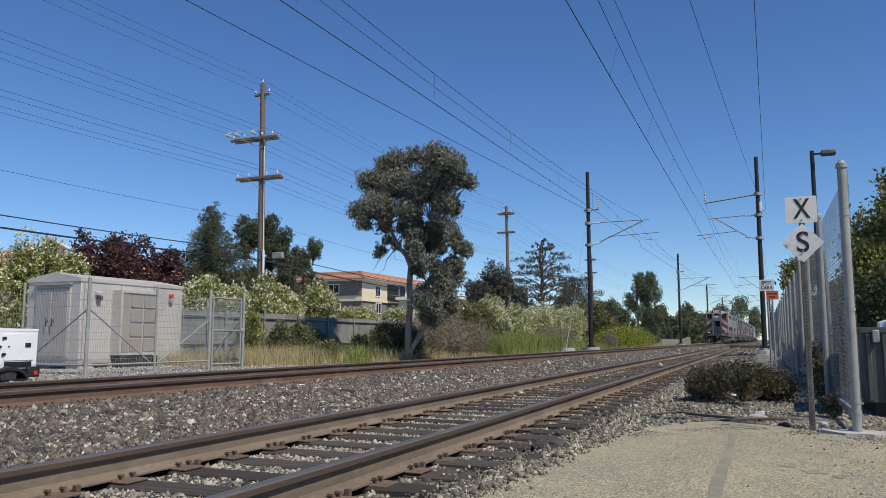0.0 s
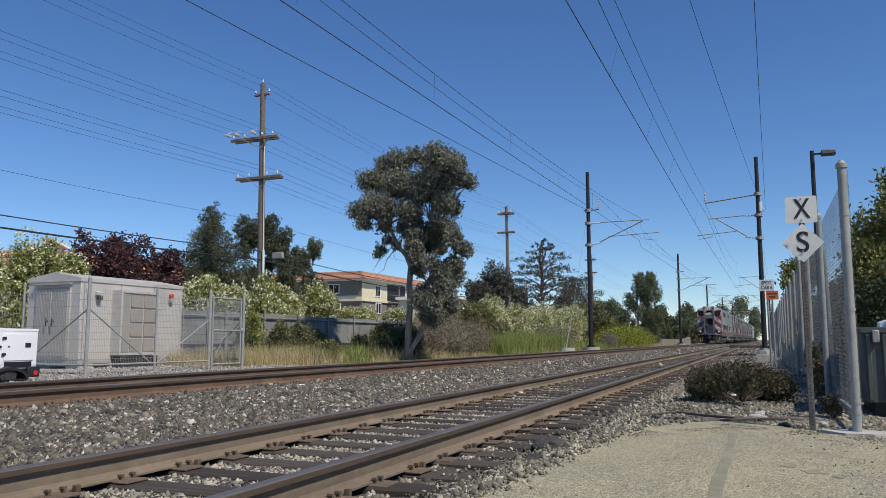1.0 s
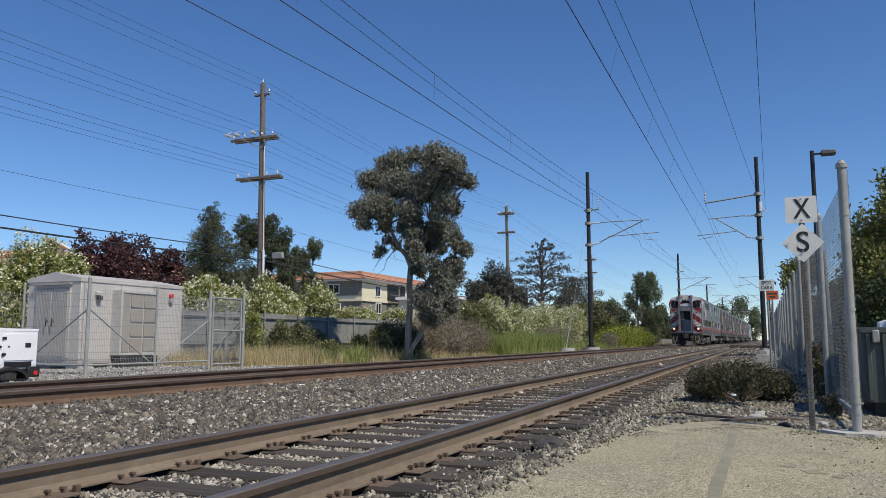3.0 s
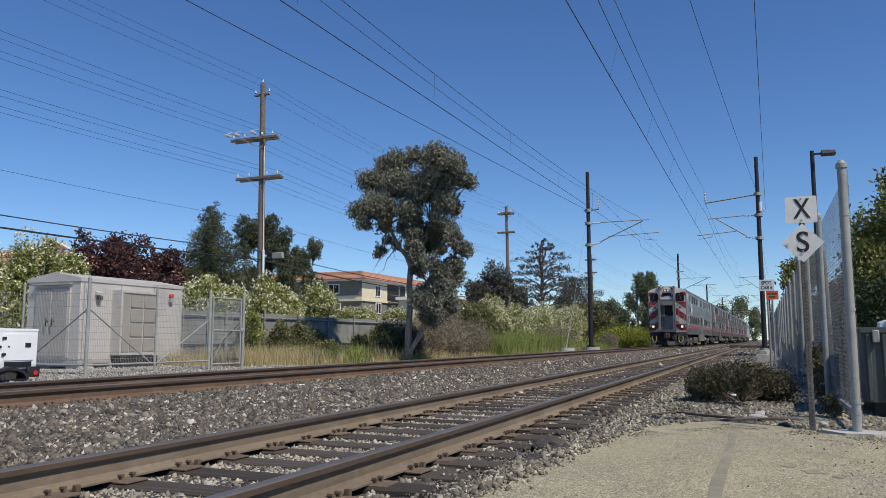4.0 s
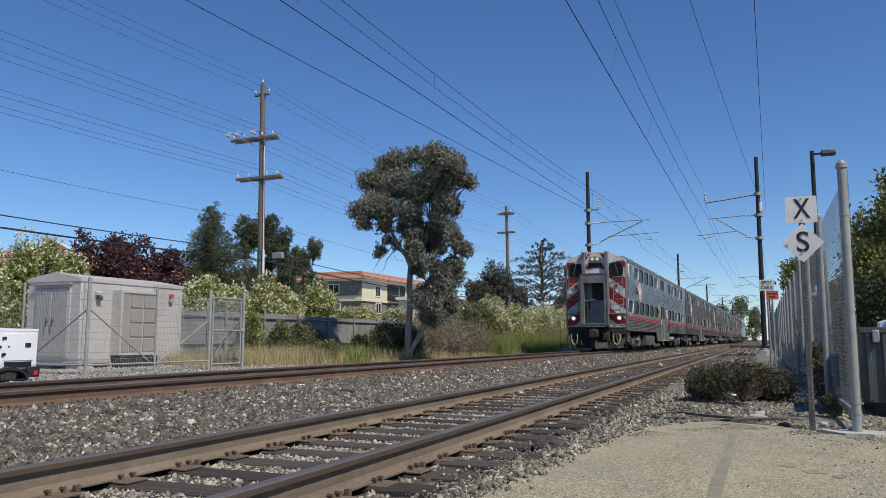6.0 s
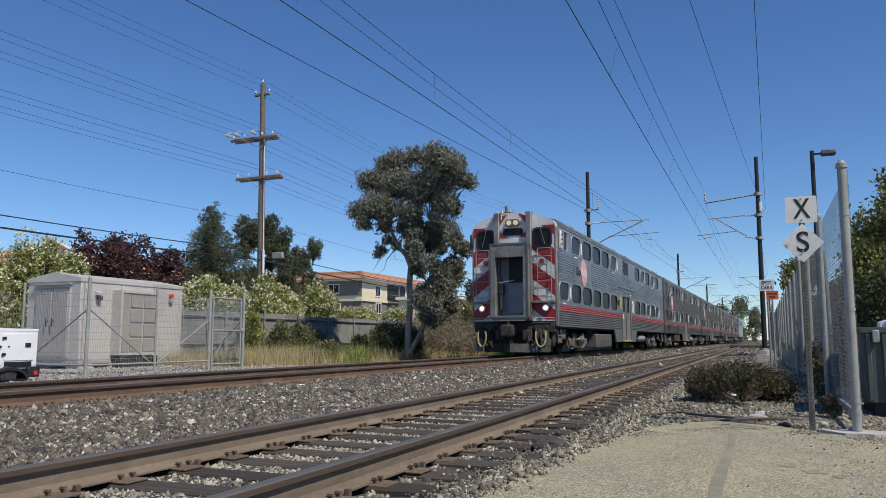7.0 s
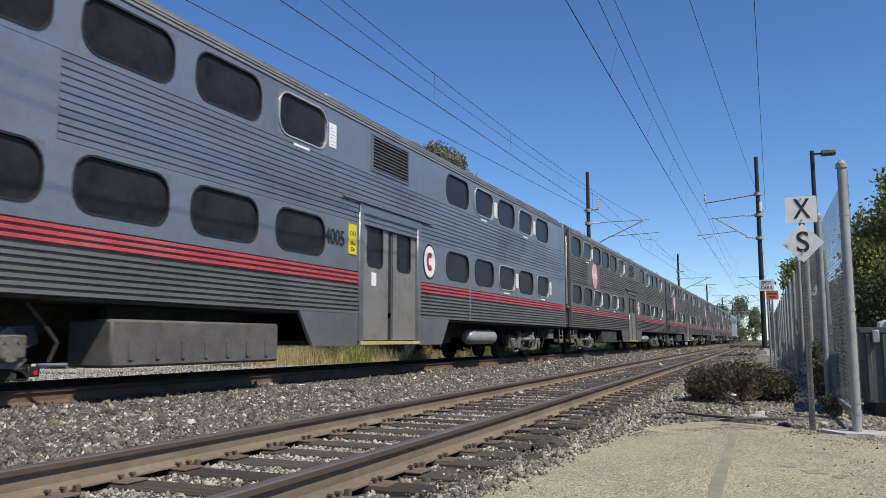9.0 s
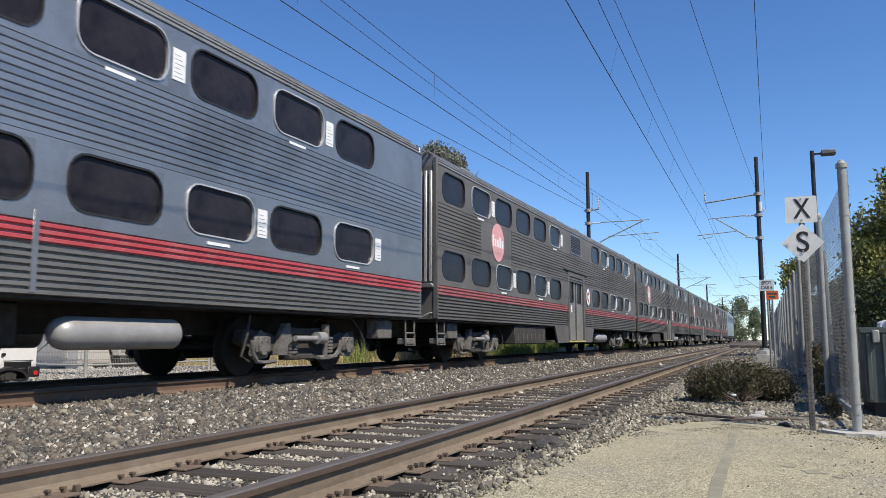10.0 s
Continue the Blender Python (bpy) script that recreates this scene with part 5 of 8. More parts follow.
    part("horn", Build().rod((-0.42, -0.02, 4.6), (-0.42, -0.02, 4.86), 0.035).rod((-0.42, -0.08, 4.87), (-0.42, 0.08, 4.87), 0.05), M["white"], car, "white roof horn")
    # buffer beam, coupler, plough
    part("buffer_beam", Build().box(-1.4, 1.4, -0.05, 0.25, 0.78, 1.12, 0.02), M["under"], car)
    cpl = Build().box(-0.13, 0.13, -0.75, 0.2, 0.7, 0.98, 0.03).box(-0.22, 0.22, -0.85, -0.6, 0.62, 1.02, 0.05).rod((-0.05, -0.5, 0.6), (-0.05, -0.5, 1.15), 0.05)
    part("coupler", cpl, M["under"], car, "cast knuckle coupler")
    for s, key, words in ((1, "truck", "dusty pale snow plough plate"), (-1, "wheel", "dark snow plough plate")):
        part("plough", Build().prism([(0, -0.5), (s * 0.98, -0.24), (s * 0.98, -0.18), (0, -0.44)], 'z', 0.12, 0.4), M[key], car, words)
    rng = random.Random(4)
    for i in range(22):
        x = rng.uniform(-1.2, 1.2)
        pipe = Build().path([(x, -0.1, 0.95), (x + rng.uniform(-0.1, 0.1), -0.3, 0.6), (x + rng.uniform(-0.25, 0.25), -0.35, 0.3), (x + rng.uniform(-0.3, 0.3), -0.2, 0.55)], 0.024)
        part("brake_pipe", pipe, M["under"], car)
    for xa, xb in ((-0.62, -0.28), (0.33, 0.66), (-1.2, -0.8), (0.8, 1.2)):
        part("valve_box", Build().box(xa, xb, -0.2, 0.12, 0.5, 0.85, 0.03), M["truck_dark"], car)
    part("shroud", Build().box(-1.3, 1.3, 0.15, 0.5, 0.3, 0.9, 0.04), M["under"], car, "grimy plate behind the coupler")
    part("mirror_hood", Build().box(-1.56, -1.44, -0.1, 0.1, 3.66, 4.16, 0.04), M["black"], car, "black side mirror hood")
    # side cab window mirror
    mr = part("cab_mirror", Build().box(1.5, 1.58, 0.26, 0.5, 3.58, 4.2, 0.02), M["white"], car, "folding white side mirror")
    for z in (3.72, 3.88, 4.04):
        part("slat", Build().box(1.575, 1.6, 0.28, 0.48, z, z + 0.035, 0.008), M["dull_trim"], mr)
    for s in (1, -1):
        part("pilot_plate", Build().prism([(s * 0.98, 0.14), (s * 1.32, 0.14), (s * 1.34, 0.52), (s * 1.24, 0.62), (s * 1.04, 0.55)], 'y', -0.34, -0.3), M["truck"], car, "dusty pale pilot plate")
    # the whole cab end stands a little ahead of the side sheets
    for ob in set(car.children) - before:
        ob.matrix_basis = pose(0, -0.17, 0) @ ob.matrix_basis


def build_train():
    cars = []
    for k in range(5):
        car = thing("passenger_car", "unpainted ribbed stainless double-deck cab car with red stripes" if k == 0 else "unpainted ribbed stainless double-deck coach with red side stripes", "train car", group="cars of the train")
        if k == 0:
            build_shell(car, True)
            build_cab_front(car)
            part("number", text_mesh("4005", 0.36, M["black"], 0.002, 0.006, 0.85), None, car, "dark fleet number", pose(HALF + 0.004, 10.55, 2.2, 90, 0, 90))
            n = part("bike_notice", Build().box(HALF - 0.01, HALF + 0.012, 10.98, 11.24, 1.98, 2.5), M["yellow"], car, "yellow notice")
            part("words", text_mesh("Bike\nCar", 0.1, M["black"]), None, n, "", pose(HALF + 0.014, 11.11, 2.12, 90, 0, 90))
            part("cycle", Build().ring(rounded(11.02, 11.1, 2.3, 2.38, 0.035), rounded(11.03, 11.09, 2.31, 2.37, 0.028), 'x', HALF + 0.012, HALF + 0.015).ring(rounded(11.12, 11.2, 2.3, 2.38, 0.035), rounded(11.13, 11.19, 2.31, 2.37, 0.028), 'x', HALF + 0.012, HALF + 0.015), M["black"], n)
            emblem(car, 3.75, 3.02, 0.95, 1.0)
            part("emblem_letters", Build().ring(rounded(2.6, 2.88, 2.86, 3.2, 0.12), rounded(2.68, 2.9, 2.94, 3.12, 0.07), 'x', HALF - 0.01, HALF + 0.006).ring(rounded(2.94, 3.2, 2.86, 3.08, 0.09), rounded(3.0, 3.14, 2.91, 3.03, 0.05), 'x', HALF - 0.01, HALF + 0.006), M["under"], car, "dark emblem marks")
            round_badge(car, 14.32, 2.15)
        elif k == 1:
            build_shell(car, False)
            emblem(car, 4.45, 3.05, 0.95, 1.0)
            round_badge(car, 14.85, 2.15)
        else:
            car_new = copy_thing(cars[1], pose(0, 0, 0))
            bpy.data.objects.remove(car)
            car = car_new
            for o in car.children_recursive:
                if o.name.startswith("wheelset"):
                    WHEELSETS.append((o, o.matrix_basis.translation.y))
        cars.append(car)
    loco = thing("locomotive", "pale grey diesel locomotive pushing at the rear of the train", "locomotive", group="cars of the train")
    part("body", Build().prism([(-1.5, 1.1), (1.5, 1.1), (1.5, 4.2), (1.1, 4.7), (-1.1, 4.7), (-1.5, 4.2)], 'y', 0.2, 17.5), M["steel_pale"], loco)
    part("nose", Build().prism([(-1.4, 1.1), (1.4, 1.1), (1.3, 3.4), (-1.3, 3.4)], 'y', 17.5, 19.2), M["red"], loco)
    part("underframe", Build().box(-1.4, 1.4, 0.2, 19.0, 0.8, 1.12, 0.02).box(-1.2, 1.2, 7, 12, 0.3, 0.8, 0.08), M["under"], loco)
    for i in range(4):
        part("grille", louvre(2 + i * 3.6, 4.6 + i * 3.6, 3.1, 4.0), M["steel"], loco)
    build_truck(loco, 3.4)
    build_truck(loco, 15.8)
    cars.append(loco)
    return cars


def head_y(t):
    """Where the train's front stands at t: it slows down gently."""
    return 120.4380 + -14.05443 * t + 0.000573 * t * t + 0.0086892 * t ** 3


def motions():
    for k, car in enumerate(TRAIN):
        rows = []
        for i in range(41):
            t = i * 0.25
            rows.append((t, pose(FAR_X, head_y(t) + PITCH * k, FAR_Z)))
        walk(car, rows)
    # wheels roll with the train
    for w, dy in WHEELSETS:
        rows = []
        base = head_y(0.0)
        for i in range(301):
            t = i / 30
            rows.append((t, pose(0, dy, 0.425, math.degrees((base - head_y(t)) / 0.425), 0, 0)))
        walk(w, rows)


# ---------------- plants ----------------
def leaf_cloud(pts, length, width, rng, droop=0.0):
    """Rhombic leaves at the points, turned at random; droop bends them downwards."""
    n = len(pts)
    d = rng.normal(size=(n, 3))
    d[:, 2] -= droop
    d /= np.linalg.norm(d, axis=1, keepdims=True)
    o = rng.normal(size=(n, 3))
    s = np.cross(d, o)
    s /= np.linalg.norm(s, axis=1, keepdims=True)
    k = rng.uniform(0.7, 1.3, (n, 1))
    a = pts - d * length * 0.5 * k
    b = pts + s * width * 0.5 * k
    c = pts + d * length * 0.5 * k
    e = pts - s * width * 0.5 * k
    return np.stack([a, b, c, e], 1).reshape(-1, 3)


def clump_points(clumps, n, rng, cluster=14, spread=0.28, hollow=0.55):
    """Points in tufts over ellipsoids (x, y, z, rx, ry, rz)."""
    c = np.array(clumps, float)
    vol = (c[:, 3] * c[:, 4] * c[:, 5]) ** (2 / 3)
    which = rng.choice(len(c), size=max(1, n // cluster), p=vol / vol.sum())
    u = rng.normal(size=(len(which), 3))
    u /= np.linalg.norm(u, axis=1, keepdims=True)
    rad = rng.uniform(hollow, 1.0, (len(which), 1)) * rng.uniform(0.85, 1.12, (len(which), 1))
    mid = c[which, :3] + u * rad * c[which, 3:]
    r = np.cbrt(c[which, 3] * c[which, 4] * c[which, 5])[:, None]
    pts = mid[:, None, :] + rng.normal(size=(len(which), cluster, 3)) * (spread * r)[:, None, :] * 0.62
    return pts.reshape(-1, 3)


def foliage(name, clumps, n, length, width, mat, parent, seed, droop=0.0, cluster=14, spread=0.28, hollow=0.55, label="", floor=None):
    rng = np.random.default_rng(seed)
    pts = clump_points(clumps, n, rng, cluster, spread, hollow)
    if floor is not None:
        pts[:, 2] = np.maximum(pts[:, 2], floor + rng.uniform(0, 0.15, len(pts)))
    vs = leaf_cloud(pts, length, width, rng, droop)
    me = fast_mesh(name, vs, np.arange(len(vs)), 4, mat)
    return part(name, me, None, parent, label)


def limb(b, a, c, r0, r1, rng, bend=0.12, steps=4):
    """One tapered, slightly crooked stem."""
    a, c = Vector(a), Vector(c)
    ln = (c - a).length
    pts, radii = [a], [r0]
    for i in range(1, steps + 1):
        s = i / steps
        q = a.lerp(c, s)
        if i < steps:
            q += Vector((rng.uniform(-1, 1), rng.uniform(-1, 1), rng.uniform(-0.4, 0.6))) * ln * bend * 0.5
        pts.append(q)
        radii.append(r0 + (r1 - r0) * s)
    b.tube(pts, radii, 8)
    return pts[-1]


def plain_tree(name, label, x, y, base, top, wx, wy, mat, bark, n, leaf, seed, shape="round", clumps_n=16, trunk_r=0.2, bare=0.3, category="tree", group="", puff=1.0):
    """Tapered trunk, limbs to each clump, leafy crown with gaps."""
    rng = random.Random(seed)
    t = thing(name, label, category, group=group)
    h = top - base
    clumps = []
    b = Build()
    limb(b, (x, y, base), (x + rng.uniform(-0.2, 0.2), y, base + h * (0.94 if shape in ("cone", "tiers") else 0.6)), trunk_r, trunk_r * 0.3, rng, 0.04, 6)
    for i in range(clumps_n):
        if shape == "cone":
            s = (i + 0.5) / clumps_n
            z = base + h * (bare + (1 - bare) * s)
            w = (1 - s) ** 0.8 + 0.06
            a = i * 2.4
            q = 0.55 * w
            c = (x + wx * q * math.cos(a), y + wy * q * math.sin(a), z, wx * 0.5 * w + 0.15, wy * 0.5 * w + 0.15, h * 0.1)
        elif shape == "tiers":
            s = (i + 0.5) / clumps_n
            z = base + h * (bare + (0.97 - bare) * s)
            w = (1 - s) ** 0.7 * rng.uniform(0.55, 1.0)
            a = i * 2.4 + rng.uniform(-0.3, 0.3)
            c = (x + wx * 0.68 * w * math.cos(a), y + wy * 0.68 * w * math.sin(a), z, wx * 0.42 * w + 0.25, wy * 0.36 * w + 0.25, h * 0.009)
        else:
            a, s = i * 2.4, math.sqrt((i + 0.5) / clumps_n)
            zz = rng.uniform(0, 1)
            w = math.sin(math.pi * min(1, 0.18 + 0.75 * zz)) ** 0.6
            r = rng.uniform(0.22, 0.36) * puff
            c = (x + wx * 0.72 * s * w * math.cos(a), y + wy * 0.72 * s * w * math.sin(a), base + h * (bare + (1 - bare - 0.1) * zz), wx * r, wy * r, h * (1 - bare) * r * 0.62)
        clumps.append(c)
        limb(b, (x, y, min(c[2] - 0.05, base + h * max(bare * 0.8, (c[2] - base) / h - 0.12))), c[:3], trunk_r * 0.3, trunk_r * 0.08, rng)
    part("trunk", b, bark, t, "")
    foliage("crown", clumps, n, leaf[0], leaf[1], mat, t, seed, 0.3)
    return t


def build_gum_tree():
    """The tall grey-leaved tree beside the line, two leaning stems and a dense crown of drooping leaves."""
    t = thing("gum_tree", "tall grey-green gum tree with pale peeling bark beside the track", "tree")
    cl = [(-15.15, 8.1, 0.58), (-14.5, 8.15, 0.62), (-13.45, 8.25, 0.42), (-15.35, 7.2, 0.6), (-14.5, 7.2, 0.75), (-15.5, 5.9, 0.5), (-15.0, 6.2, 0.62), (-15.0, 5.35, 0.42), (-14.7, 4.75, 0.3), (-14.55, 4.2, 0.28),
          (-14.2, 6.0, 0.7), (-13.7, 6.95, 0.75), (-12.7, 7.65, 0.7), (-11.95, 7.85, 0.62), (-11.2, 7.4, 0.48), (-11.05, 6.85, 0.42), (-11.95, 6.95, 0.75), (-12.7, 6.6, 0.75), (-11.8, 6.05, 0.55),
          (-13.1, 5.7, 0.55), (-13.7, 5.35, 0.5), (-12.15, 5.2, 0.55), (-11.35, 4.65, 0.34), (-11.7, 4.4, 0.45), (-12.4, 4.4, 0.48), (-11.95, 3.7, 0.46), (-12.2, 3.0, 0.48), (-12.85, 3.0, 0.38), (-12.5, 2.1, 0.6), (-11.95, 2.0, 0.45), (-12.9, 3.9, 0.4), (-12.2, 1.5, 0.4), (-13.0, 4.8, 0.42), (-13.4, 4.3, 0.34), (-12.6, 5.1, 0.5), (-13.9, 4.9, 0.34), (-12.3, 3.6, 0.5), (-12.7, 2.6, 0.45), (-12.9, 4.4, 0.5), (-12.1, 2.6, 0.55), (-12.9, 2.1, 0.42), (-13.15, 3.4, 0.3), (-12.0, 3.3, 0.5), (-12.6, 1.6, 0.45), (-13.4, 5.1, 0.5)]
    rng = random.Random(21)
    b = Build()
    fork = limb(b, (-13.6, 28, -0.15), (-13.5, 28, 3.6), 0.15, 0.12, rng, 0.02, 5)
    low = limb(b, (-13.55, 27.95, 0.1), (-13.05, 28.1, 1.0), 0.11, 0.09, rng, 0.03, 3)
    l2 = limb(b, low, (-12.85, 28.2, 3.0), 0.09, 0.06, rng, 0.04)
    l3 = limb(b, low, (-12.6, 27.8, 1.7), 0.07, 0.05, rng, 0.08)
    a1 = limb(b, fork, (-12.6, 28, 5.3), 0.11, 0.07, rng, 0.05)
    a2 = limb(b, fork, (-14.5, 28, 5.3), 0.1, 0.05, rng, 0.08)
    a3 = limb(b, fork, (-13.4, 28.2, 5.6), 0.08, 0.05, rng, 0.05)
    clumps = []
    for i, (x, z, r) in enumerate(cl):
        for k in range(2):
            yy = 28 + rng.uniform(-1.1, 1.1)
            clumps.append((x + rng.uniform(-0.12, 0.12), yy, z + rng.uniform(-0.12, 0.12), r * 0.82, r * 1.0, r * 0.78))
            src = l3 if z < 2.4 else l2 if z < 3.8 else a2 if x < -14.1 else a1 if x > -13.0 else a3
            limb(b, src, (x, yy, z), 0.05, 0.015, rng)
    part("trunk", b, M["bark"], t, "pale peeling bark", smooth=True)
    foliage("crown", clumps, 130000, 0.14, 0.048, M["gum"], t, 5, 0.9, 16, 0.33, 0.15)
    dead = Build()
    for i in range(9):
        limb(dead, (-13.2 + rng.uniform(-0.3, 0.3), 28, rng.uniform(1.2, 3.4)), (-11.6 + rng.uniform(-1, 0.6), 28 + rng.uniform(-0.6, 0.6), rng.uniform(0.6, 3.2)), 0.025, 0.006, rng)
    for i in range(6):
        limb(dead, (-14.2 + rng.uniform(-0.3, 0.3), 28, rng.uniform(4.6, 5.0)), (-15.0 + rng.uniform(-0.4, 0.8), 28 + rng.uniform(-0.6, 0.6), rng.uniform(3.0, 4.2)), 0.02, 0.005, rng)
    part("dead_branch", dead, M["bark"], t)["kind"] = "stuff"
    # dark shrub at its foot
    s = thing("shrub", "dark dense shrub at the foot of the gum tree", "shrub")
    foliage("crown", [(-14.6, 28.6, 0.75, 0.7, 0.7, 0.7), (-14.0, 28.8, 0.6, 0.5, 0.6, 0.6), (-15.1, 28.7, 1.2, 0.3, 0.3, 0.2)], 4500, 0.1, 0.04, M["conifer"], s, 51, 0, floor=-0.1)
    part("stem", Build().rod((-14.4, 28.7, -0.15), (-14.5, 28.6, 0.8), 0.06, 0.03), M["bark_dark"], s)


def oleander(x, y, base, top, w, seed, flowers=900, n=7500, mat="oleander", label="large oleander bush covered in white blossom"):
    t = thing("oleander", label, "bush", group="oleander hedge")
    rng = random.Random(seed)
    h = top - base
    cl = []
    for i in range(13):
        a = rng.uniform(0, 6.28)
        d = rng.uniform(0, 0.62)
        zz = rng.uniform(0.2, 0.86)
        cl.append((x + w * d * math.cos(a), y + w * d * math.sin(a), base + h * zz * (1 - 0.25 * d), w * 0.42, w * 0.42, h * 0.2))
    foliage("leaves", cl, n, 0.2, 0.05, M[mat], t, seed, -0.4, floor=base)
    if flowers:
        foliage("blossom", [(c[0], c[1], c[2] + 0.02, c[3] * 1.04, c[4] * 1.04, c[5] * 1.08) for c in cl], int(flowers * 1.3), 0.085, 0.075, M["flower"], t, seed + 1, 0, 5, 0.14, 0.93)
    b = Build()
    for i in range(6):
        limb(b, (x + rng.uniform(-0.2, 0.2), y + rng.uniform(-0.2, 0.2), base - 0.1), cl[i][:3], 0.05, 0.02, rng)
    part("stem", b, M["bark_dark"], t)
    return t


def grass(name, label, x0, x1, y0, y1, n, height, mat, seed, lean=0.25, tufts=0):
    """Upright blades, thinner at the tip, in tufts."""
    rng = np.random.default_rng(seed)
    k = tufts or n // 22
    cx, cy = rng.uniform(x0, x1, k), rng.uniform(y0, y1, k)
    hh = 0.2 + 0.9 * rng.uniform(0, 1, k) ** 1.6
    w = rng.integers(0, k, n)
    p = np.stack([cx[w] + rng.normal(0, 0.19, n), cy[w] + rng.normal(0, 0.19, n), np.full(n, -0.14)], 1)
    h = (height * hh[w] * rng.uniform(0.6, 1.1, n))[:, None]
    a = rng.uniform(0, 6.28, n)
    s = np.stack([np.cos(a), np.sin(a), np.zeros(n)], 1) * (0.0055 + 0.004 * rng.uniform(0, 1, (n, 1))) * (1 + height * 0.4)
    tip = np.concatenate([rng.normal(0, lean, (n, 2)), np.ones((n, 1))], 1) * h
    v = np.stack([p - s, p + s, p + tip * 0.6 + s * 0.7, p + tip], 1).reshape(-1, 3)
    return tagged(new(name, fast_mesh(name, v, np.arange(len(v)), 4, mat)), label, "grass", kind="stuff")


def build_plants():
    build_gum_tree()
    # trees beyond the hut and the wall
    plain_tree("plum_tree", "wide dark purple-leaved plum tree", -27, 25.2, -0.1, 5.7, 2.5, 2.2, M["purple"], M["bark_dark"], 14000, (0.16, 0.09), 31, bare=0.15)
    plain_tree("plum_tree", "wide dark purple-leaved plum tree", -27.5, 28.6, -0.1, 5.7, 2.3, 2.2, M["purple"], M["bark_dark"], 14000, (0.16, 0.09), 32, bare=0.15)
    plain_tree("conifer", "dense dark green conical conifer", -30, 35.5, -0.1, 8.2, 3.0, 3.0, M["conifer"], M["bark_dark"], 40000, (0.2, 0.05), 33, "cone", 22, bare=0.12)
    plain_tree("pine_tree", "spreading dark pine with a clumpy crown", -34, 46.2, -0.1, 10.2, 3.9, 3.2, M["pine"], M["bark_dark"], 30000, (0.26, 0.07), 34, clumps_n=34, bare=0.25, puff=0.62)
    plain_tree("pine_tree", "spreading dark pine with a clumpy crown", -35, 51.3, -0.1, 8.6, 2.5, 2.4, M["pine"], M["bark_dark"], 16000, (0.26, 0.07), 35, clumps_n=20, bare=0.2, puff=0.7)
    plain_tree("pine_tree", "spreading dark pine with a clumpy crown", -35, 54.0, -0.1, 9.4, 1.5, 1.5, M["eucalypt"], M["bark_dark"], 6000, (0.26, 0.07), 36, clumps_n=14, bare=0.4, puff=0.75)
    plain_tree("broadleaf_tree", "dark rounded tree behind the blossom hedge", -24, 66.5, -0.1, 7.6, 3.2, 3.2, M["cedar"], M["bark_dark"], 11000, (0.26, 0.12), 37, bare=0.2)
    plain_tree("broadleaf_tree", "dark rounded tree behind the blossom hedge", -26, 76, -0.1, 7.4, 3.4, 3.2, M["cedar"], M["bark_dark"], 9000, (0.26, 0.12), 38, bare=0.2)
    plain_tree("cedar_tree", "tall tiered cedar with flat open branches", -26, 91, -0.1, 13.4, 9.5, 11.0, M["cedar"], M["bark_dark"], 15000, (0.3, 0.08), 39, "tiers", 46, trunk_r=0.3, bare=0.25)
    plain_tree("broadleaf_tree", "dark rounded tree beside the cedar", -25, 100, -0.1, 9.0, 4.0, 5.5, M["cedar"], M["bark_dark"], 9000, (0.32, 0.14), 40, bare=0.15)
    plain_tree("eucalyptus", "tall ragged green eucalyptus", -17.0, 111, -0.1, 10.4, 3.4, 5.0, M["eucalypt"], M["bark"], 24000, (0.28, 0.09), 41, puff=0.66, clumps_n=48, bare=0.04, trunk_r=0.3)
    plain_tree("eucalyptus", "tall ragged green eucalyptus", -16.5, 122, -0.1, 5.6, 2.0, 5.0, M["conifer"], M["bark"], 18000, (0.34, 0.12), 42, clumps_n=16, bare=0.1, trunk_r=0.25)
    for i, (x, y, top, w) in enumerate(((-21, 84, 4.6, 3.0), (-20, 92, 5.2, 3.0), (-19.5, 99, 5.4, 3.0), (-19, 76, 3.6, 2.6))):
        plain_tree("broadleaf_tree", "olive-green rounded tree by the line", x, y, -0.1, top, w, w * 1.3, M["eucalypt" if i == 2 else "scrub"], M["bark_dark"], 11000, (0.3, 0.14), 60 + i, bare=0.05)
    for i, (x, y, top, w, ly) in enumerate(((-17, 165, 7.6, 3.0, 8), (-16, 185, 8.0, 3.2, 10), (-19, 150, 5.6, 3.5, 8), (-22, 215, 8.5, 5, 12), (-15, 255, 11.5, 5.5, 14), (-11.5, 270, 14.5, 5.0, 10), (-7.5, 300, 12.0, 3.4, 14), (-26, 300, 10, 8, 20), (3.5, 330, 9, 3, 14))):
        plain_tree("distant_tree", "hazy dark green tree far down the line", x, y, -0.1, top, w, ly, M["eucalypt"], M["bark_dark"], 5500, (0.55, 0.27), 70 + i, bare=0.08)
    # blossom hedges
    for i, (x, y, top, w) in enumerate(((-23.8, 17.0, 3.7, 1.3), (-24.0, 18.6, 4.4, 1.2), (-24.0, 19.7, 4.5, 1.1), (-24.2, 20.8, 3.6, 0.9))):
        oleander(x, y, -0.1, top + 0.45, w, 100 + 3 * i, 2600)
    for i, (y, top, w) in enumerate(((24.4, 3.3, 1.3), (26.6, 3.2, 1.3), (28.5, 3.4, 1.3), (30.5, 3.1, 1.1), (32.6, 3.55, 1.5), (34.1, 3.05, 0.95), (36.2, 2.5, 1.1), (38.8, 2.45, 1.2), (41.8, 3.0, 1.3))):
        oleander(-20.9 - 0.3 * (i % 2), y, -0.1, top, w, 130 + 3 * i, 3000)
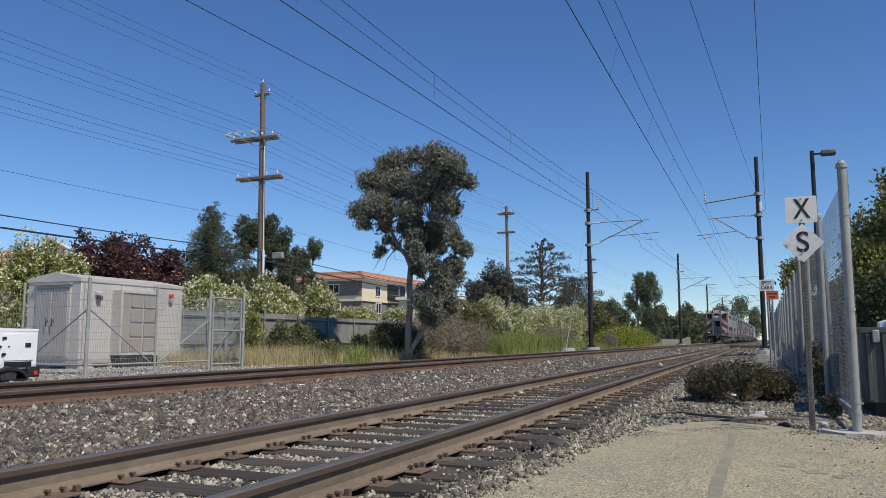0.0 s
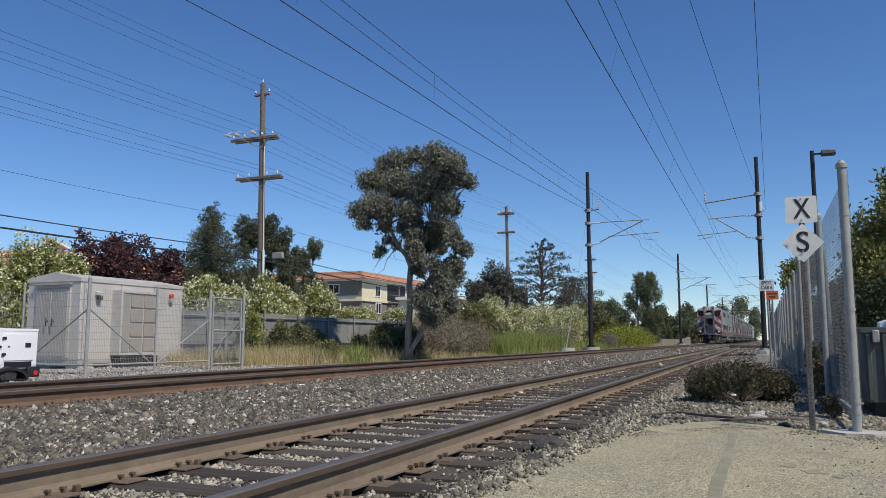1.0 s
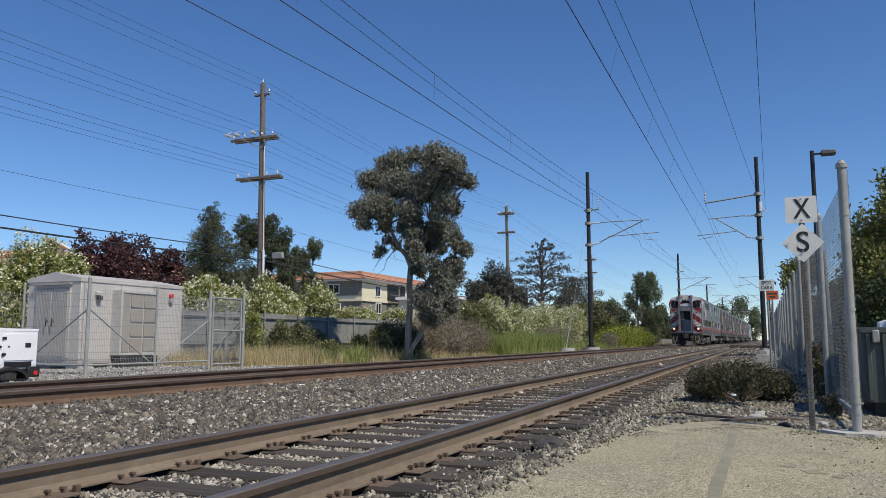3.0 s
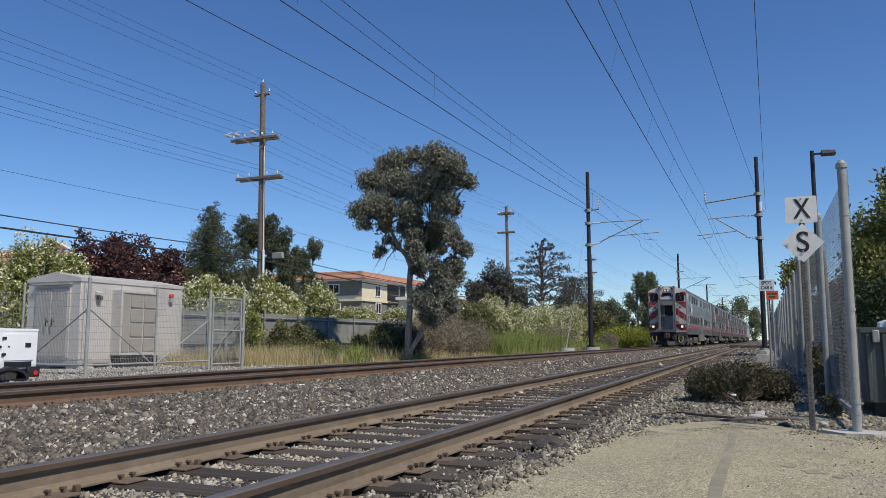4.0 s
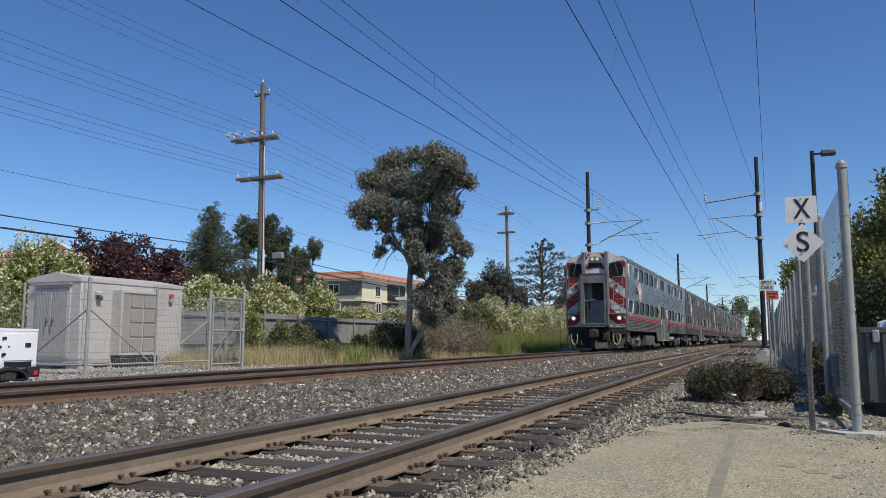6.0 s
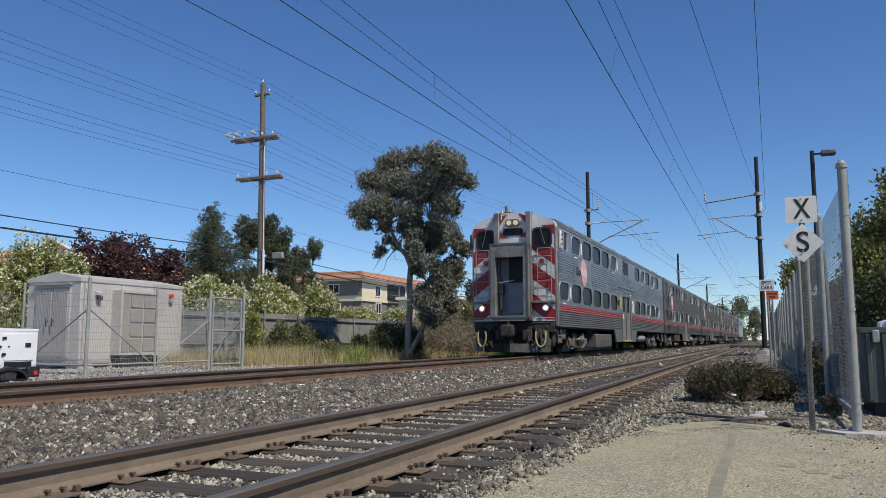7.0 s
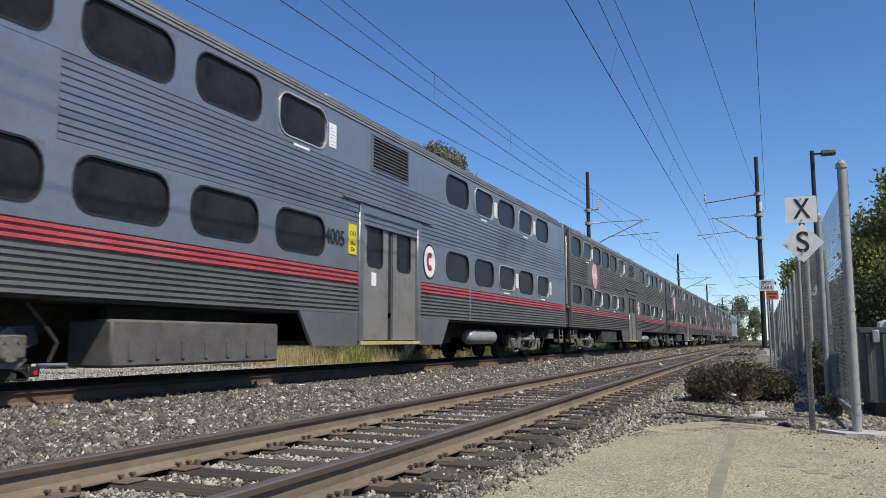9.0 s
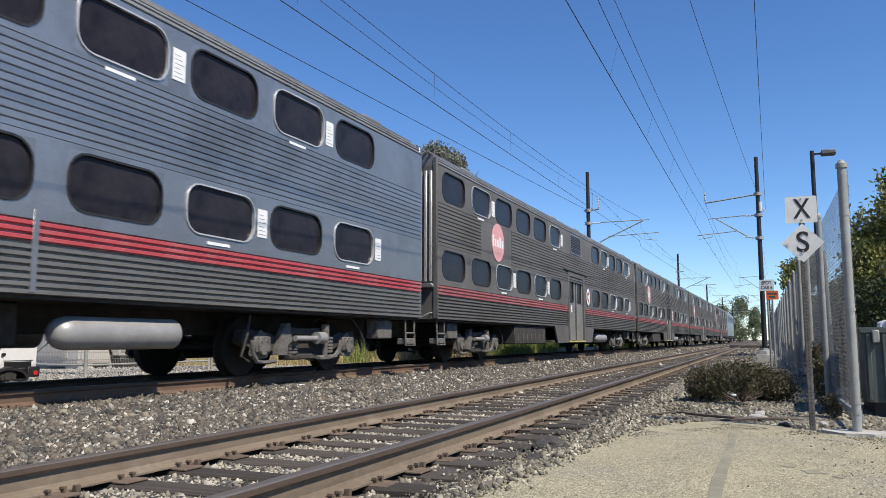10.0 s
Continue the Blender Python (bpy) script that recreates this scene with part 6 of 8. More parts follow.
    for i, (x, y, top, w) in enumerate(((-17.0, 43.6, 3.4, 1.7), (-16.9, 47.0, 3.4, 1.8), (-16.8, 50.6, 3.1, 1.8), (-16.7, 54.6, 3.05, 1.9), (-16.6, 58.8, 3.6, 2.1), (-16.6, 63.2, 3.8, 2.2), (-16.5, 66.8, 2.9, 1.5))):
        oleander(x, y, -0.1, top, w, 170 + 3 * i, 4600, 9000)
    for i, (x, y, top, w) in enumerate(((-15.7, 40.2, 2.9, 1.6), (-15.9, 37.2, 2.9, 1.5), (-15.0, 43.0, 1.9, 1.3), (-17.6, 71.5, 4.2, 2.4))):
        oleander(x, y, -0.1, top, w, 190 + 3 * i, 60, 8000, "scrub", "olive green bush with few flowers")
    # low growth on the embankment
    for i, (x, y, top, w) in enumerate(((-14.9, 32.5, 1.9, 1.2), (-15.0, 34.6, 2.3, 1.3), (-14.4, 36.8, 1.7, 1.1), (-14.9, 30.6, 1.7, 0.9), (-14.2, 34.0, 1.2, 1.0), (-14.9, 52.5, 1.6, 1.4), (-15.0, 56.5, 1.7, 1.3), (-12.9, 64.5, 1.3, 0.7))):
        t = thing("scrub_bush", "half-dry brown twiggy bush", "bush", group="dry scrub")
        foliage("twig_mass", [(x, y, top * 0.45, w, w, top * 0.5), (x + 0.4, y - 0.6, top * 0.35, w * 0.7, w * 0.7, top * 0.4)], 6000, 0.24, 0.018, M["twig"], t, 210 + i, -0.5, floor=-0.1)
        foliage("leaves", [(x, y, top * 0.4, w * 0.9, w * 0.9, top * 0.45)], 1600, 0.12, 0.04, M["scrub"], t, 230 + i, 0, floor=-0.1)
    for i, (x, y, top, w, ly) in enumerate(((-13.6, 68.0, 1.7, 1.2, 2.6), (-13.5, 73.5, 2.15, 1.3, 3.2), (-13.5, 80, 1.9, 1.3, 3.4), (-13.7, 87, 1.5, 1.2, 3.0))):
        t = thing("lime_bush", "bright yellow-green bush beside the rails", "bush", group="lime bushes")
        foliage("leaves", [(x, y, top * 0.42, w, ly, top * 0.55), (x + 0.3, y - ly * 0.5, top * 0.4, w * 0.7, ly * 0.6, top * 0.45), (x, y + ly * 0.5, top * 0.5, w * 0.7, ly * 0.6, top * 0.42)], 6500, 0.16, 0.08, M["lime"], t, 250 + i, -0.3, floor=-0.1)
        part("stem", Build().rod((x, y, -0.15), (x, y, top * 0.6), 0.05, 0.02), M["bark_dark"], t)
    grass("dry_grass", "tall dry yellow grass along the fence", -17.6, -14.2, 18.6, 23.8, 9000, 0.72, M["dry_grass"], 300, 0.22)
    grass("dry_grass", "thin dry grass among the weeds by the fence", -17.6, -13.6, 23.6, 31.0, 5440, 0.6, M["dry_grass"], 308, 0.3)
    grass("weeds", "tall green weeds along the fence", -18.4, -13.8, 23.4, 31.5, 9000, 0.75, M["lush"], 301, 0.3, 90)
    grass("weeds", "dark green weeds along the fence", -18.6, -14.6, 21.5, 33.0, 7000, 0.7, M["scrub"], 306, 0.4, 70)
    grass("weeds", "tall bright green weeds beside the rails", -15.4, -12.6, 37.0, 50.0, 37400, 1.35, M["lush"], 302, 0.3)
    grass("dry_grass", "dry straw-coloured grass beside the rails", -14.6, -12.2, 29.0, 64.0, 9350, 0.5, M["dry_grass"], 303)
    grass("weeds", "green weeds beside the rails", -16.0, -12.4, 49.0, 66.0, 15300, 0.85, M["lush"], 304)
    grass("dry_grass", "sparse dry grass beside the rails", -14.6, -12.2, 64.0, 110.0, 6800, 0.6, M["dry_grass"], 305)
    for i, (x, y, top, w) in enumerate(((-18.3, 24.2, 1.9, 0.45), (-18.2, 27.2, 1.5, 0.7), (-18.3, 28.5, 1.2, 0.6), (-18.0, 32.0, 1.0, 0.6), (-18.3, 34.2, 1.5, 0.5), (-18.3, 26.0, 1.6, 0.4), (-16.8, 27.2, 0.7, 0.6), (-18.2, 37.0, 1.0, 0.9))):
        t = thing("shrub", "dark green shrub growing against the panel fence", "shrub", group="shrubs along the fence")
        foliage("leaves", [(x, y, top * 0.4, w, w, top * 0.5), (x + 0.2, y - 0.3, top * 0.65, w * 0.6, w * 0.6, top * 0.3)], 2200, 0.13, 0.045, M["scrub" if i else "oleander"], t, 370 + i, -0.3, floor=-0.1)
        part("stem", Build().rod((x, y, -0.15), (x, y, top * 0.6), 0.04, 0.02), M["bark_dark"], t)
    # dark shrub beside the asphalt
    s = thing("shrub", "low spreading dark green shrub on the gravel", "shrub")
    cl = []
    rng = random.Random(77)
    for i in range(16):
        a, d = rng.uniform(0, 6.28), math.sqrt(rng.uniform(0, 1))
        cl.append((-0.52 + 0.52 * d * math.cos(a), 11.6 + 1.1 * d * math.sin(a), 0.0 + 0.23 * (1 - d * d), 0.24, 0.3, 0.2))
    foliage("leaves", cl, 21000, 0.06, 0.018, M["shrub"], s, 320, -0.5, 18, 0.32, 0.35, floor=-0.16)
    b = Build()
    for c in cl:
        limb(b, (-0.52, 11.6, -0.2), c[:3], 0.018, 0.006, rng)
        limb(b, c[:3], (c[0] + rng.uniform(-0.25, 0.25), c[1] + rng.uniform(-0.3, 0.3), c[2] + rng.uniform(0, 0.25)), 0.006, 0.003, rng)
    part("stem", b, M["bark_dark"], s)
    part("litter", Build().box(-0.58, -0.52, 10.55, 10.59, -0.02, 0.01, 0.008, pose(0, 0, 0, 0, 0, 0)), M["sticker"], s, "scrap of white paper caught in it")
    # plants behind the fence
    plain_tree("laurel_tree", "dense glossy laurel tree behind the fence", 1.95, 18.5, -0.16, 3.2, 1.0, 1.6, M["laurel"], M["bark_dark"], 14000, (0.09, 0.045), 335, bare=0.05)
    plain_tree("laurel_tree", "dense glossy laurel tree behind the fence", 1.75, 15.6, -0.16, 3.4, 1.35, 1.5, M["laurel"], M["bark_dark"], 32000, (0.085, 0.038), 331, bare=0.1)
    plain_tree("laurel_tree", "dense glossy laurel tree behind the fence", 2.6, 20.0, -0.16, 4.3, 1.2, 1.8, M["laurel"], M["bark_dark"], 12000, (0.13, 0.06), 332, bare=0.1)
    plain_tree("laurel_tree", "dark leafy tree behind the fence", 1.3, 45, -0.16, 5.2, 1.5, 3.0, M["laurel"], M["bark_dark"], 9000, (0.2, 0.09), 333, bare=0.1)
    # Out-of-view trees added to darken the reflections in the train's windows and sides.
    for i, (x, y, top) in enumerate(((5.5, 15.0, 4.4), (7.5, 19.0, 5.0), (8.5, 9.0, 5.2), (9.0, 1.0, 5.4), (9.0, -7.0, 5.0), (4.5, 26.0, 5.0), (5.0, 34.0, 5.5), (5.0, 56.0, 5.6), (4.6, 68.0, 5.4), (4.8, 82.0, 5.8), (4.6, 97.0, 5.6), (4.8, 114.0, 6.0), (4.6, 132.0, 6.0), (4.6, 152.0, 6.0), (4.6, 175.0, 6.0))):
        plain_tree("laurel_tree", "laurel tree added out of view to darken reflections in the train", x, y, -0.16, top, 2.2, 2.8 if y < 50 else 7.5, M["laurel"], M["bark_dark"], 2600, (0.3, 0.14) if y < 50 else (0.45, 0.24), 360 + i, bare=0.08)
    h = thing("hedge", "clipped hedge with coppery young leaves", "hedge")
    foliage("leaves", [(1.7 + 0.5 * i, 13.4, 0.75, 0.55, 0.5, 0.75) for i in range(6)] + [(1.5, 13.4 + 0.7 * i, 0.75, 0.4, 0.5, 0.72) for i in range(3)], 13000, 0.07, 0.035, M["hedge"], h, 340, -0.3, 14, 0.25, 0.7, floor=-0.16)
    part("stem", Build().rod((2.4, 13.4, -0.2), (2.4, 13.4, 0.9), 0.05), M["bark_dark"], h)
    # Shrubs fill in behind the mesh; their leaf colour carries the deep shade.
    for i in range(9):
        y = 12.8 + 2.7 * i
        g = thing("shrub", "dark leafy shrub growing close behind the wire fence", "shrub", group="shrubs behind the fence")
        x = fence_x(y) + 0.75
        foliage("leaves", [(x, y, 0.55, 0.42, 1.3, 0.7), (x + 0.1, y + 0.8, 1.05, 0.4, 0.9, 0.6), (x + 0.1, y - 0.6, 1.2, 0.36, 0.8, 0.5)], 3600, 0.1, 0.045, M["laurel_dark"], g, 700 + i, 0, 14, 0.24, 0.4, floor=-0.16)
        part("stem", Build().rod((x, y, -0.2), (x, y, 1.0), 0.04, 0.02), M["bark_dark"], g)
    w = thing("weed", "small leafy weed at the foot of the fence", "weed")
    foliage("leaves", [(0.5, 9.6, -0.02, 0.08, 0.15, 0.14), (0.47, 11.6, 0.3, 0.1, 0.25, 0.4)], 900, 0.07, 0.03, M["shrub"], w, 345, 0, floor=-0.16)


# ---------------- overhead line ----------------
def sagging(a, b, sag, n=14):
    a, b = Vector(a), Vector(b)
    return [a.lerp(b, i / n) - Vector((0, 0, sag * 4 * (i / n) * (1 - i / n))) for i in range(n + 1)]


def wire_thing(name, label, spans, r, sag=0.5):
    b, pts = Build(), []
    for a, c in spans:
        more = sagging(a, c, sag)
        if pts and (pts[-1] - more[0]).length < 0.9:
            pts += more[1:]
        else:
            if pts:
                b.path(pts, r, 5)
            pts = more
    b.path(pts, r, 5)
    ob = part(name, b, M["wire"])
    return tagged(ob, label, "cable")


MAST_Y = [50.3, 101.0, 143.8, 185.5, 228.0]


def build_mast(y, side, height):
    """Steel mast with concrete foot, insulated cantilever, feeder bracket and insulators."""
    x = -11.2 if side < 0 else near_x(y) + (3.15 if y < 60 else 2.95)
    s = 1 if side < 0 else -1
    t = thing("catenary_mast", "slim near-black steel catenary mast with insulated cantilever", "mast", group="catenary masts")
    z0 = 0.2
    part("pole", Build().rod((x, y, z0), (x, y, height), 0.155, 0.115, n=20), M["mast"], t)
    part("foot", Build().rod((x, y, -0.2), (x, y, z0), 0.55 if side < 0 else 0.3, n=24), M["concrete"], t, "round concrete foundation")
    b = Build().box(x - 0.28, x + 0.28, y - 0.28, y + 0.28, z0, z0 + 0.05, 0.005)
    for a in range(4):
        w = math.pi / 4 + a * math.pi / 2
        b.rod((x + 0.3 * math.cos(w), y + 0.3 * math.sin(w), z0), (x + 0.3 * math.cos(w), y + 0.3 * math.sin(w), z0 + 0.14), 0.03)
    part("base_plate", b, M["mast"], t)
    track = FAR_X if side < 0 else near_x(y)
    mx, rx = track + (0.45 if side < 0 else 0.6), track + (1.45 if side < 0 else -0.5)
    part("top_tube", Build().rod((x + s * 0.8, y, 8.36), (mx + s * 0.4, y, 8.36 if side < 0 else 8.27), 0.03), M["galv"], t)
    part("diagonal_tube", Build().rod((x + s * 0.7, y, 7.05), (mx, y, 8.3), 0.038), M["galv"], t)
    part("registration_tube", Build().rod((x + s * (1.25 if side < 0 else 1.35), y, 7.4), (rx, y, 7.5 if side < 0 else 7.25), 0.026).rod((rx - s * 0.9, y, 7.38), (rx - s * 0.9, y, 7.12), 0.012).rod((rx - s * 0.9, y, 7.12), (rx - s * 0.1, y, 7.0), 0.018), M["galv"], t)
    for zz, k in ((8.33, 0.0), (6.9, 0.12)):
        ins = Build().rod((x + s * 0.15, y, zz), (x + s * 0.85, y, zz + k), 0.025)
        for j in range(6):
            q = 0.3 + j * 0.085
            ins.rod((x + s * q, y, zz + k * (q - 0.15) / 0.7), (x + s * (q + 0.03), y, zz + k * (q - 0.12) / 0.7), 0.07, 0.045, n=12)
        part("insulator", ins, M["insulator"], t)
        part("clamp", Build().rod((x, y, zz - 0.09), (x, y, zz + 0.09), 0.24, n=16), M["galv"], t)
    if side < 0:
        part("feeder_bracket", Build().rod((x - 0.3, y, 9.2), (x + 0.72, y, 9.25), 0.045).rod((x, y, 9.1), (x, y, 9.3), 0.22, n=16), M["galv"], t)
        fx, fz = x + 0.7, 9.3
    elif y > 60:
        return t
    else:
        part("feeder_bracket", Build().rod((x, y, 9.65), (track + 0.05, y, 9.3), 0.05).rod((x, y, 9.55), (x, y, 9.75), 0.22, n=16), M["galv"], t)
        part("side_insulator", Build().rod((x + 0.1, y, 8.55), (x + 0.1, y, 9.15), 0.12, n=12).rod((x + 0.1, y, 8.9), (x + 0.5, y, 8.5), 0.03), M["insulator"], t)
        fx, fz = track + 0.05, 9.3
    ins = Build().rod((fx, y, fz), (fx, y, fz + 0.75), 0.025)
    for j in range(6):
        ins.rod((fx, y, fz + 0.1 + j * 0.1), (fx, y, fz + 0.14 + j * 0.1), 0.075, 0.045, n=12)
    part("post_insulator", ins, M["insulator"], t)
    return t


def build_overhead():
    for i, y in enumerate(MAST_Y):
        build_mast(y, -1, (11.8, 11.5, 10.4, 10.3, 10.3)[i])
    for i, y in enumerate((51.0, 101.5, 144, 186, 228)):
        build_mast(y, 1, (12.0, 11.5, 10.4, 10.3, 10.3)[i])
    ys = [-1.0] + MAST_Y + [290.0]
    near = lambda y: near_x(y)
    far_contact, far_mess, far_feed = [], [], []
    n_contact, n_mess, n_feed, n_static, n_side = [], [], [], [], []
    drop_f, drop_n = Build(), Build()
    for i, (a, c) in enumerate(zip(ys, ys[1:])):
        z = [-0.25, 0.25][i % 2]
        far_contact.append(((FAR_X - 0.3, a, 7.05), (FAR_X + 0.2, c, 7.05)))
        far_mess.append(((FAR_X - 0.25, a, 8.5), (FAR_X + 0.3, c, 8.5)))
        far_feed.append(((-10.5, a, 10.05), (-10.5, c, 10.05)))
        n_contact.append(((near(a) - 0.1, a, 7.05), (near(c) - 0.1, c, 7.05)))
        n_mess.append(((near(a) + 0.15, a, 8.45), (near(c) + 0.15, c, 8.45)))
        n_feed.append(((near(a) - 0.2, a, 10.05), (near(c) + 0.05, c, 10.05)))
        n_static.append(((near(a) + 0.75, a, 9.7) if i == 0 else (near(a) + 3.1, a, 9.7), (near(c) + 3.1, c, 9.7)))
        n_side.append(((near(a) + 3.0, a, 8.9), (near(c) + 3.55, c, 8.55)))
        for k in range(1, 8):
            s = k / 8
            zm = 8.48 - 0.75 * 4 * s * (1 - s)
            y = a + (c - a) * s
            drop_f.rod((FAR_X + 0.0, y, 7.05), (FAR_X + 0.02, y, zm), 0.0035, n=4)
            drop_n.rod((near(y) - 0.1, y, 7.05), (near(y) + 0.1, y, zm), 0.0035, n=4)
    L = "thin dark overhead electric wire above the track"
    wire_thing("contact_wire", L, far_contact, 0.0105, 0.02)
    wire_thing("messenger_wire", L, far_mess, 0.008, 0.75)
    wire_thing("feeder_wire", L, far_feed, 0.008, 0.7)
    wire_thing("contact_wire", L, n_contact, 0.0105, 0.02)
    wire_thing("messenger_wire", L, n_mess, 0.008, 0.75)
    wire_thing("feeder_wire", L, n_feed, 0.008, 0.7)
    wire_thing("static_wire", L, n_static, 0.008, 0.4)
    wire_thing("return_wire", L, n_side, 0.008, 0.5)
    for d in (drop_f, drop_n):
        tagged(part("dropper_wire", d, M["wire"]), "fine droppers between messenger and contact wire", "cable", kind="stuff")
    # guy anchor by the mast
    g = thing("guy_anchor", "guy rod rising from a round concrete anchor", "anchor")
    part("foot", Build().rod((-12.1, 47.3, -0.2), (-12.1, 47.3, 0.18), 0.55, n=24), M["concrete"], g)
    part("rod", Build().rod((-12.1, 47.3, 0.18), (-11.85, 48.15, 2.6), 0.03).rod((-11.85, 48.15, 2.6), (-11.3, 50.2, 8.6), 0.01), M["galv"], g)


def insulator_pin(b, x, y, z, h=0.22):
    b.rod((x, y, z), (x, y, z + h * 0.5), 0.02, n=6)
    b.rod((x, y, z + h * 0.4), (x, y, z + h), 0.06, 0.04, n=10)


def build_utility_poles():
    tops = []
    for k, (y, top) in enumerate(((32.2, 14.0), (71.8, 13.8), (109.5, 12.8), (148, 12.6))):
        x = -24.15
        t = thing("utility_pole", "weathered timber utility pole with two crossarms", "utility pole", group="utility poles")
        part("pole", Build().rod((x + 0.25, y, -0.2), (x, y, top), 0.21, 0.13, n=14), M["timber_pole"], t)
        for z, half, dx in ((top - 2.95, 1.45, -0.35), (top - 5.05, 1.4, 0.0)) if k == 0 else ((top - 0.75, 0.85, 0.0), (top - 2.6, 0.9, 0.0)):
            arm = part("crossarm", Build().box(x + dx - half, x + dx + half, y - 0.24, y - 0.13, z - 0.07, z + 0.07, 0.01), M["timber_pole"], t)
            part("second_arm", Build().box(x + dx - half, x + dx + half * 0.9, y + 0.13, y + 0.24, z - 0.07, z + 0.07, 0.01), M["timber_pole"], t)
            part("brace", Build().rod((x + dx - 0.65, y - 0.25, z), (x + 0.05, y - 0.15, z - 0.55), 0.02).rod((x + 0.75, y - 0.25, z), (x + 0.05, y - 0.15, z - 0.55), 0.02), M["galv"], t)
            for dxx in (-1.3, -0.6, 0.5, 1.15) if k == 0 else (-0.8, -0.35, 0.3, 0.75):
                b = Build()
                insulator_pin(b, x + dx + dxx, y - 0.18, z + 0.07)
                part("insulator", b, M["insulator"], arm)
        if k == 0:
            for dxx in (-1.5, -0.95, 0.1):
                b = Build()
                for j in range(5):
                    b.rod((x - 0.3 + dxx, y - 0.25 - 0.09 * j, top - 2.72), (x - 0.3 + dxx, y - 0.3 - 0.09 * j, top - 2.72), 0.075, n=10)
                b.rod((x - 0.3 + dxx, y - 0.7, top - 2.72), (x - 0.3 + dxx, y - 0.2, top - 2.72), 0.03, n=8)
                sw = part("strain_insulator", b, M["insulator"], t, "grey ribbed strain insulator")
                part("jumper", Build().path([(x - 0.3 + dxx, y - 0.7, top - 2.72), (x - 0.35 + dxx, y - 0.1, top - 2.45), (x - 0.3 + dxx, y + 0.6, top - 2.8)], 0.015), M["insulator"], sw)
            part("riser_pipe", Build().rod((x + 0.5, y - 0.15, 0), (x + 0.42, y - 0.15, 5.2), 0.06).rod((x + 0.42, y - 0.15, 5.2), (x + 0.3, y - 0.15, top - 3.4), 0.02), M["sticker"], t, "white riser pipe")
            part("splice_box", Build().box(x + 0.9, x + 1.5, y - 0.1, y + 0.1, 4.75, 5.05, 0.02), M["galv"], t)
        part("top_arm", Build().box(x - 0.5, x + 0.45, y - 0.06, y + 0.06, top - 0.65, top - 0.55, 0.01), M["timber_pole"], t)
        b = Build()
        for dxx in (-0.45, 0.4):
            insulator_pin(b, x + dxx, y, top - 0.55)
        insulator_pin(b, x, y, top)
        part("top_insulator", b, M["insulator"], t)
        tops.append((x, y, top))
    lines = [(0.0, 0.2), (-0.45, -0.35), (0.4, -0.35), (-1.65, -2.65), (-0.95, -2.65), (0.15, -2.65), (0.8, -2.65), (-1.3, -4.75), (-0.6, -4.75), (0.5, -4.75), (1.15, -4.75)]
    for dx, dz in lines:
        spans = []
        x, y, z = tops[0]
        spans.append(((x + dx + 0.3, -20.0, z + dz + 0.0), (x + dx, y, z + dz)))
        for (xa, ya, za), (xb, yb, zb) in zip(tops, tops[1:]):
            spans.append(((xa + dx, ya, za + dz), (xb + dx, yb, zb + dz)))
        wire_thing("power_line", "thin dark power line between the utility poles", spans, 0.0065, 0.55)
    for z, dz0, r in ((5.15, 0.5, 0.022), (4.72, 0.55, 0.035), (6.7, 0.35, 0.007)):
        wire_thing("telephone_cable", "dark sagging telephone cable on the utility poles", [((-22.6, -10, z - 0.1 + dz0), (-23.9, 32.0, z)), ((-23.9, 32.0, z), (-23.9, 71.8, z)), ((-23.9, 71.8, z), (-23.9, 109.5, z))], r, 0.55)
    wire_thing("guy_wire", "thin dark wire crossing above the gum tree", [((-14.4, -8, 9.2), (-11.2, 50.3, 9.2))], 0.012, 0.1)


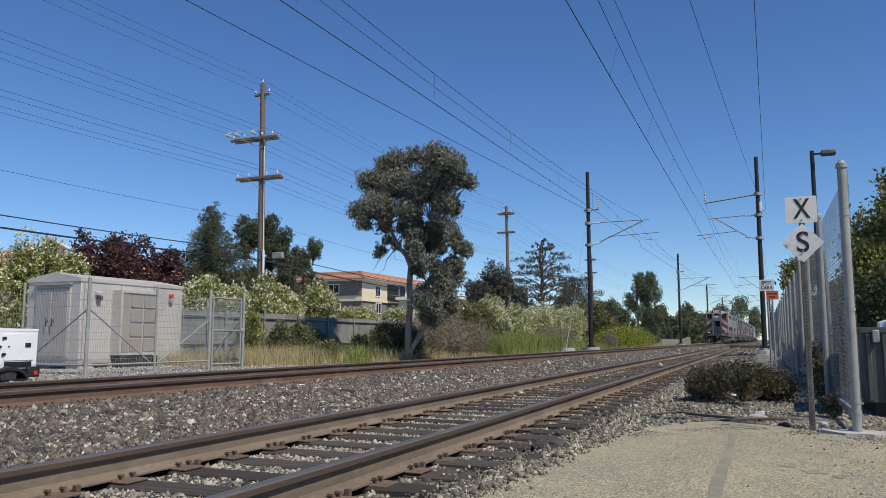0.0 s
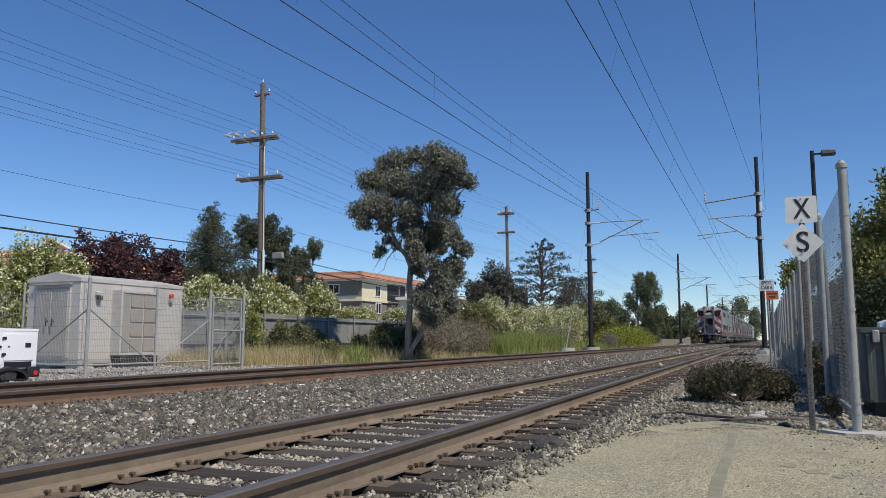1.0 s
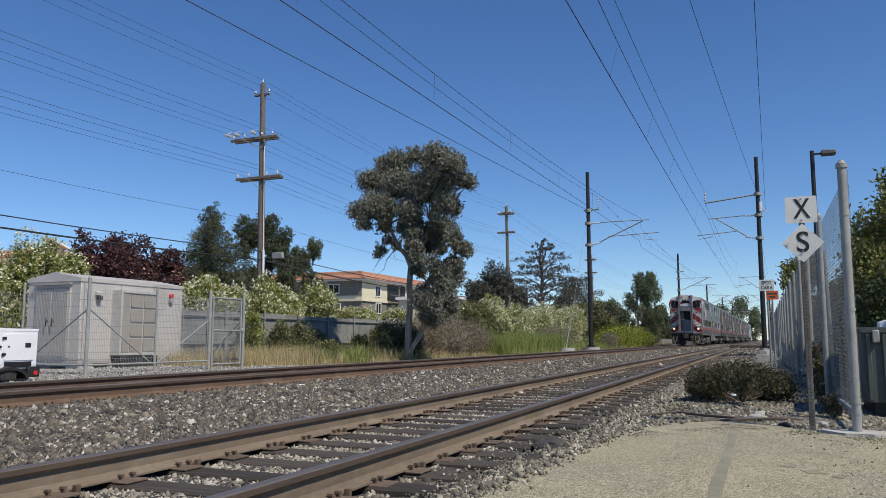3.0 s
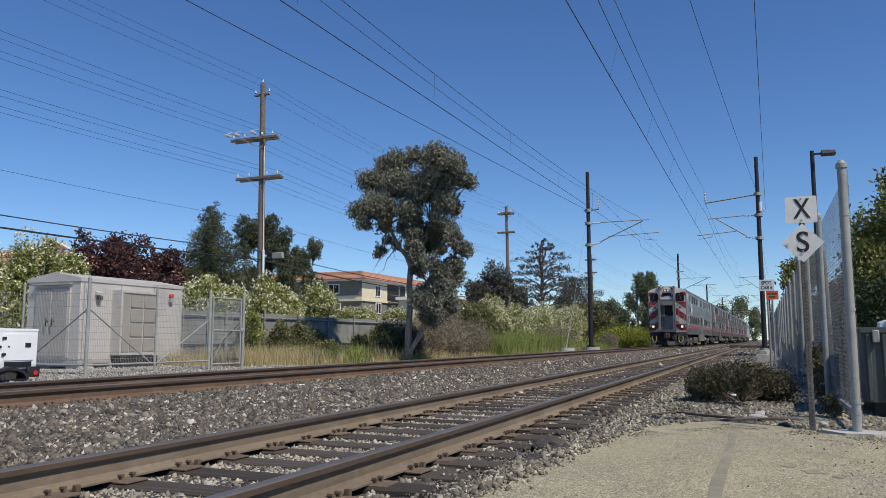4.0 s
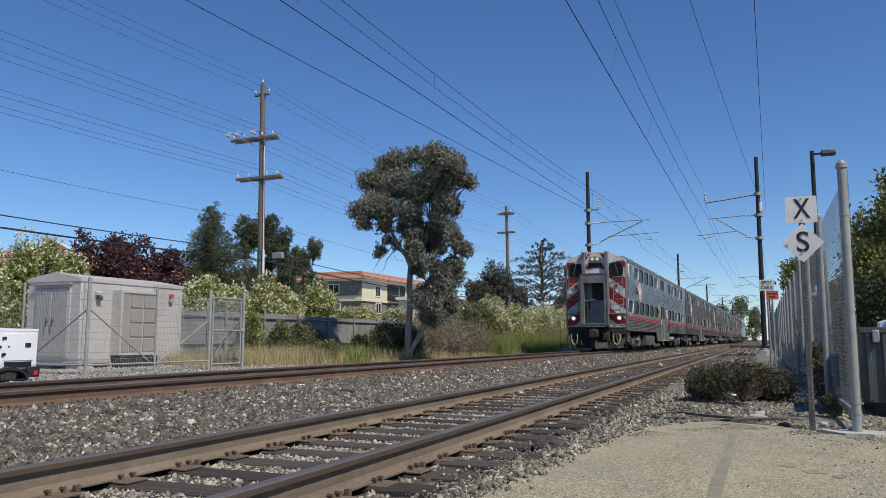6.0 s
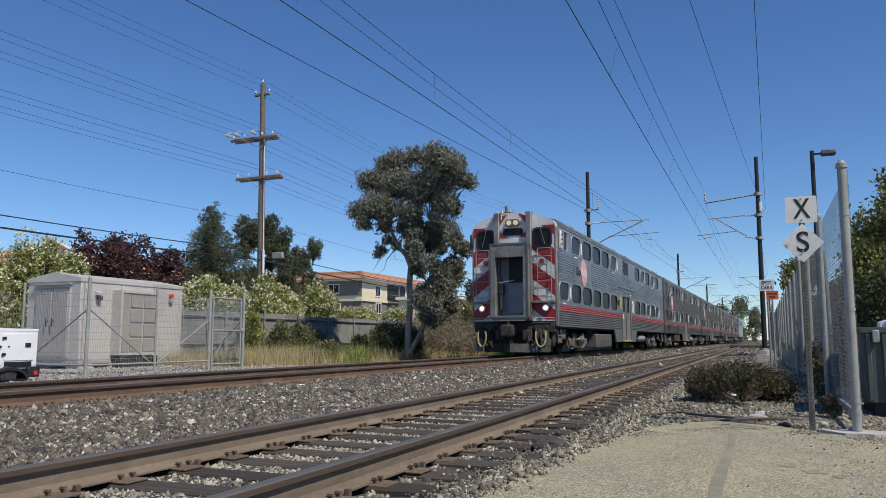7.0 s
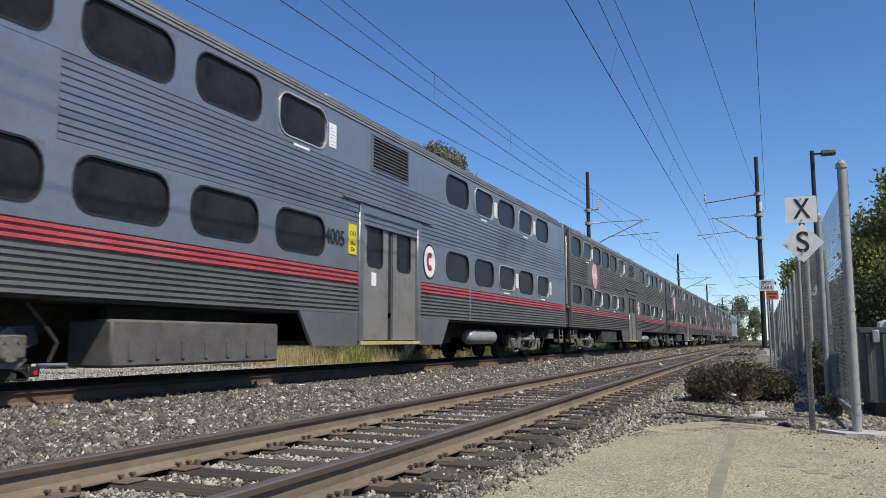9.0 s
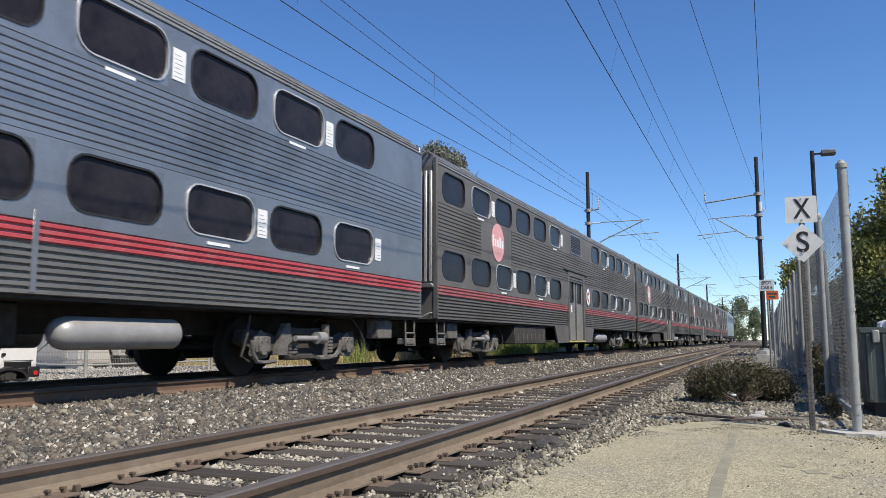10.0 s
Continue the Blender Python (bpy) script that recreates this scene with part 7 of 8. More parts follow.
# ---------------- yard by the track ----------------
def build_hut():
    t = thing("equipment_hut", "beige-grey metal equipment hut on concrete blocks", "equipment hut")
    x0, x1, y0, y1 = -19.55, -17.5, 15.5, 19.45
    part("body", Build().box(x0, x1, y0, y1, 0.12, 2.32, 0.015), M["hut"], t)
    xm = (x0 + x1) / 2
    part("roof", Build().prism([(x0 - 0.02, 2.3), (x1 + 0.02, 2.3), (x1 + 0.02, 2.39), (xm, 2.57), (x0 - 0.02, 2.39)], 'y', y0 - 0.03, y1 + 0.02), M["hut"], t, "low gabled metal roof")
    b = Build()
    for k in range(4):
        yy = y0 + 0.1 + k * 1.3
        b.box(x1 - 0.0, x1 + 0.012, yy, yy + 0.03, 0.15, 2.3)
    part("seam", b, M["hut_dark"], t)
    part("gutter_line", Build().box(x1, x1 + 0.02, y0, y1, 2.282, 2.3), M["hut_dark"], t)
    fr = part("door_frame", Build().box(-19.2, -17.85, y0 - 0.035, y0, 0.2, 2.2, 0.008), M["hut"], t)
    for xa, xb, hx in ((-19.14, -18.55, -18.64), (-18.51, -17.92, -18.42)):
        d = part("door", Build().box(xa, xb, y0 - 0.06, y0 - 0.035, 0.24, 2.13, 0.006), M["hut_dark"], t, "grey steel door leaf")
        part("handle", Build().rod((hx, y0 - 0.12, 1.05), (hx, y0 - 0.12, 1.28), 0.02).rod((hx, y0 - 0.06, 1.2), (hx, y0 - 0.12, 1.2), 0.02), M["black"], d, "black lever handle")
    part("drip_rail", Build().box(-19.25, -17.8, y0 - 0.12, y0, 2.2, 2.25, 0.004), M["hut_dark"], t)
    # wall lamp, louvred unit, alarm beacon
    lamp = part("wall_lamp", Build().prism([(x1, 2.05), (x1 + 0.12, 2.0), (x1 + 0.12, 1.93), (x1, 1.93)], 'y', 15.98, 16.16), M["hut"], t, "small pale wall lamp")
    part("lens", Build().box(x1 + 0.01, x1 + 0.14, 16.0, 16.14, 1.8, 1.9, 0.01), M["black"], lamp)
    u = part("air_unit", Build().ring([(16.6, 0.25), (18.1, 0.25), (18.1, 2.1), (16.6, 2.1)], [(16.68, 0.32), (18.02, 0.32), (18.02, 2.03), (16.68, 2.03)], 'x', x1, x1 + 0.35), M["hut"], t, "wall-hung air conditioning unit")
    part("grille_back", Build().box(x1 + 0.02, x1 + 0.285, 16.68, 18.02, 0.32, 2.03), M["hut"], u)
    for k in range(4):
        for ya, yb in ((17.02, 17.48), (17.54, 18.0)):
            part("panel", Build().box(x1 + 0.28, x1 + 0.32, ya, yb, 0.36 + k * 0.42, 0.73 + k * 0.42, 0.008), M["unit"], u)
    part("side_panel", Build().box(x1 + 0.28, x1 + 0.335, 16.7, 16.97, 0.34, 2.01, 0.008), M["unit"], u)
    r = part("alarm_beacon", Build().rod((x1, 18.9, 2.05), (x1 + 0.1, 18.9, 2.05), 0.065, n=16), M["signal_red"], t, "red round alarm beacon")
    part("horn", Build().box(x1, x1 + 0.1, 18.83, 18.97, 1.84, 1.96, 0.01), M["hut_dark"], r)
    part("skid", Build().box(x0, x1 + 0.02, y0, y1, 0.03, 0.12, 0.01), M["hut_dark"], t)
    for yy in (15.55, 16.6, 18.1, 19.0):
        part("block", Build().box(x1 - 0.5, x1 + 0.05, yy, yy + 0.45, -0.13, 0.03, 0.015), M["concrete"], t, "concrete block")
    part("low_grille", Build().box(x1 + 0.02, x1 + 0.4, 16.65, 18.05, -0.12, 0.22, 0.01), M["black"], t)


def mesh_panel(a, b, z0, z1, vstep, hstep, r=0.003):
    """Welded wire panel between two posts."""
    a, b = Vector((*a, 0)), Vector((*b, 0))
    m = Build()
    ln = (b - a).length
    for i in range(int(ln / vstep) + 1):
        p = a.lerp(b, min(1, i * vstep / ln))
        m.rod((p.x, p.y, z0), (p.x, p.y, z1), r, n=3, caps=False)
    z = z0
    while z <= z1 + 1e-3:
        m.rod((a.x, a.y, z), (b.x, b.y, z), r * 1.5, n=3, caps=False)
        z += hstep
    return m


def chain_link(a, b, z0, z1, step=0.085, r=0.0016):
    """Diamond mesh of wires slanting both ways between two posts."""
    a, b = Vector((*a, 0)), Vector((*b, 0))
    ln, h = (b - a).length, z1 - z0
    m = Build()

    def at(u, w):
        q = a.lerp(b, u / ln)
        return (q.x, q.y, z0 + w)
    u = -h
    while u < ln:
        lo, hi = max(u, 0.0), min(u + h, ln)
        if hi - lo > 0.02:
            m.rod(at(lo, lo - u), at(hi, hi - u), r, n=3, caps=False)
            m.rod(at(lo, h - lo + u), at(hi, h - hi + u), r, n=3, caps=False)
        u += step
    return m


def build_yard_fence():
    f = thing("wire_fence", "galvanised welded-wire fence round the equipment hut", "fence")
    posts = [(-24.0, 13.4), (-21.6, 13.2), (-19.0, 13.05), (-16.45, 12.95), (-14.3, 12.9), (-14.3, 15.0), (-14.3, 17.0), (-14.3, 18.45), (-16.6, 19.6), (-18.6, 20.5), (-21.5, 21.8)]
    for i, (x, y) in enumerate(posts):
        r = 0.042 if i in (4, 6, 7) else 0.028
        top = (2.08 if i == 4 else 2.0) if i < 8 else 1.85
        p = part("post", Build().rod((x, y, -0.15), (x, y, top), r, n=14), M["galv"], f)
        part("cap", Build().rod((x, y, top), (x, y, top + 0.05), r * 1.1, r * 0.5, n=14), M["galv"], p)
    for i, (a, b) in enumerate(zip(posts, posts[1:])):
        if i == 6:
            continue
        near = i >= 3
        p = part("wire_panel", mesh_panel(a, b, -0.05, 1.85 if i < 8 else 1.75, 0.05 if near else 0.1, 0.15, 0.003), M["galv"], f, "fine welded wire mesh")
        p["kind"] = "stuff"
        part("bottom_rail", Build().rod((*a, 0.12), (*b, 0.12), 0.022), M["galv"], f)
    # diagonal braces
    for a, b in (((-14.3, 12.9, 1.4), (-14.3, 14.9, 0.1)), ((-14.3, 12.9, 1.4), (-16.4, 12.95, 0.1)), ((-14.3, 17.0, 1.25), (-14.3, 15.05, 0.1)), ((-14.3, 18.45, 1.3), (-16.5, 19.55, 0.1))):
        part("brace", Build().rod(a, b, 0.018), M["galv"], f)
    g = thing("metal_gate", "narrow galvanised wire gate, closed", "gate")
    y0, y1, x = 17.12, 18.33, -14.3
    for yy in (y0, y1):
        part("stile", Build().rod((x, yy, 0.0), (x, yy, 1.88), 0.026, n=10), M["galv"], g)
    for z in (0.02, 0.95, 1.85):
        part("rail", Build().rod((x, y0, z), (x, y1, z), 0.024, n=10), M["galv"], g)
    part("centre_bar", Build().rod((x, (y0 + y1) / 2, 0.02), (x, (y0 + y1) / 2, 1.85), 0.012), M["galv"], g)
    p = part("wire_panel", mesh_panel((x, y0), (x, y1), 0.02, 1.85, 0.05, 0.15, 0.003), M["galv"], g)
    part("tension_rod", Build().rod((x, y0, 0.05), (x, y1, 1.8), 0.008), M["galv"], g)
    part("latch", Build().box(x - 0.03, x + 0.05, y1 - 0.02, y1 + 0.16, 0.92, 1.02, 0.01), M["galv"], g)


def build_generator():
    t = thing("generator_trailer", "white towable generator with black chassis and red tail lamp", "generator")
    x, y0, y1 = -13.2, 8.0, 10.75
    part("canopy", Build().box(x - 1.15, x, y0, y1, 0.13, 0.88, 0.02), M["white_clean"], t)
    part("canopy_lid", Build().box(x - 1.15, x + 0.006, y0, y1 + 0.01, 0.84, 0.9, 0.015), M["white_clean"], t)
    part("door", Build().box(x, x + 0.014, 10.02, 10.66, 0.3, 0.8, 0.006), M["white_clean"], t)
    for z in (0.42, 0.72):
        part("hinge", Build().box(x + 0.01, x + 0.03, 9.98, 10.06, z - 0.025, z + 0.025, 0.004), M["black"], t)
    part("latch", Build().box(x + 0.01, x + 0.03, 10.46, 10.58, 0.55, 0.63, 0.006), M["black"], t)
    part("keyhole", Build().rod((x + 0.01, 10.12, 0.56), (x + 0.02, 10.12, 0.56), 0.02).rod((x + 0.01, 9.95, 0.56), (x + 0.02, 9.95, 0.56), 0.025), M["black"], t)
    part("lower_panel", Build().box(x, x + 0.016, 10.05, 10.62, 0.17, 0.28, 0.004), M["black"], t)
    part("chassis", Build().box(x - 1.1, x - 0.02, y0, y1 + 0.05, 0.02, 0.13, 0.01), M["black"], t)
    b = Build()
    b.ring([(10.1 + 0.4 * math.cos(radians(a)), -0.04 + 0.22 * math.sin(radians(a))) for a in range(0, 181, 20)] + [(9.6, -0.02), (10.6, -0.02)][:0], [(10.1 + 0.35 * math.cos(radians(a)), -0.05 + 0.18 * math.sin(radians(a))) for a in range(0, 181, 20)], 'x', x - 0.2, x + 0.12)
    part("mudguard", b, M["black"], t)
    w = part("wheel", Build().rod((x - 0.15, 10.1, 0.035), (x + 0.08, 10.1, 0.035), 0.165, n=24), M["tyre"], t)
    part("rim", Build().rod((x + 0.06, 10.1, 0.035), (x + 0.09, 10.1, 0.035), 0.09, n=18), M["tyre"], w)
    lp = part("lamp_bar", Build().box(x - 0.05, x + 0.06, 10.52, 10.78, -0.02, 0.18, 0.01), M["black"], t)
    part("tail_lamp", Build().rod((x + 0.06, 10.68, 0.06), (x + 0.075, 10.68, 0.06), 0.045, n=14), M["signal_red"], lp, "red tail lamp")
    part("jack", Build().rod((x - 0.5, 8.3, -0.12), (x - 0.5, 8.3, 0.2), 0.04), M["galv"], t)


def build_panel_wall():
    """Long grey panel fence behind the grass, with rails and posts."""
    t = thing("panel_fence", "long weathered grey panel fence behind the weeds", "fence")
    y = 21.0
    rng = random.Random(12)
    while y < 62:
        part("panel", Build().box(-19.05, -19.0, y + 0.02, y + 2.38, -0.15, 1.72 + rng.uniform(-0.03, 0.03), 0.006), M["wall_panel"], t)
        part("post", Build().rod((-18.95, y, -0.15), (-18.95, y, 1.85), 0.045, n=10), M["wall_panel"], t)
        for z in (0.55, 1.55):
            part("rail", Build().rod((-18.94, y, z), (-18.94, y + 2.4, z), 0.03, n=8), M["wall_panel"], t)
        y += 2.4
    w = thing("yard_wall", "low grey wall with a sloping end beside the line", "wall")
    part("wall_run", Build().box(-14.2, -13.9, 104, 128, -0.15, 0.75), M["wall_panel"], w)
    part("wall_end", Build().prism([(128, -0.15), (140, -0.15), (140, 1.1), (138, 1.1), (128, 0.75)], 'x', -14.2, -13.9), M["wall_panel"], w)


def house_window(t, x, y, z, w, h, face):
    """A framed pane on a wall facing +x ('x') or -y ('y')."""
    if face == 'x':
        fr = part("window", Build().ring([(y, z), (y + w, z), (y + w, z + h), (y, z + h)], [(y + 0.1, z + 0.1), (y + w - 0.1, z + 0.1), (y + w - 0.1, z + h - 0.1), (y + 0.1, z + h - 0.1)], 'x', x - 0.05, x + 0.08).box(x, x + 0.06, y + w / 2 - 0.04, y + w / 2 + 0.04, z, z + h), M["sticker"], t)
        part("pane", Build().box(x - 0.02, x + 0.02, y + 0.08, y + w - 0.08, z + 0.08, z + h - 0.08), M["glass"], fr)
    else:
        fr = part("window", Build().ring([(x, z), (x + w, z), (x + w, z + h), (x, z + h)], [(x + 0.1, z + 0.1), (x + w - 0.1, z + 0.1), (x + w - 0.1, z + h - 0.1), (x + 0.1, z + h - 0.1)], 'y', y - 0.08, y + 0.05).box(x + w / 2 - 0.04, x + w / 2 + 0.04, y - 0.06, y, z, z + h), M["sticker"], t)
        part("pane", Build().box(x + 0.08, x + w - 0.08, y - 0.02, y + 0.02, z + 0.08, z + h - 0.08), M["glass"], fr)


def tile_roof(house, x0, x1, y0, y1, z, rise, run):
    """Tiled skirt roof round a flat crown: each course is an overlapping strip."""
    roof = part("roof", Build().box(x0 + run, x1 - run, y0 + run, y1 - run, z, z + rise), M["tile_roof"], house, "orange-brown clay tile roof")
    n = 6
    for k in range(n):
        s0, s1 = k / n, (k + 1) / n + 0.02
        za, zb = z + rise * s0, z + rise * s1
        d0, d1 = run * s0, run * s1
        part("tile_course", Build().prism([(x1 - d0 + 0.06, za), (x1 - d0 + 0.06, za + 0.08), (x1 - d1, zb + 0.04), (x1 - d1, zb - 0.06)], 'y', y0 + d0 - 0.06, y1 - d0), M["tile_roof"], roof)
        part("tile_course", Build().prism([(y0 + d0 - 0.06, za), (y0 + d0 - 0.06, za + 0.08), (y0 + d1, zb + 0.04), (y0 + d1, zb - 0.06)], 'x', x0 + d0, x1 - d0 + 0.06), M["tile_roof"], roof)


def build_apartments():
    t = thing("apartment_building", "cream and olive two-storey apartments with clay tile roof", "building")
    x0, x1, y0, y1 = -78, -50, 89, 116
    part("upper_wall", Build().box(x0, x1, y0, y1, 5.9, 8.5), M["stucco"], t, "cream stucco wall")
    # Olive sheet puts the shade under the eaves into the end wall's colour.
    part("upper_side_panel", Build().box(x0, x1 - 0.02, y0 - 0.05, y0, 6.5, 8.5), M["stucco_grey"], t)
    part("lower_wall", Build().box(x0 + 0.1, x1 - 0.1, y0 + 0.1, y1, -0.2, 5.9), M["stucco_grey"], t, "olive grey stucco wall")
    part("band", Build().box(x0, x1 + 0.08, y0 - 0.12, y1, 5.75, 6.0), M["stucco"], t)
    part("eave", Build().box(x0 - 0.7, x1 + 0.7, y0 - 0.7, y1 + 0.7, 8.45, 8.65), M["sticker"], t, "white eaves board")
    tile_roof(t, x0 - 0.8, x1 + 0.8, y0 - 0.8, y1 + 0.8, 8.65, 1.1, 1.6)
    for x, z in ((-57.5, 6.75), (-55.2, 6.75), (-55.0, 4.2), (-59.5, 6.75)):
        house_window(t, x, y0 - 0.05, z, 1.8, 1.3, 'y')
    for y, z in ((92.6, 6.5), (92.8, 4.2), (104, 6.5), (108, 6.5)):
        house_window(t, x1, y, z, 1.5, 1.5, 'x')
    # No recess is cut: a flat black sheet stands in for its shade.
    bal = part("balcony", Build().box(x1 - 0.02, x1 + 0.03, 96.2, 101.8, 6.0, 8.4), M["black"], t, "flat black sheet for the shade of a recessed balcony")
    part("balcony_rail", Build().box(x1, x1 + 0.5, 96.2, 101.8, 5.8, 5.95).rod((x1 + 0.45, 96.2, 6.9), (x1 + 0.45, 101.8, 6.9), 0.04).rod((x1 + 0.45, 99, 5.9), (x1 + 0.45, 99, 8.4), 0.1), M["stucco_grey"], bal)
    # second block behind the plum trees, only its tiled roof shows
    t = thing("apartment_building", "apartment block with clay tile roof and a tilted white solar panel", "building")
    part("wall", Build().box(-75, -46, 37, 61.5, -0.2, 5.6), M["stucco"], t, "cream stucco wall")
    tile_roof(t, -75.8, -45.2, 36.2, 62.3, 5.7, 1.3, 1.9)
    for k in range(3):
        house_window(t, -46, 40 + 7 * k, 3.2, 1.6, 1.4, 'x')
    part("solar_panel", Build().prism([(39.3, 7.8), (40.8, 7.25), (40.8, 7.4), (39.3, 7.95)], 'x', -48.5, -47.4).rod((-48.0, 39.5, 6.9), (-48.0, 39.5, 7.8), 0.05).rod((-48.0, 40.6, 6.9), (-48.0, 40.6, 7.35), 0.05), M["white_clean"], t, "tilted white solar panel")
    t = thing("low_building", "low pale flat-roofed building beyond the hedge", "building")
    part("wall", Build().box(-46, -38, 92, 104, -0.2, 5.9), M["stucco"], t)
    part("roof_edge", Build().box(-46.4, -37.6, 91.6, 104.4, 5.9, 6.3, 0.03), M["sticker"], t)


# ---------------- right-hand side ----------------
def fence_x(y):
    return 0.61 - 0.0172 * (y - 7.9)


def build_tall_fence():
    f = thing("chain_fence", "tall galvanised pipe-post fence with fine wire mesh", "fence")
    ys = [7.9] + [11.15 + 3.05 * i for i in range(24)]
    for i, y in enumerate(ys):
        x = fence_x(y)
        r = 0.04 if i == 0 else 0.034
        p = part("post", Build().rod((x, y, -0.2), (x, y, 2.3), r, n=18), M["galv"], f)
        part("cap", Build().rod((x, y, 2.27), (x, y, 2.31), r * 1.25, n=18).rod((x, y, 2.31), (x, y, 2.345), r * 1.1, r * 0.5, n=18), M["galv"], p)
        for z in ((0.03, 0.12, 0.95, 1.82) if i == 0 else (1.2,)):
            part("band_clamp", Build().rod((x, y, z), (x, y, z + 0.03), r * 1.12, n=18), M["galv"], p)
    for i, (a, b) in enumerate(zip(ys, ys[1:])):
        xa, xb = fence_x(a) + 0.05, fence_x(b) + 0.05
        if i < 12:
            p = part("wire_panel", chain_link((xa, a), (xb, b), -0.1, 2.25), M["mesh_wire"], f, "woven chain-link mesh")
            p["kind"] = "stuff"
        part("bottom_rail", Build().rod((xa, a, 0.0), (xb, b, 0.0), 0.024, n=10), M["galv"], f)
        if i in (1, 3, 5, 7, 8, 9, 10):
            part("post", Build().rod((xa + 0.12, (a + b) / 2, -0.2), (xb + 0.12, (a + b) / 2, 2.0), 0.035, n=12), M["galv"], f)
    stake = Build().box(0.66, 0.72, 9.35, 9.43, -0.2, 1.05, 0.008)
    part("timber_stake", stake, M["bark_dark"], f, "dark timber stake tied to the mesh")
    foot = thing("fence_footing", "flat concrete footing round the end post", "footing")
    part("slab", Build().prism([(0.61 + (0.27 + 0.05 * math.sin(3 * a)) * math.cos(a), 7.88 + (0.2 + 0.03 * math.sin(5 * a)) * math.sin(a)) for a in [i * 0.393 for i in range(16)]], 'z', -0.2, -0.118), M["concrete"], foot)


def build_signs():
    t = thing("trackside_sign", "white X and diamond S plates on a perforated post", "sign", pose(0.26, 8.2, 0))
    b = Build()
    b.ring(rounded(-0.026, 0.026, -0.026, 0.026, 0.004), rounded(-0.022, 0.022, -0.022, 0.022, 0.003), 'z', -0.3, 2.07)
    part("post", b, M["truck"], t)
    h = Build()
    for k in range(66):
        h.rod((0.0, -0.0275, -0.1 + k * 0.033), (0.0, -0.0255, -0.1 + k * 0.033), 0.0065, n=8)
    ob = part("post_hole", h, M["black"], t)
    ob["kind"] = "stuff"
    pl = part("square_plate", Build().prism(rounded(-0.14, 0.14, 1.815, 2.075, 0.015), 'y', -0.032, -0.029), M["sign"], t, "white square plate")
    part("letter", text_mesh("X", 0.27, M["black"], 0.001, 0.003, 0.74), None, pl, "", pose(0.005, -0.034, 1.945, 90, 0, 0))
    d = 0.19
    pl = part("diamond_plate", Build().prism([(0, 1.62 - d), (d, 1.62), (0, 1.62 + d), (-d, 1.62)], 'y', -0.032, -0.029), M["sign"], t, "white diamond plate")
    part("letter", text_mesh("S", 0.28, M["black"], 0.001, 0.002, 0.98), None, pl, "", pose(0.0, -0.034, 1.62, 90, 0, 0))
    for z in (2.05, 1.84, 1.7, 1.54):
        part("bolt", Build().rod((0, -0.045, z), (0, -0.03, z), 0.009, n=8), M["galv"], t)
    t = thing("trackside_sign", "white plate over an orange plate on two thin posts", "sign", pose(-0.22, 23.0, 0))
    part("post", Build().rod((0.02, 0, -0.25), (0.0, 0, 2.3), 0.028), M["galv"], t)
    part("post", Build().rod((0.12, 0.1, -0.25), (0.12, 0.1, 1.95), 0.025), M["galv"], t)
    pl = part("white_plate", Build().prism(rounded(-0.2, 0.18, 2.02, 2.33, 0.015), 'y', -0.035, -0.03), M["sign"], t, "white plate")
    part("letters", text_mesh("SPOT\nCAB 6", 0.13, M["black"], 0.001, 0.002, 0.82), None, pl, "", pose(-0.01, -0.037, 2.175, 90, 0, 0))
    pl = part("orange_plate", Build().prism(rounded(-0.03, 0.28, 1.78, 2.02, 0.01), 'y', -0.03, -0.025), M["orange"], t, "orange plate, partly legible")
    bars = Build().box(0.0, 0.24, -0.034, -0.03, 1.92, 1.97).box(0.04, 0.2, -0.034, -0.03, 1.83, 1.88)
    part("bars", bars, M["dumpster"], pl)


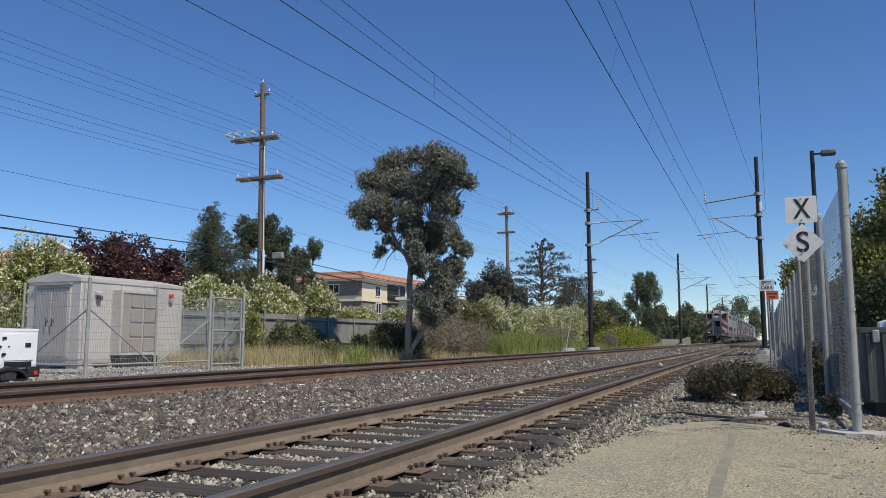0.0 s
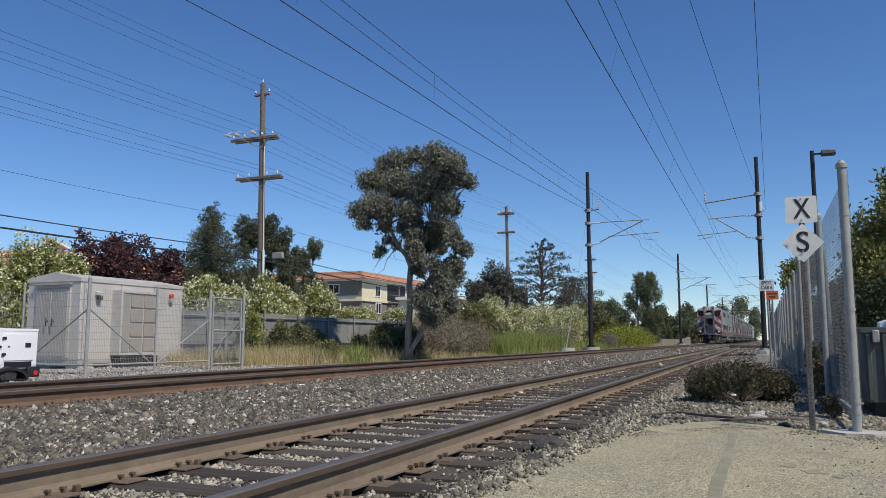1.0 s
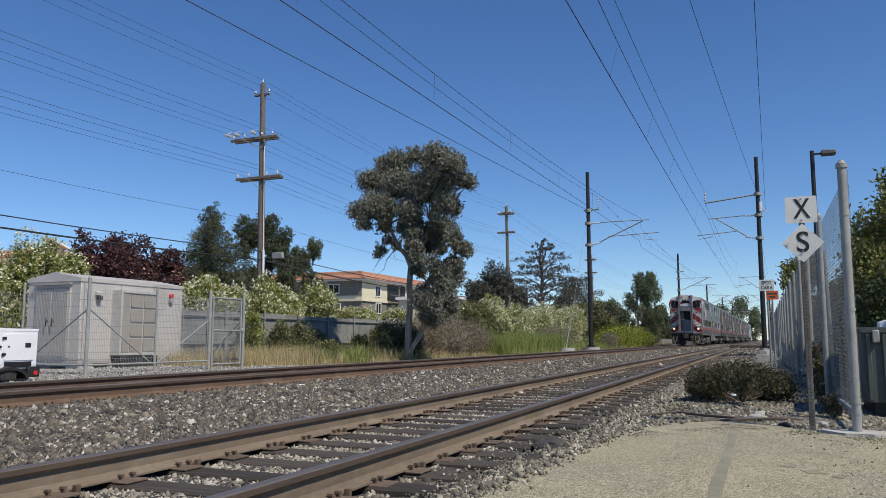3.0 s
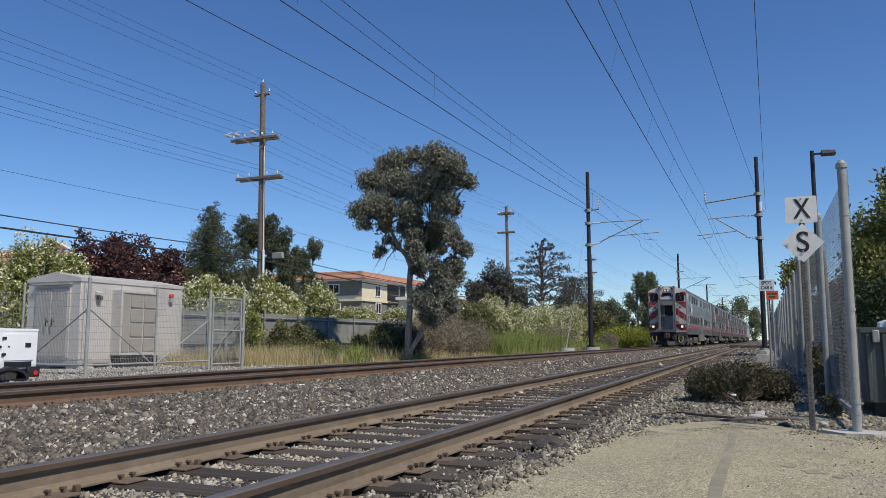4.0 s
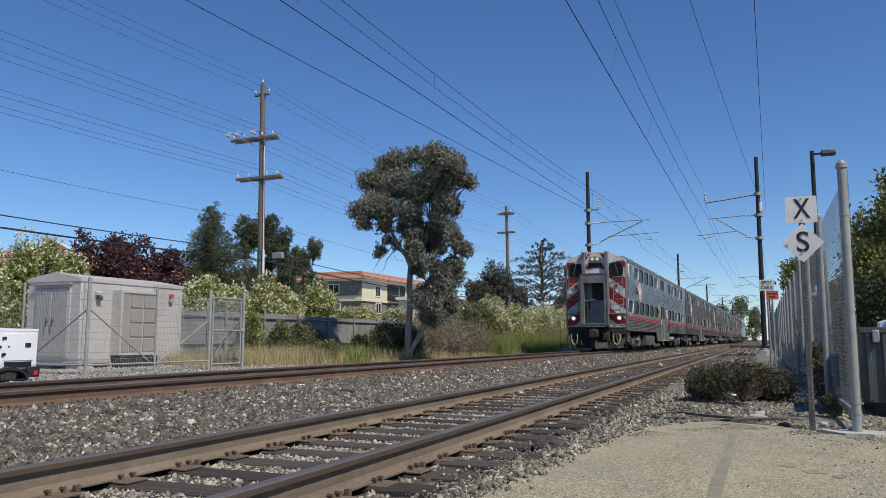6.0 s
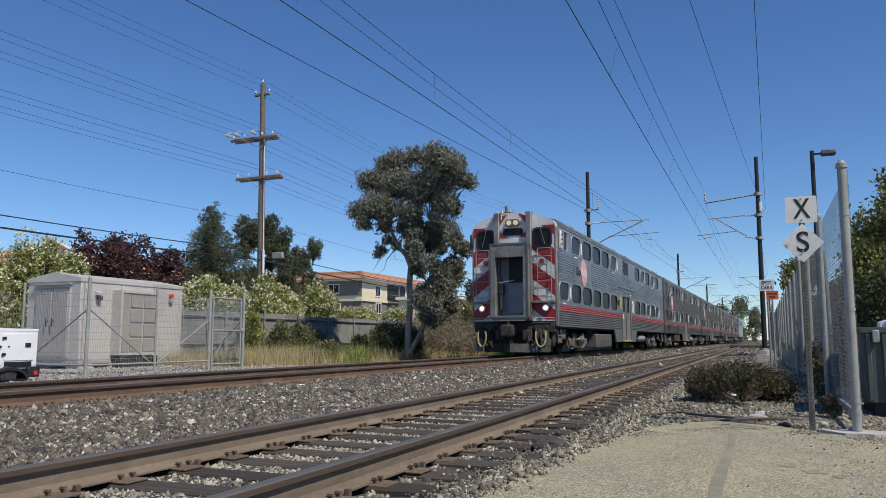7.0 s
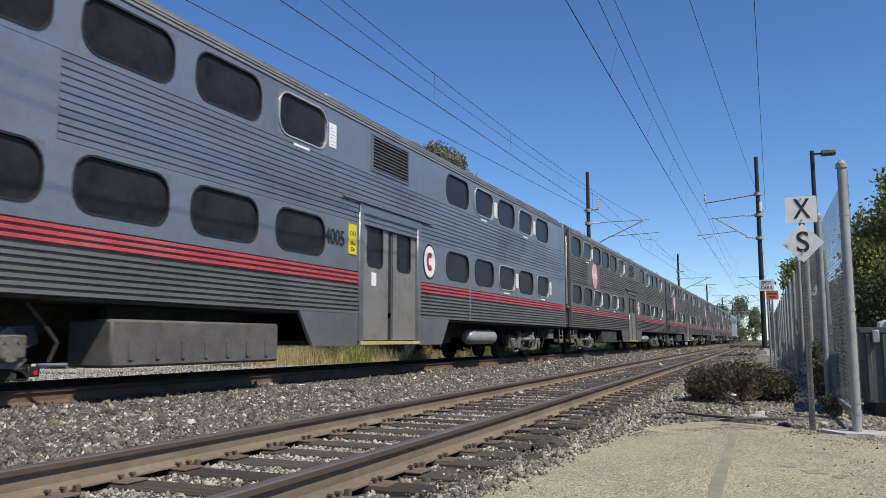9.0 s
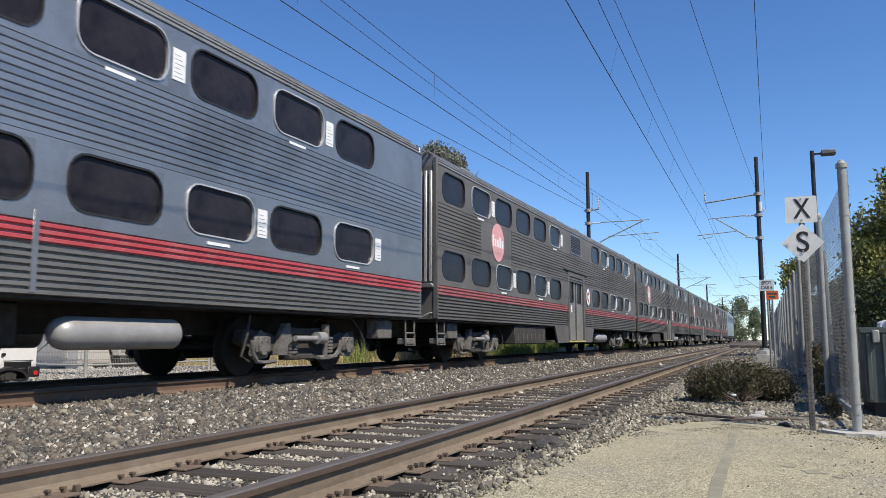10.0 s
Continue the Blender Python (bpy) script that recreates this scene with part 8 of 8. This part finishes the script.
def build_right_side():
    build_tall_fence()
    build_signs()
    # lamp post
    t = thing("street_lamp", "dark square-headed street lamp behind the fence", "street lamp")
    part("pole", Build().rod((1.17, 24.9, -0.2), (1.17, 24.9, 6.25), 0.07, 0.06, n=12), M["mast"], t)
    part("arm", Build().rod((1.17, 24.9, 6.15), (1.5, 24.9, 6.15), 0.03), M["mast"], t)
    part("head", Build().box(1.4, 1.8, 24.7, 25.05, 6.08, 6.22, 0.03), M["dull_trim"], t)
    # concrete block and boxes at the mast foot
    t = thing("concrete_block", "pale concrete plinth with cable boxes", "plinth")
    part("plinth", Build().box(-0.85, -0.1, 33.5, 34.4, -0.2, 0.1, 0.02), M["concrete"], t)
    part("cable_box", Build().box(-0.75, -0.45, 33.7, 34.1, 0.1, 0.26, 0.02).box(-0.35, -0.2, 33.7, 34.0, 0.1, 0.22, 0.02), M["galv"], t)
    # bin
    t = thing("rubbish_bin", "dark green steel rubbish skip with lid and white bags on top", "skip")
    x0, x1, y0, y1 = 0.86, 2.6, 9.9, 11.3
    part("body", Build().prism([(x0 + 0.02, 0.0), (x1, 0.0), (x1, 0.78), (x0, 0.78)], 'y', y0, y1), M["dumpster"], t)
    part("rim", Build().box(x0 - 0.03, x1 + 0.02, y0 - 0.04, y1 + 0.03, 0.76, 0.83, 0.012), M["dumpster"], t)
    for x in (x0 + 0.04, x0 + 0.2, x0 + 0.75):
        part("rib", Build().box(x, x + 0.05, y0 - 0.035, y0, 0.02, 0.76, 0.008), M["dumpster"], t)
    part("hook", Build().box(x0 + 0.1, x0 + 0.17, y0 - 0.1, y0, 0.66, 0.8, 0.01), M["galv"], t)
    part("base", Build().box(x0 + 0.1, x1, y0 + 0.12, y1, -0.18, 0.0), M["black"], t)
    bm = bmesh.new()
    bmesh.ops.create_icosphere(bm, subdivisions=3, radius=1.0)
    for v in bm.verts:
        k = 1 + 0.18 * noise.noise(v.co * 2.2)
        v.co = Vector((1.35 + v.co.x * 0.28 * k, 10.3 + v.co.y * 0.3 * k, 0.86 + v.co.z * 0.09 * k))
    me = bpy.data.meshes.new("refuse_bag")
    bm.to_mesh(me)
    bm.free()
    me.materials.append(M["sticker"])
    part("refuse_bag", me, None, t, "white crumpled bag")
    # loose things on the ground
    for i, (x, y, s) in enumerate(((-0.22, 9.25, 0.05), (0.02, 8.2, 0.04), (0.02, 8.4, 0.03), (0.36, 8.5, 0.035), (-0.25, 4.1, 0.02))):
        t = thing("rock", "rough grey rock lying on the gravel", "rock", group="loose rocks")
        bm = bmesh.new()
        bmesh.ops.create_icosphere(bm, subdivisions=2, radius=1.0)
        for v in bm.verts:
            k = 1 + 0.45 * noise.noise(v.co * 1.6 + Vector((i * 7, 0, 0)))
            v.co = Vector((x + v.co.x * s * 1.3 * k, y + v.co.y * s * k, -0.14 + s * 0.5 + v.co.z * s * 0.7 * k))
        me = bpy.data.meshes.new("stone")
        bm.to_mesh(me)
        bm.free()
        me.materials.append(M["concrete"] if i != 1 else M["tie"])
        part("stone", me, None, t)
    for i, (x, y, w, d, h) in enumerate(((-1.78, 6.35, 0.12, 0.22, 0.05), (-1.62, 6.1, 0.08, 0.1, 0.04), (-1.47, 6.55, 0.05, 0.09, 0.05), (-1.36, 6.62, 0.05, 0.06, 0.035), (-1.66, 5.5, 0.08, 0.12, 0.04), (0.12, 8.35, 0.12, 0.05, 0.04), (-0.25, 9.1, 0.12, 0.08, 0.06))):
        t = thing("tar_lump", "dark broken lump of old asphalt beside the ties", "asphalt lump", group="tar lumps")
        bm = bmesh.new()
        bmesh.ops.create_icosphere(bm, subdivisions=3, radius=1.0)
        for v in bm.verts:
            k = 1 + 0.3 * noise.noise(v.co * 1.7 + Vector((i * 5, 2, 0))) + 0.2 * noise.noise(v.co * 5.0 + Vector((0, i * 3, 0)))
            v.co = Vector((x + v.co.x * w * k, y + v.co.y * d * k, -0.185 + v.co.z * h * k * 1.4))
        me = bpy.data.meshes.new("lump")
        bm.to_mesh(me)
        bm.free()
        me.materials.append(M["tar"] if i < 6 else M["concrete"])
        part("lump", me, None, t)
    for pts in ([(-1.45, 8.95, -0.15), (-1.1, 9.3, -0.13), (-0.75, 9.0, -0.13), (-0.45, 8.75, -0.12), (-0.2, 8.85, -0.14)], [(-0.75, 8.5, -0.15), (-0.4, 8.6, -0.12), (-0.1, 8.95, -0.13), (0.2, 9.1, -0.15)], [(-1.6, 23, -0.15), (-1.0, 22.5, -0.1), (-0.3, 22.8, -0.12), (0.2, 22.3, -0.15)]):
        t = thing("dead_branch", "thin dry branch lying on the gravel", "branch", group="dead branches")
        part("stick", Build().path(pts, 0.014), M["bark_dark"], t)
    for x, y, w, turn in ((-3.2, 84, 2.6, 8), (-2.2, 86, 2.6, -14), (-1.4, 84.5, 2.4, 20), (-3.6, 90, 2.6, 3)):
        t = thing("timber_tie", "loose dark timber tie lying beside the track", "railway tie", group="loose ties")
        part("baulk", Build().box(-w / 2, w / 2, -0.12, 0.12, -0.2, 0.08, 0.02, pose(x, y, 0, 0, 0, turn)), M["tie"], t)
    for x, y, s in ((-5.9, 10.1, 0.1), (-6.85, 10.3, 0.06), (-5.9, 8.0, 0.05), (-4.9, 15.0, 0.1)):
        t = thing("rock", "pale stone lying on the ballast", "rock", group="loose rocks")
        me = Build().box(x - s, x + s, y - s * 0.7, y + s * 0.7, ground_z(x, y), ground_z(x, y) + s * 0.6, s * 0.25).mesh("stone", M["sticker"] if s < 0.09 else M["tie"])
        part("stone", me, None, t)


# ---------------- assembly ----------------
build_ground()
build_verge()
build_pavement()
TRAIN = build_train()
build_hut()
build_yard_fence()
build_generator()
build_panel_wall()
build_apartments()
build_overhead()
build_utility_poles()
build_right_side()
build_plants()
build_ballast()
build_track("track_1", near_x, 0.0, -12, 220, M["rail"], "railway track of rusty rails on dark timber ties", -0.185, -3.0, 150, 34)
build_track("track_2", lambda y: FAR_X, FAR_Z, -40, 420, M["rail_orange"], "railway track of orange-brown rusty rails", FAR_Z - 0.185, 3.0, 60, 26)

motions()
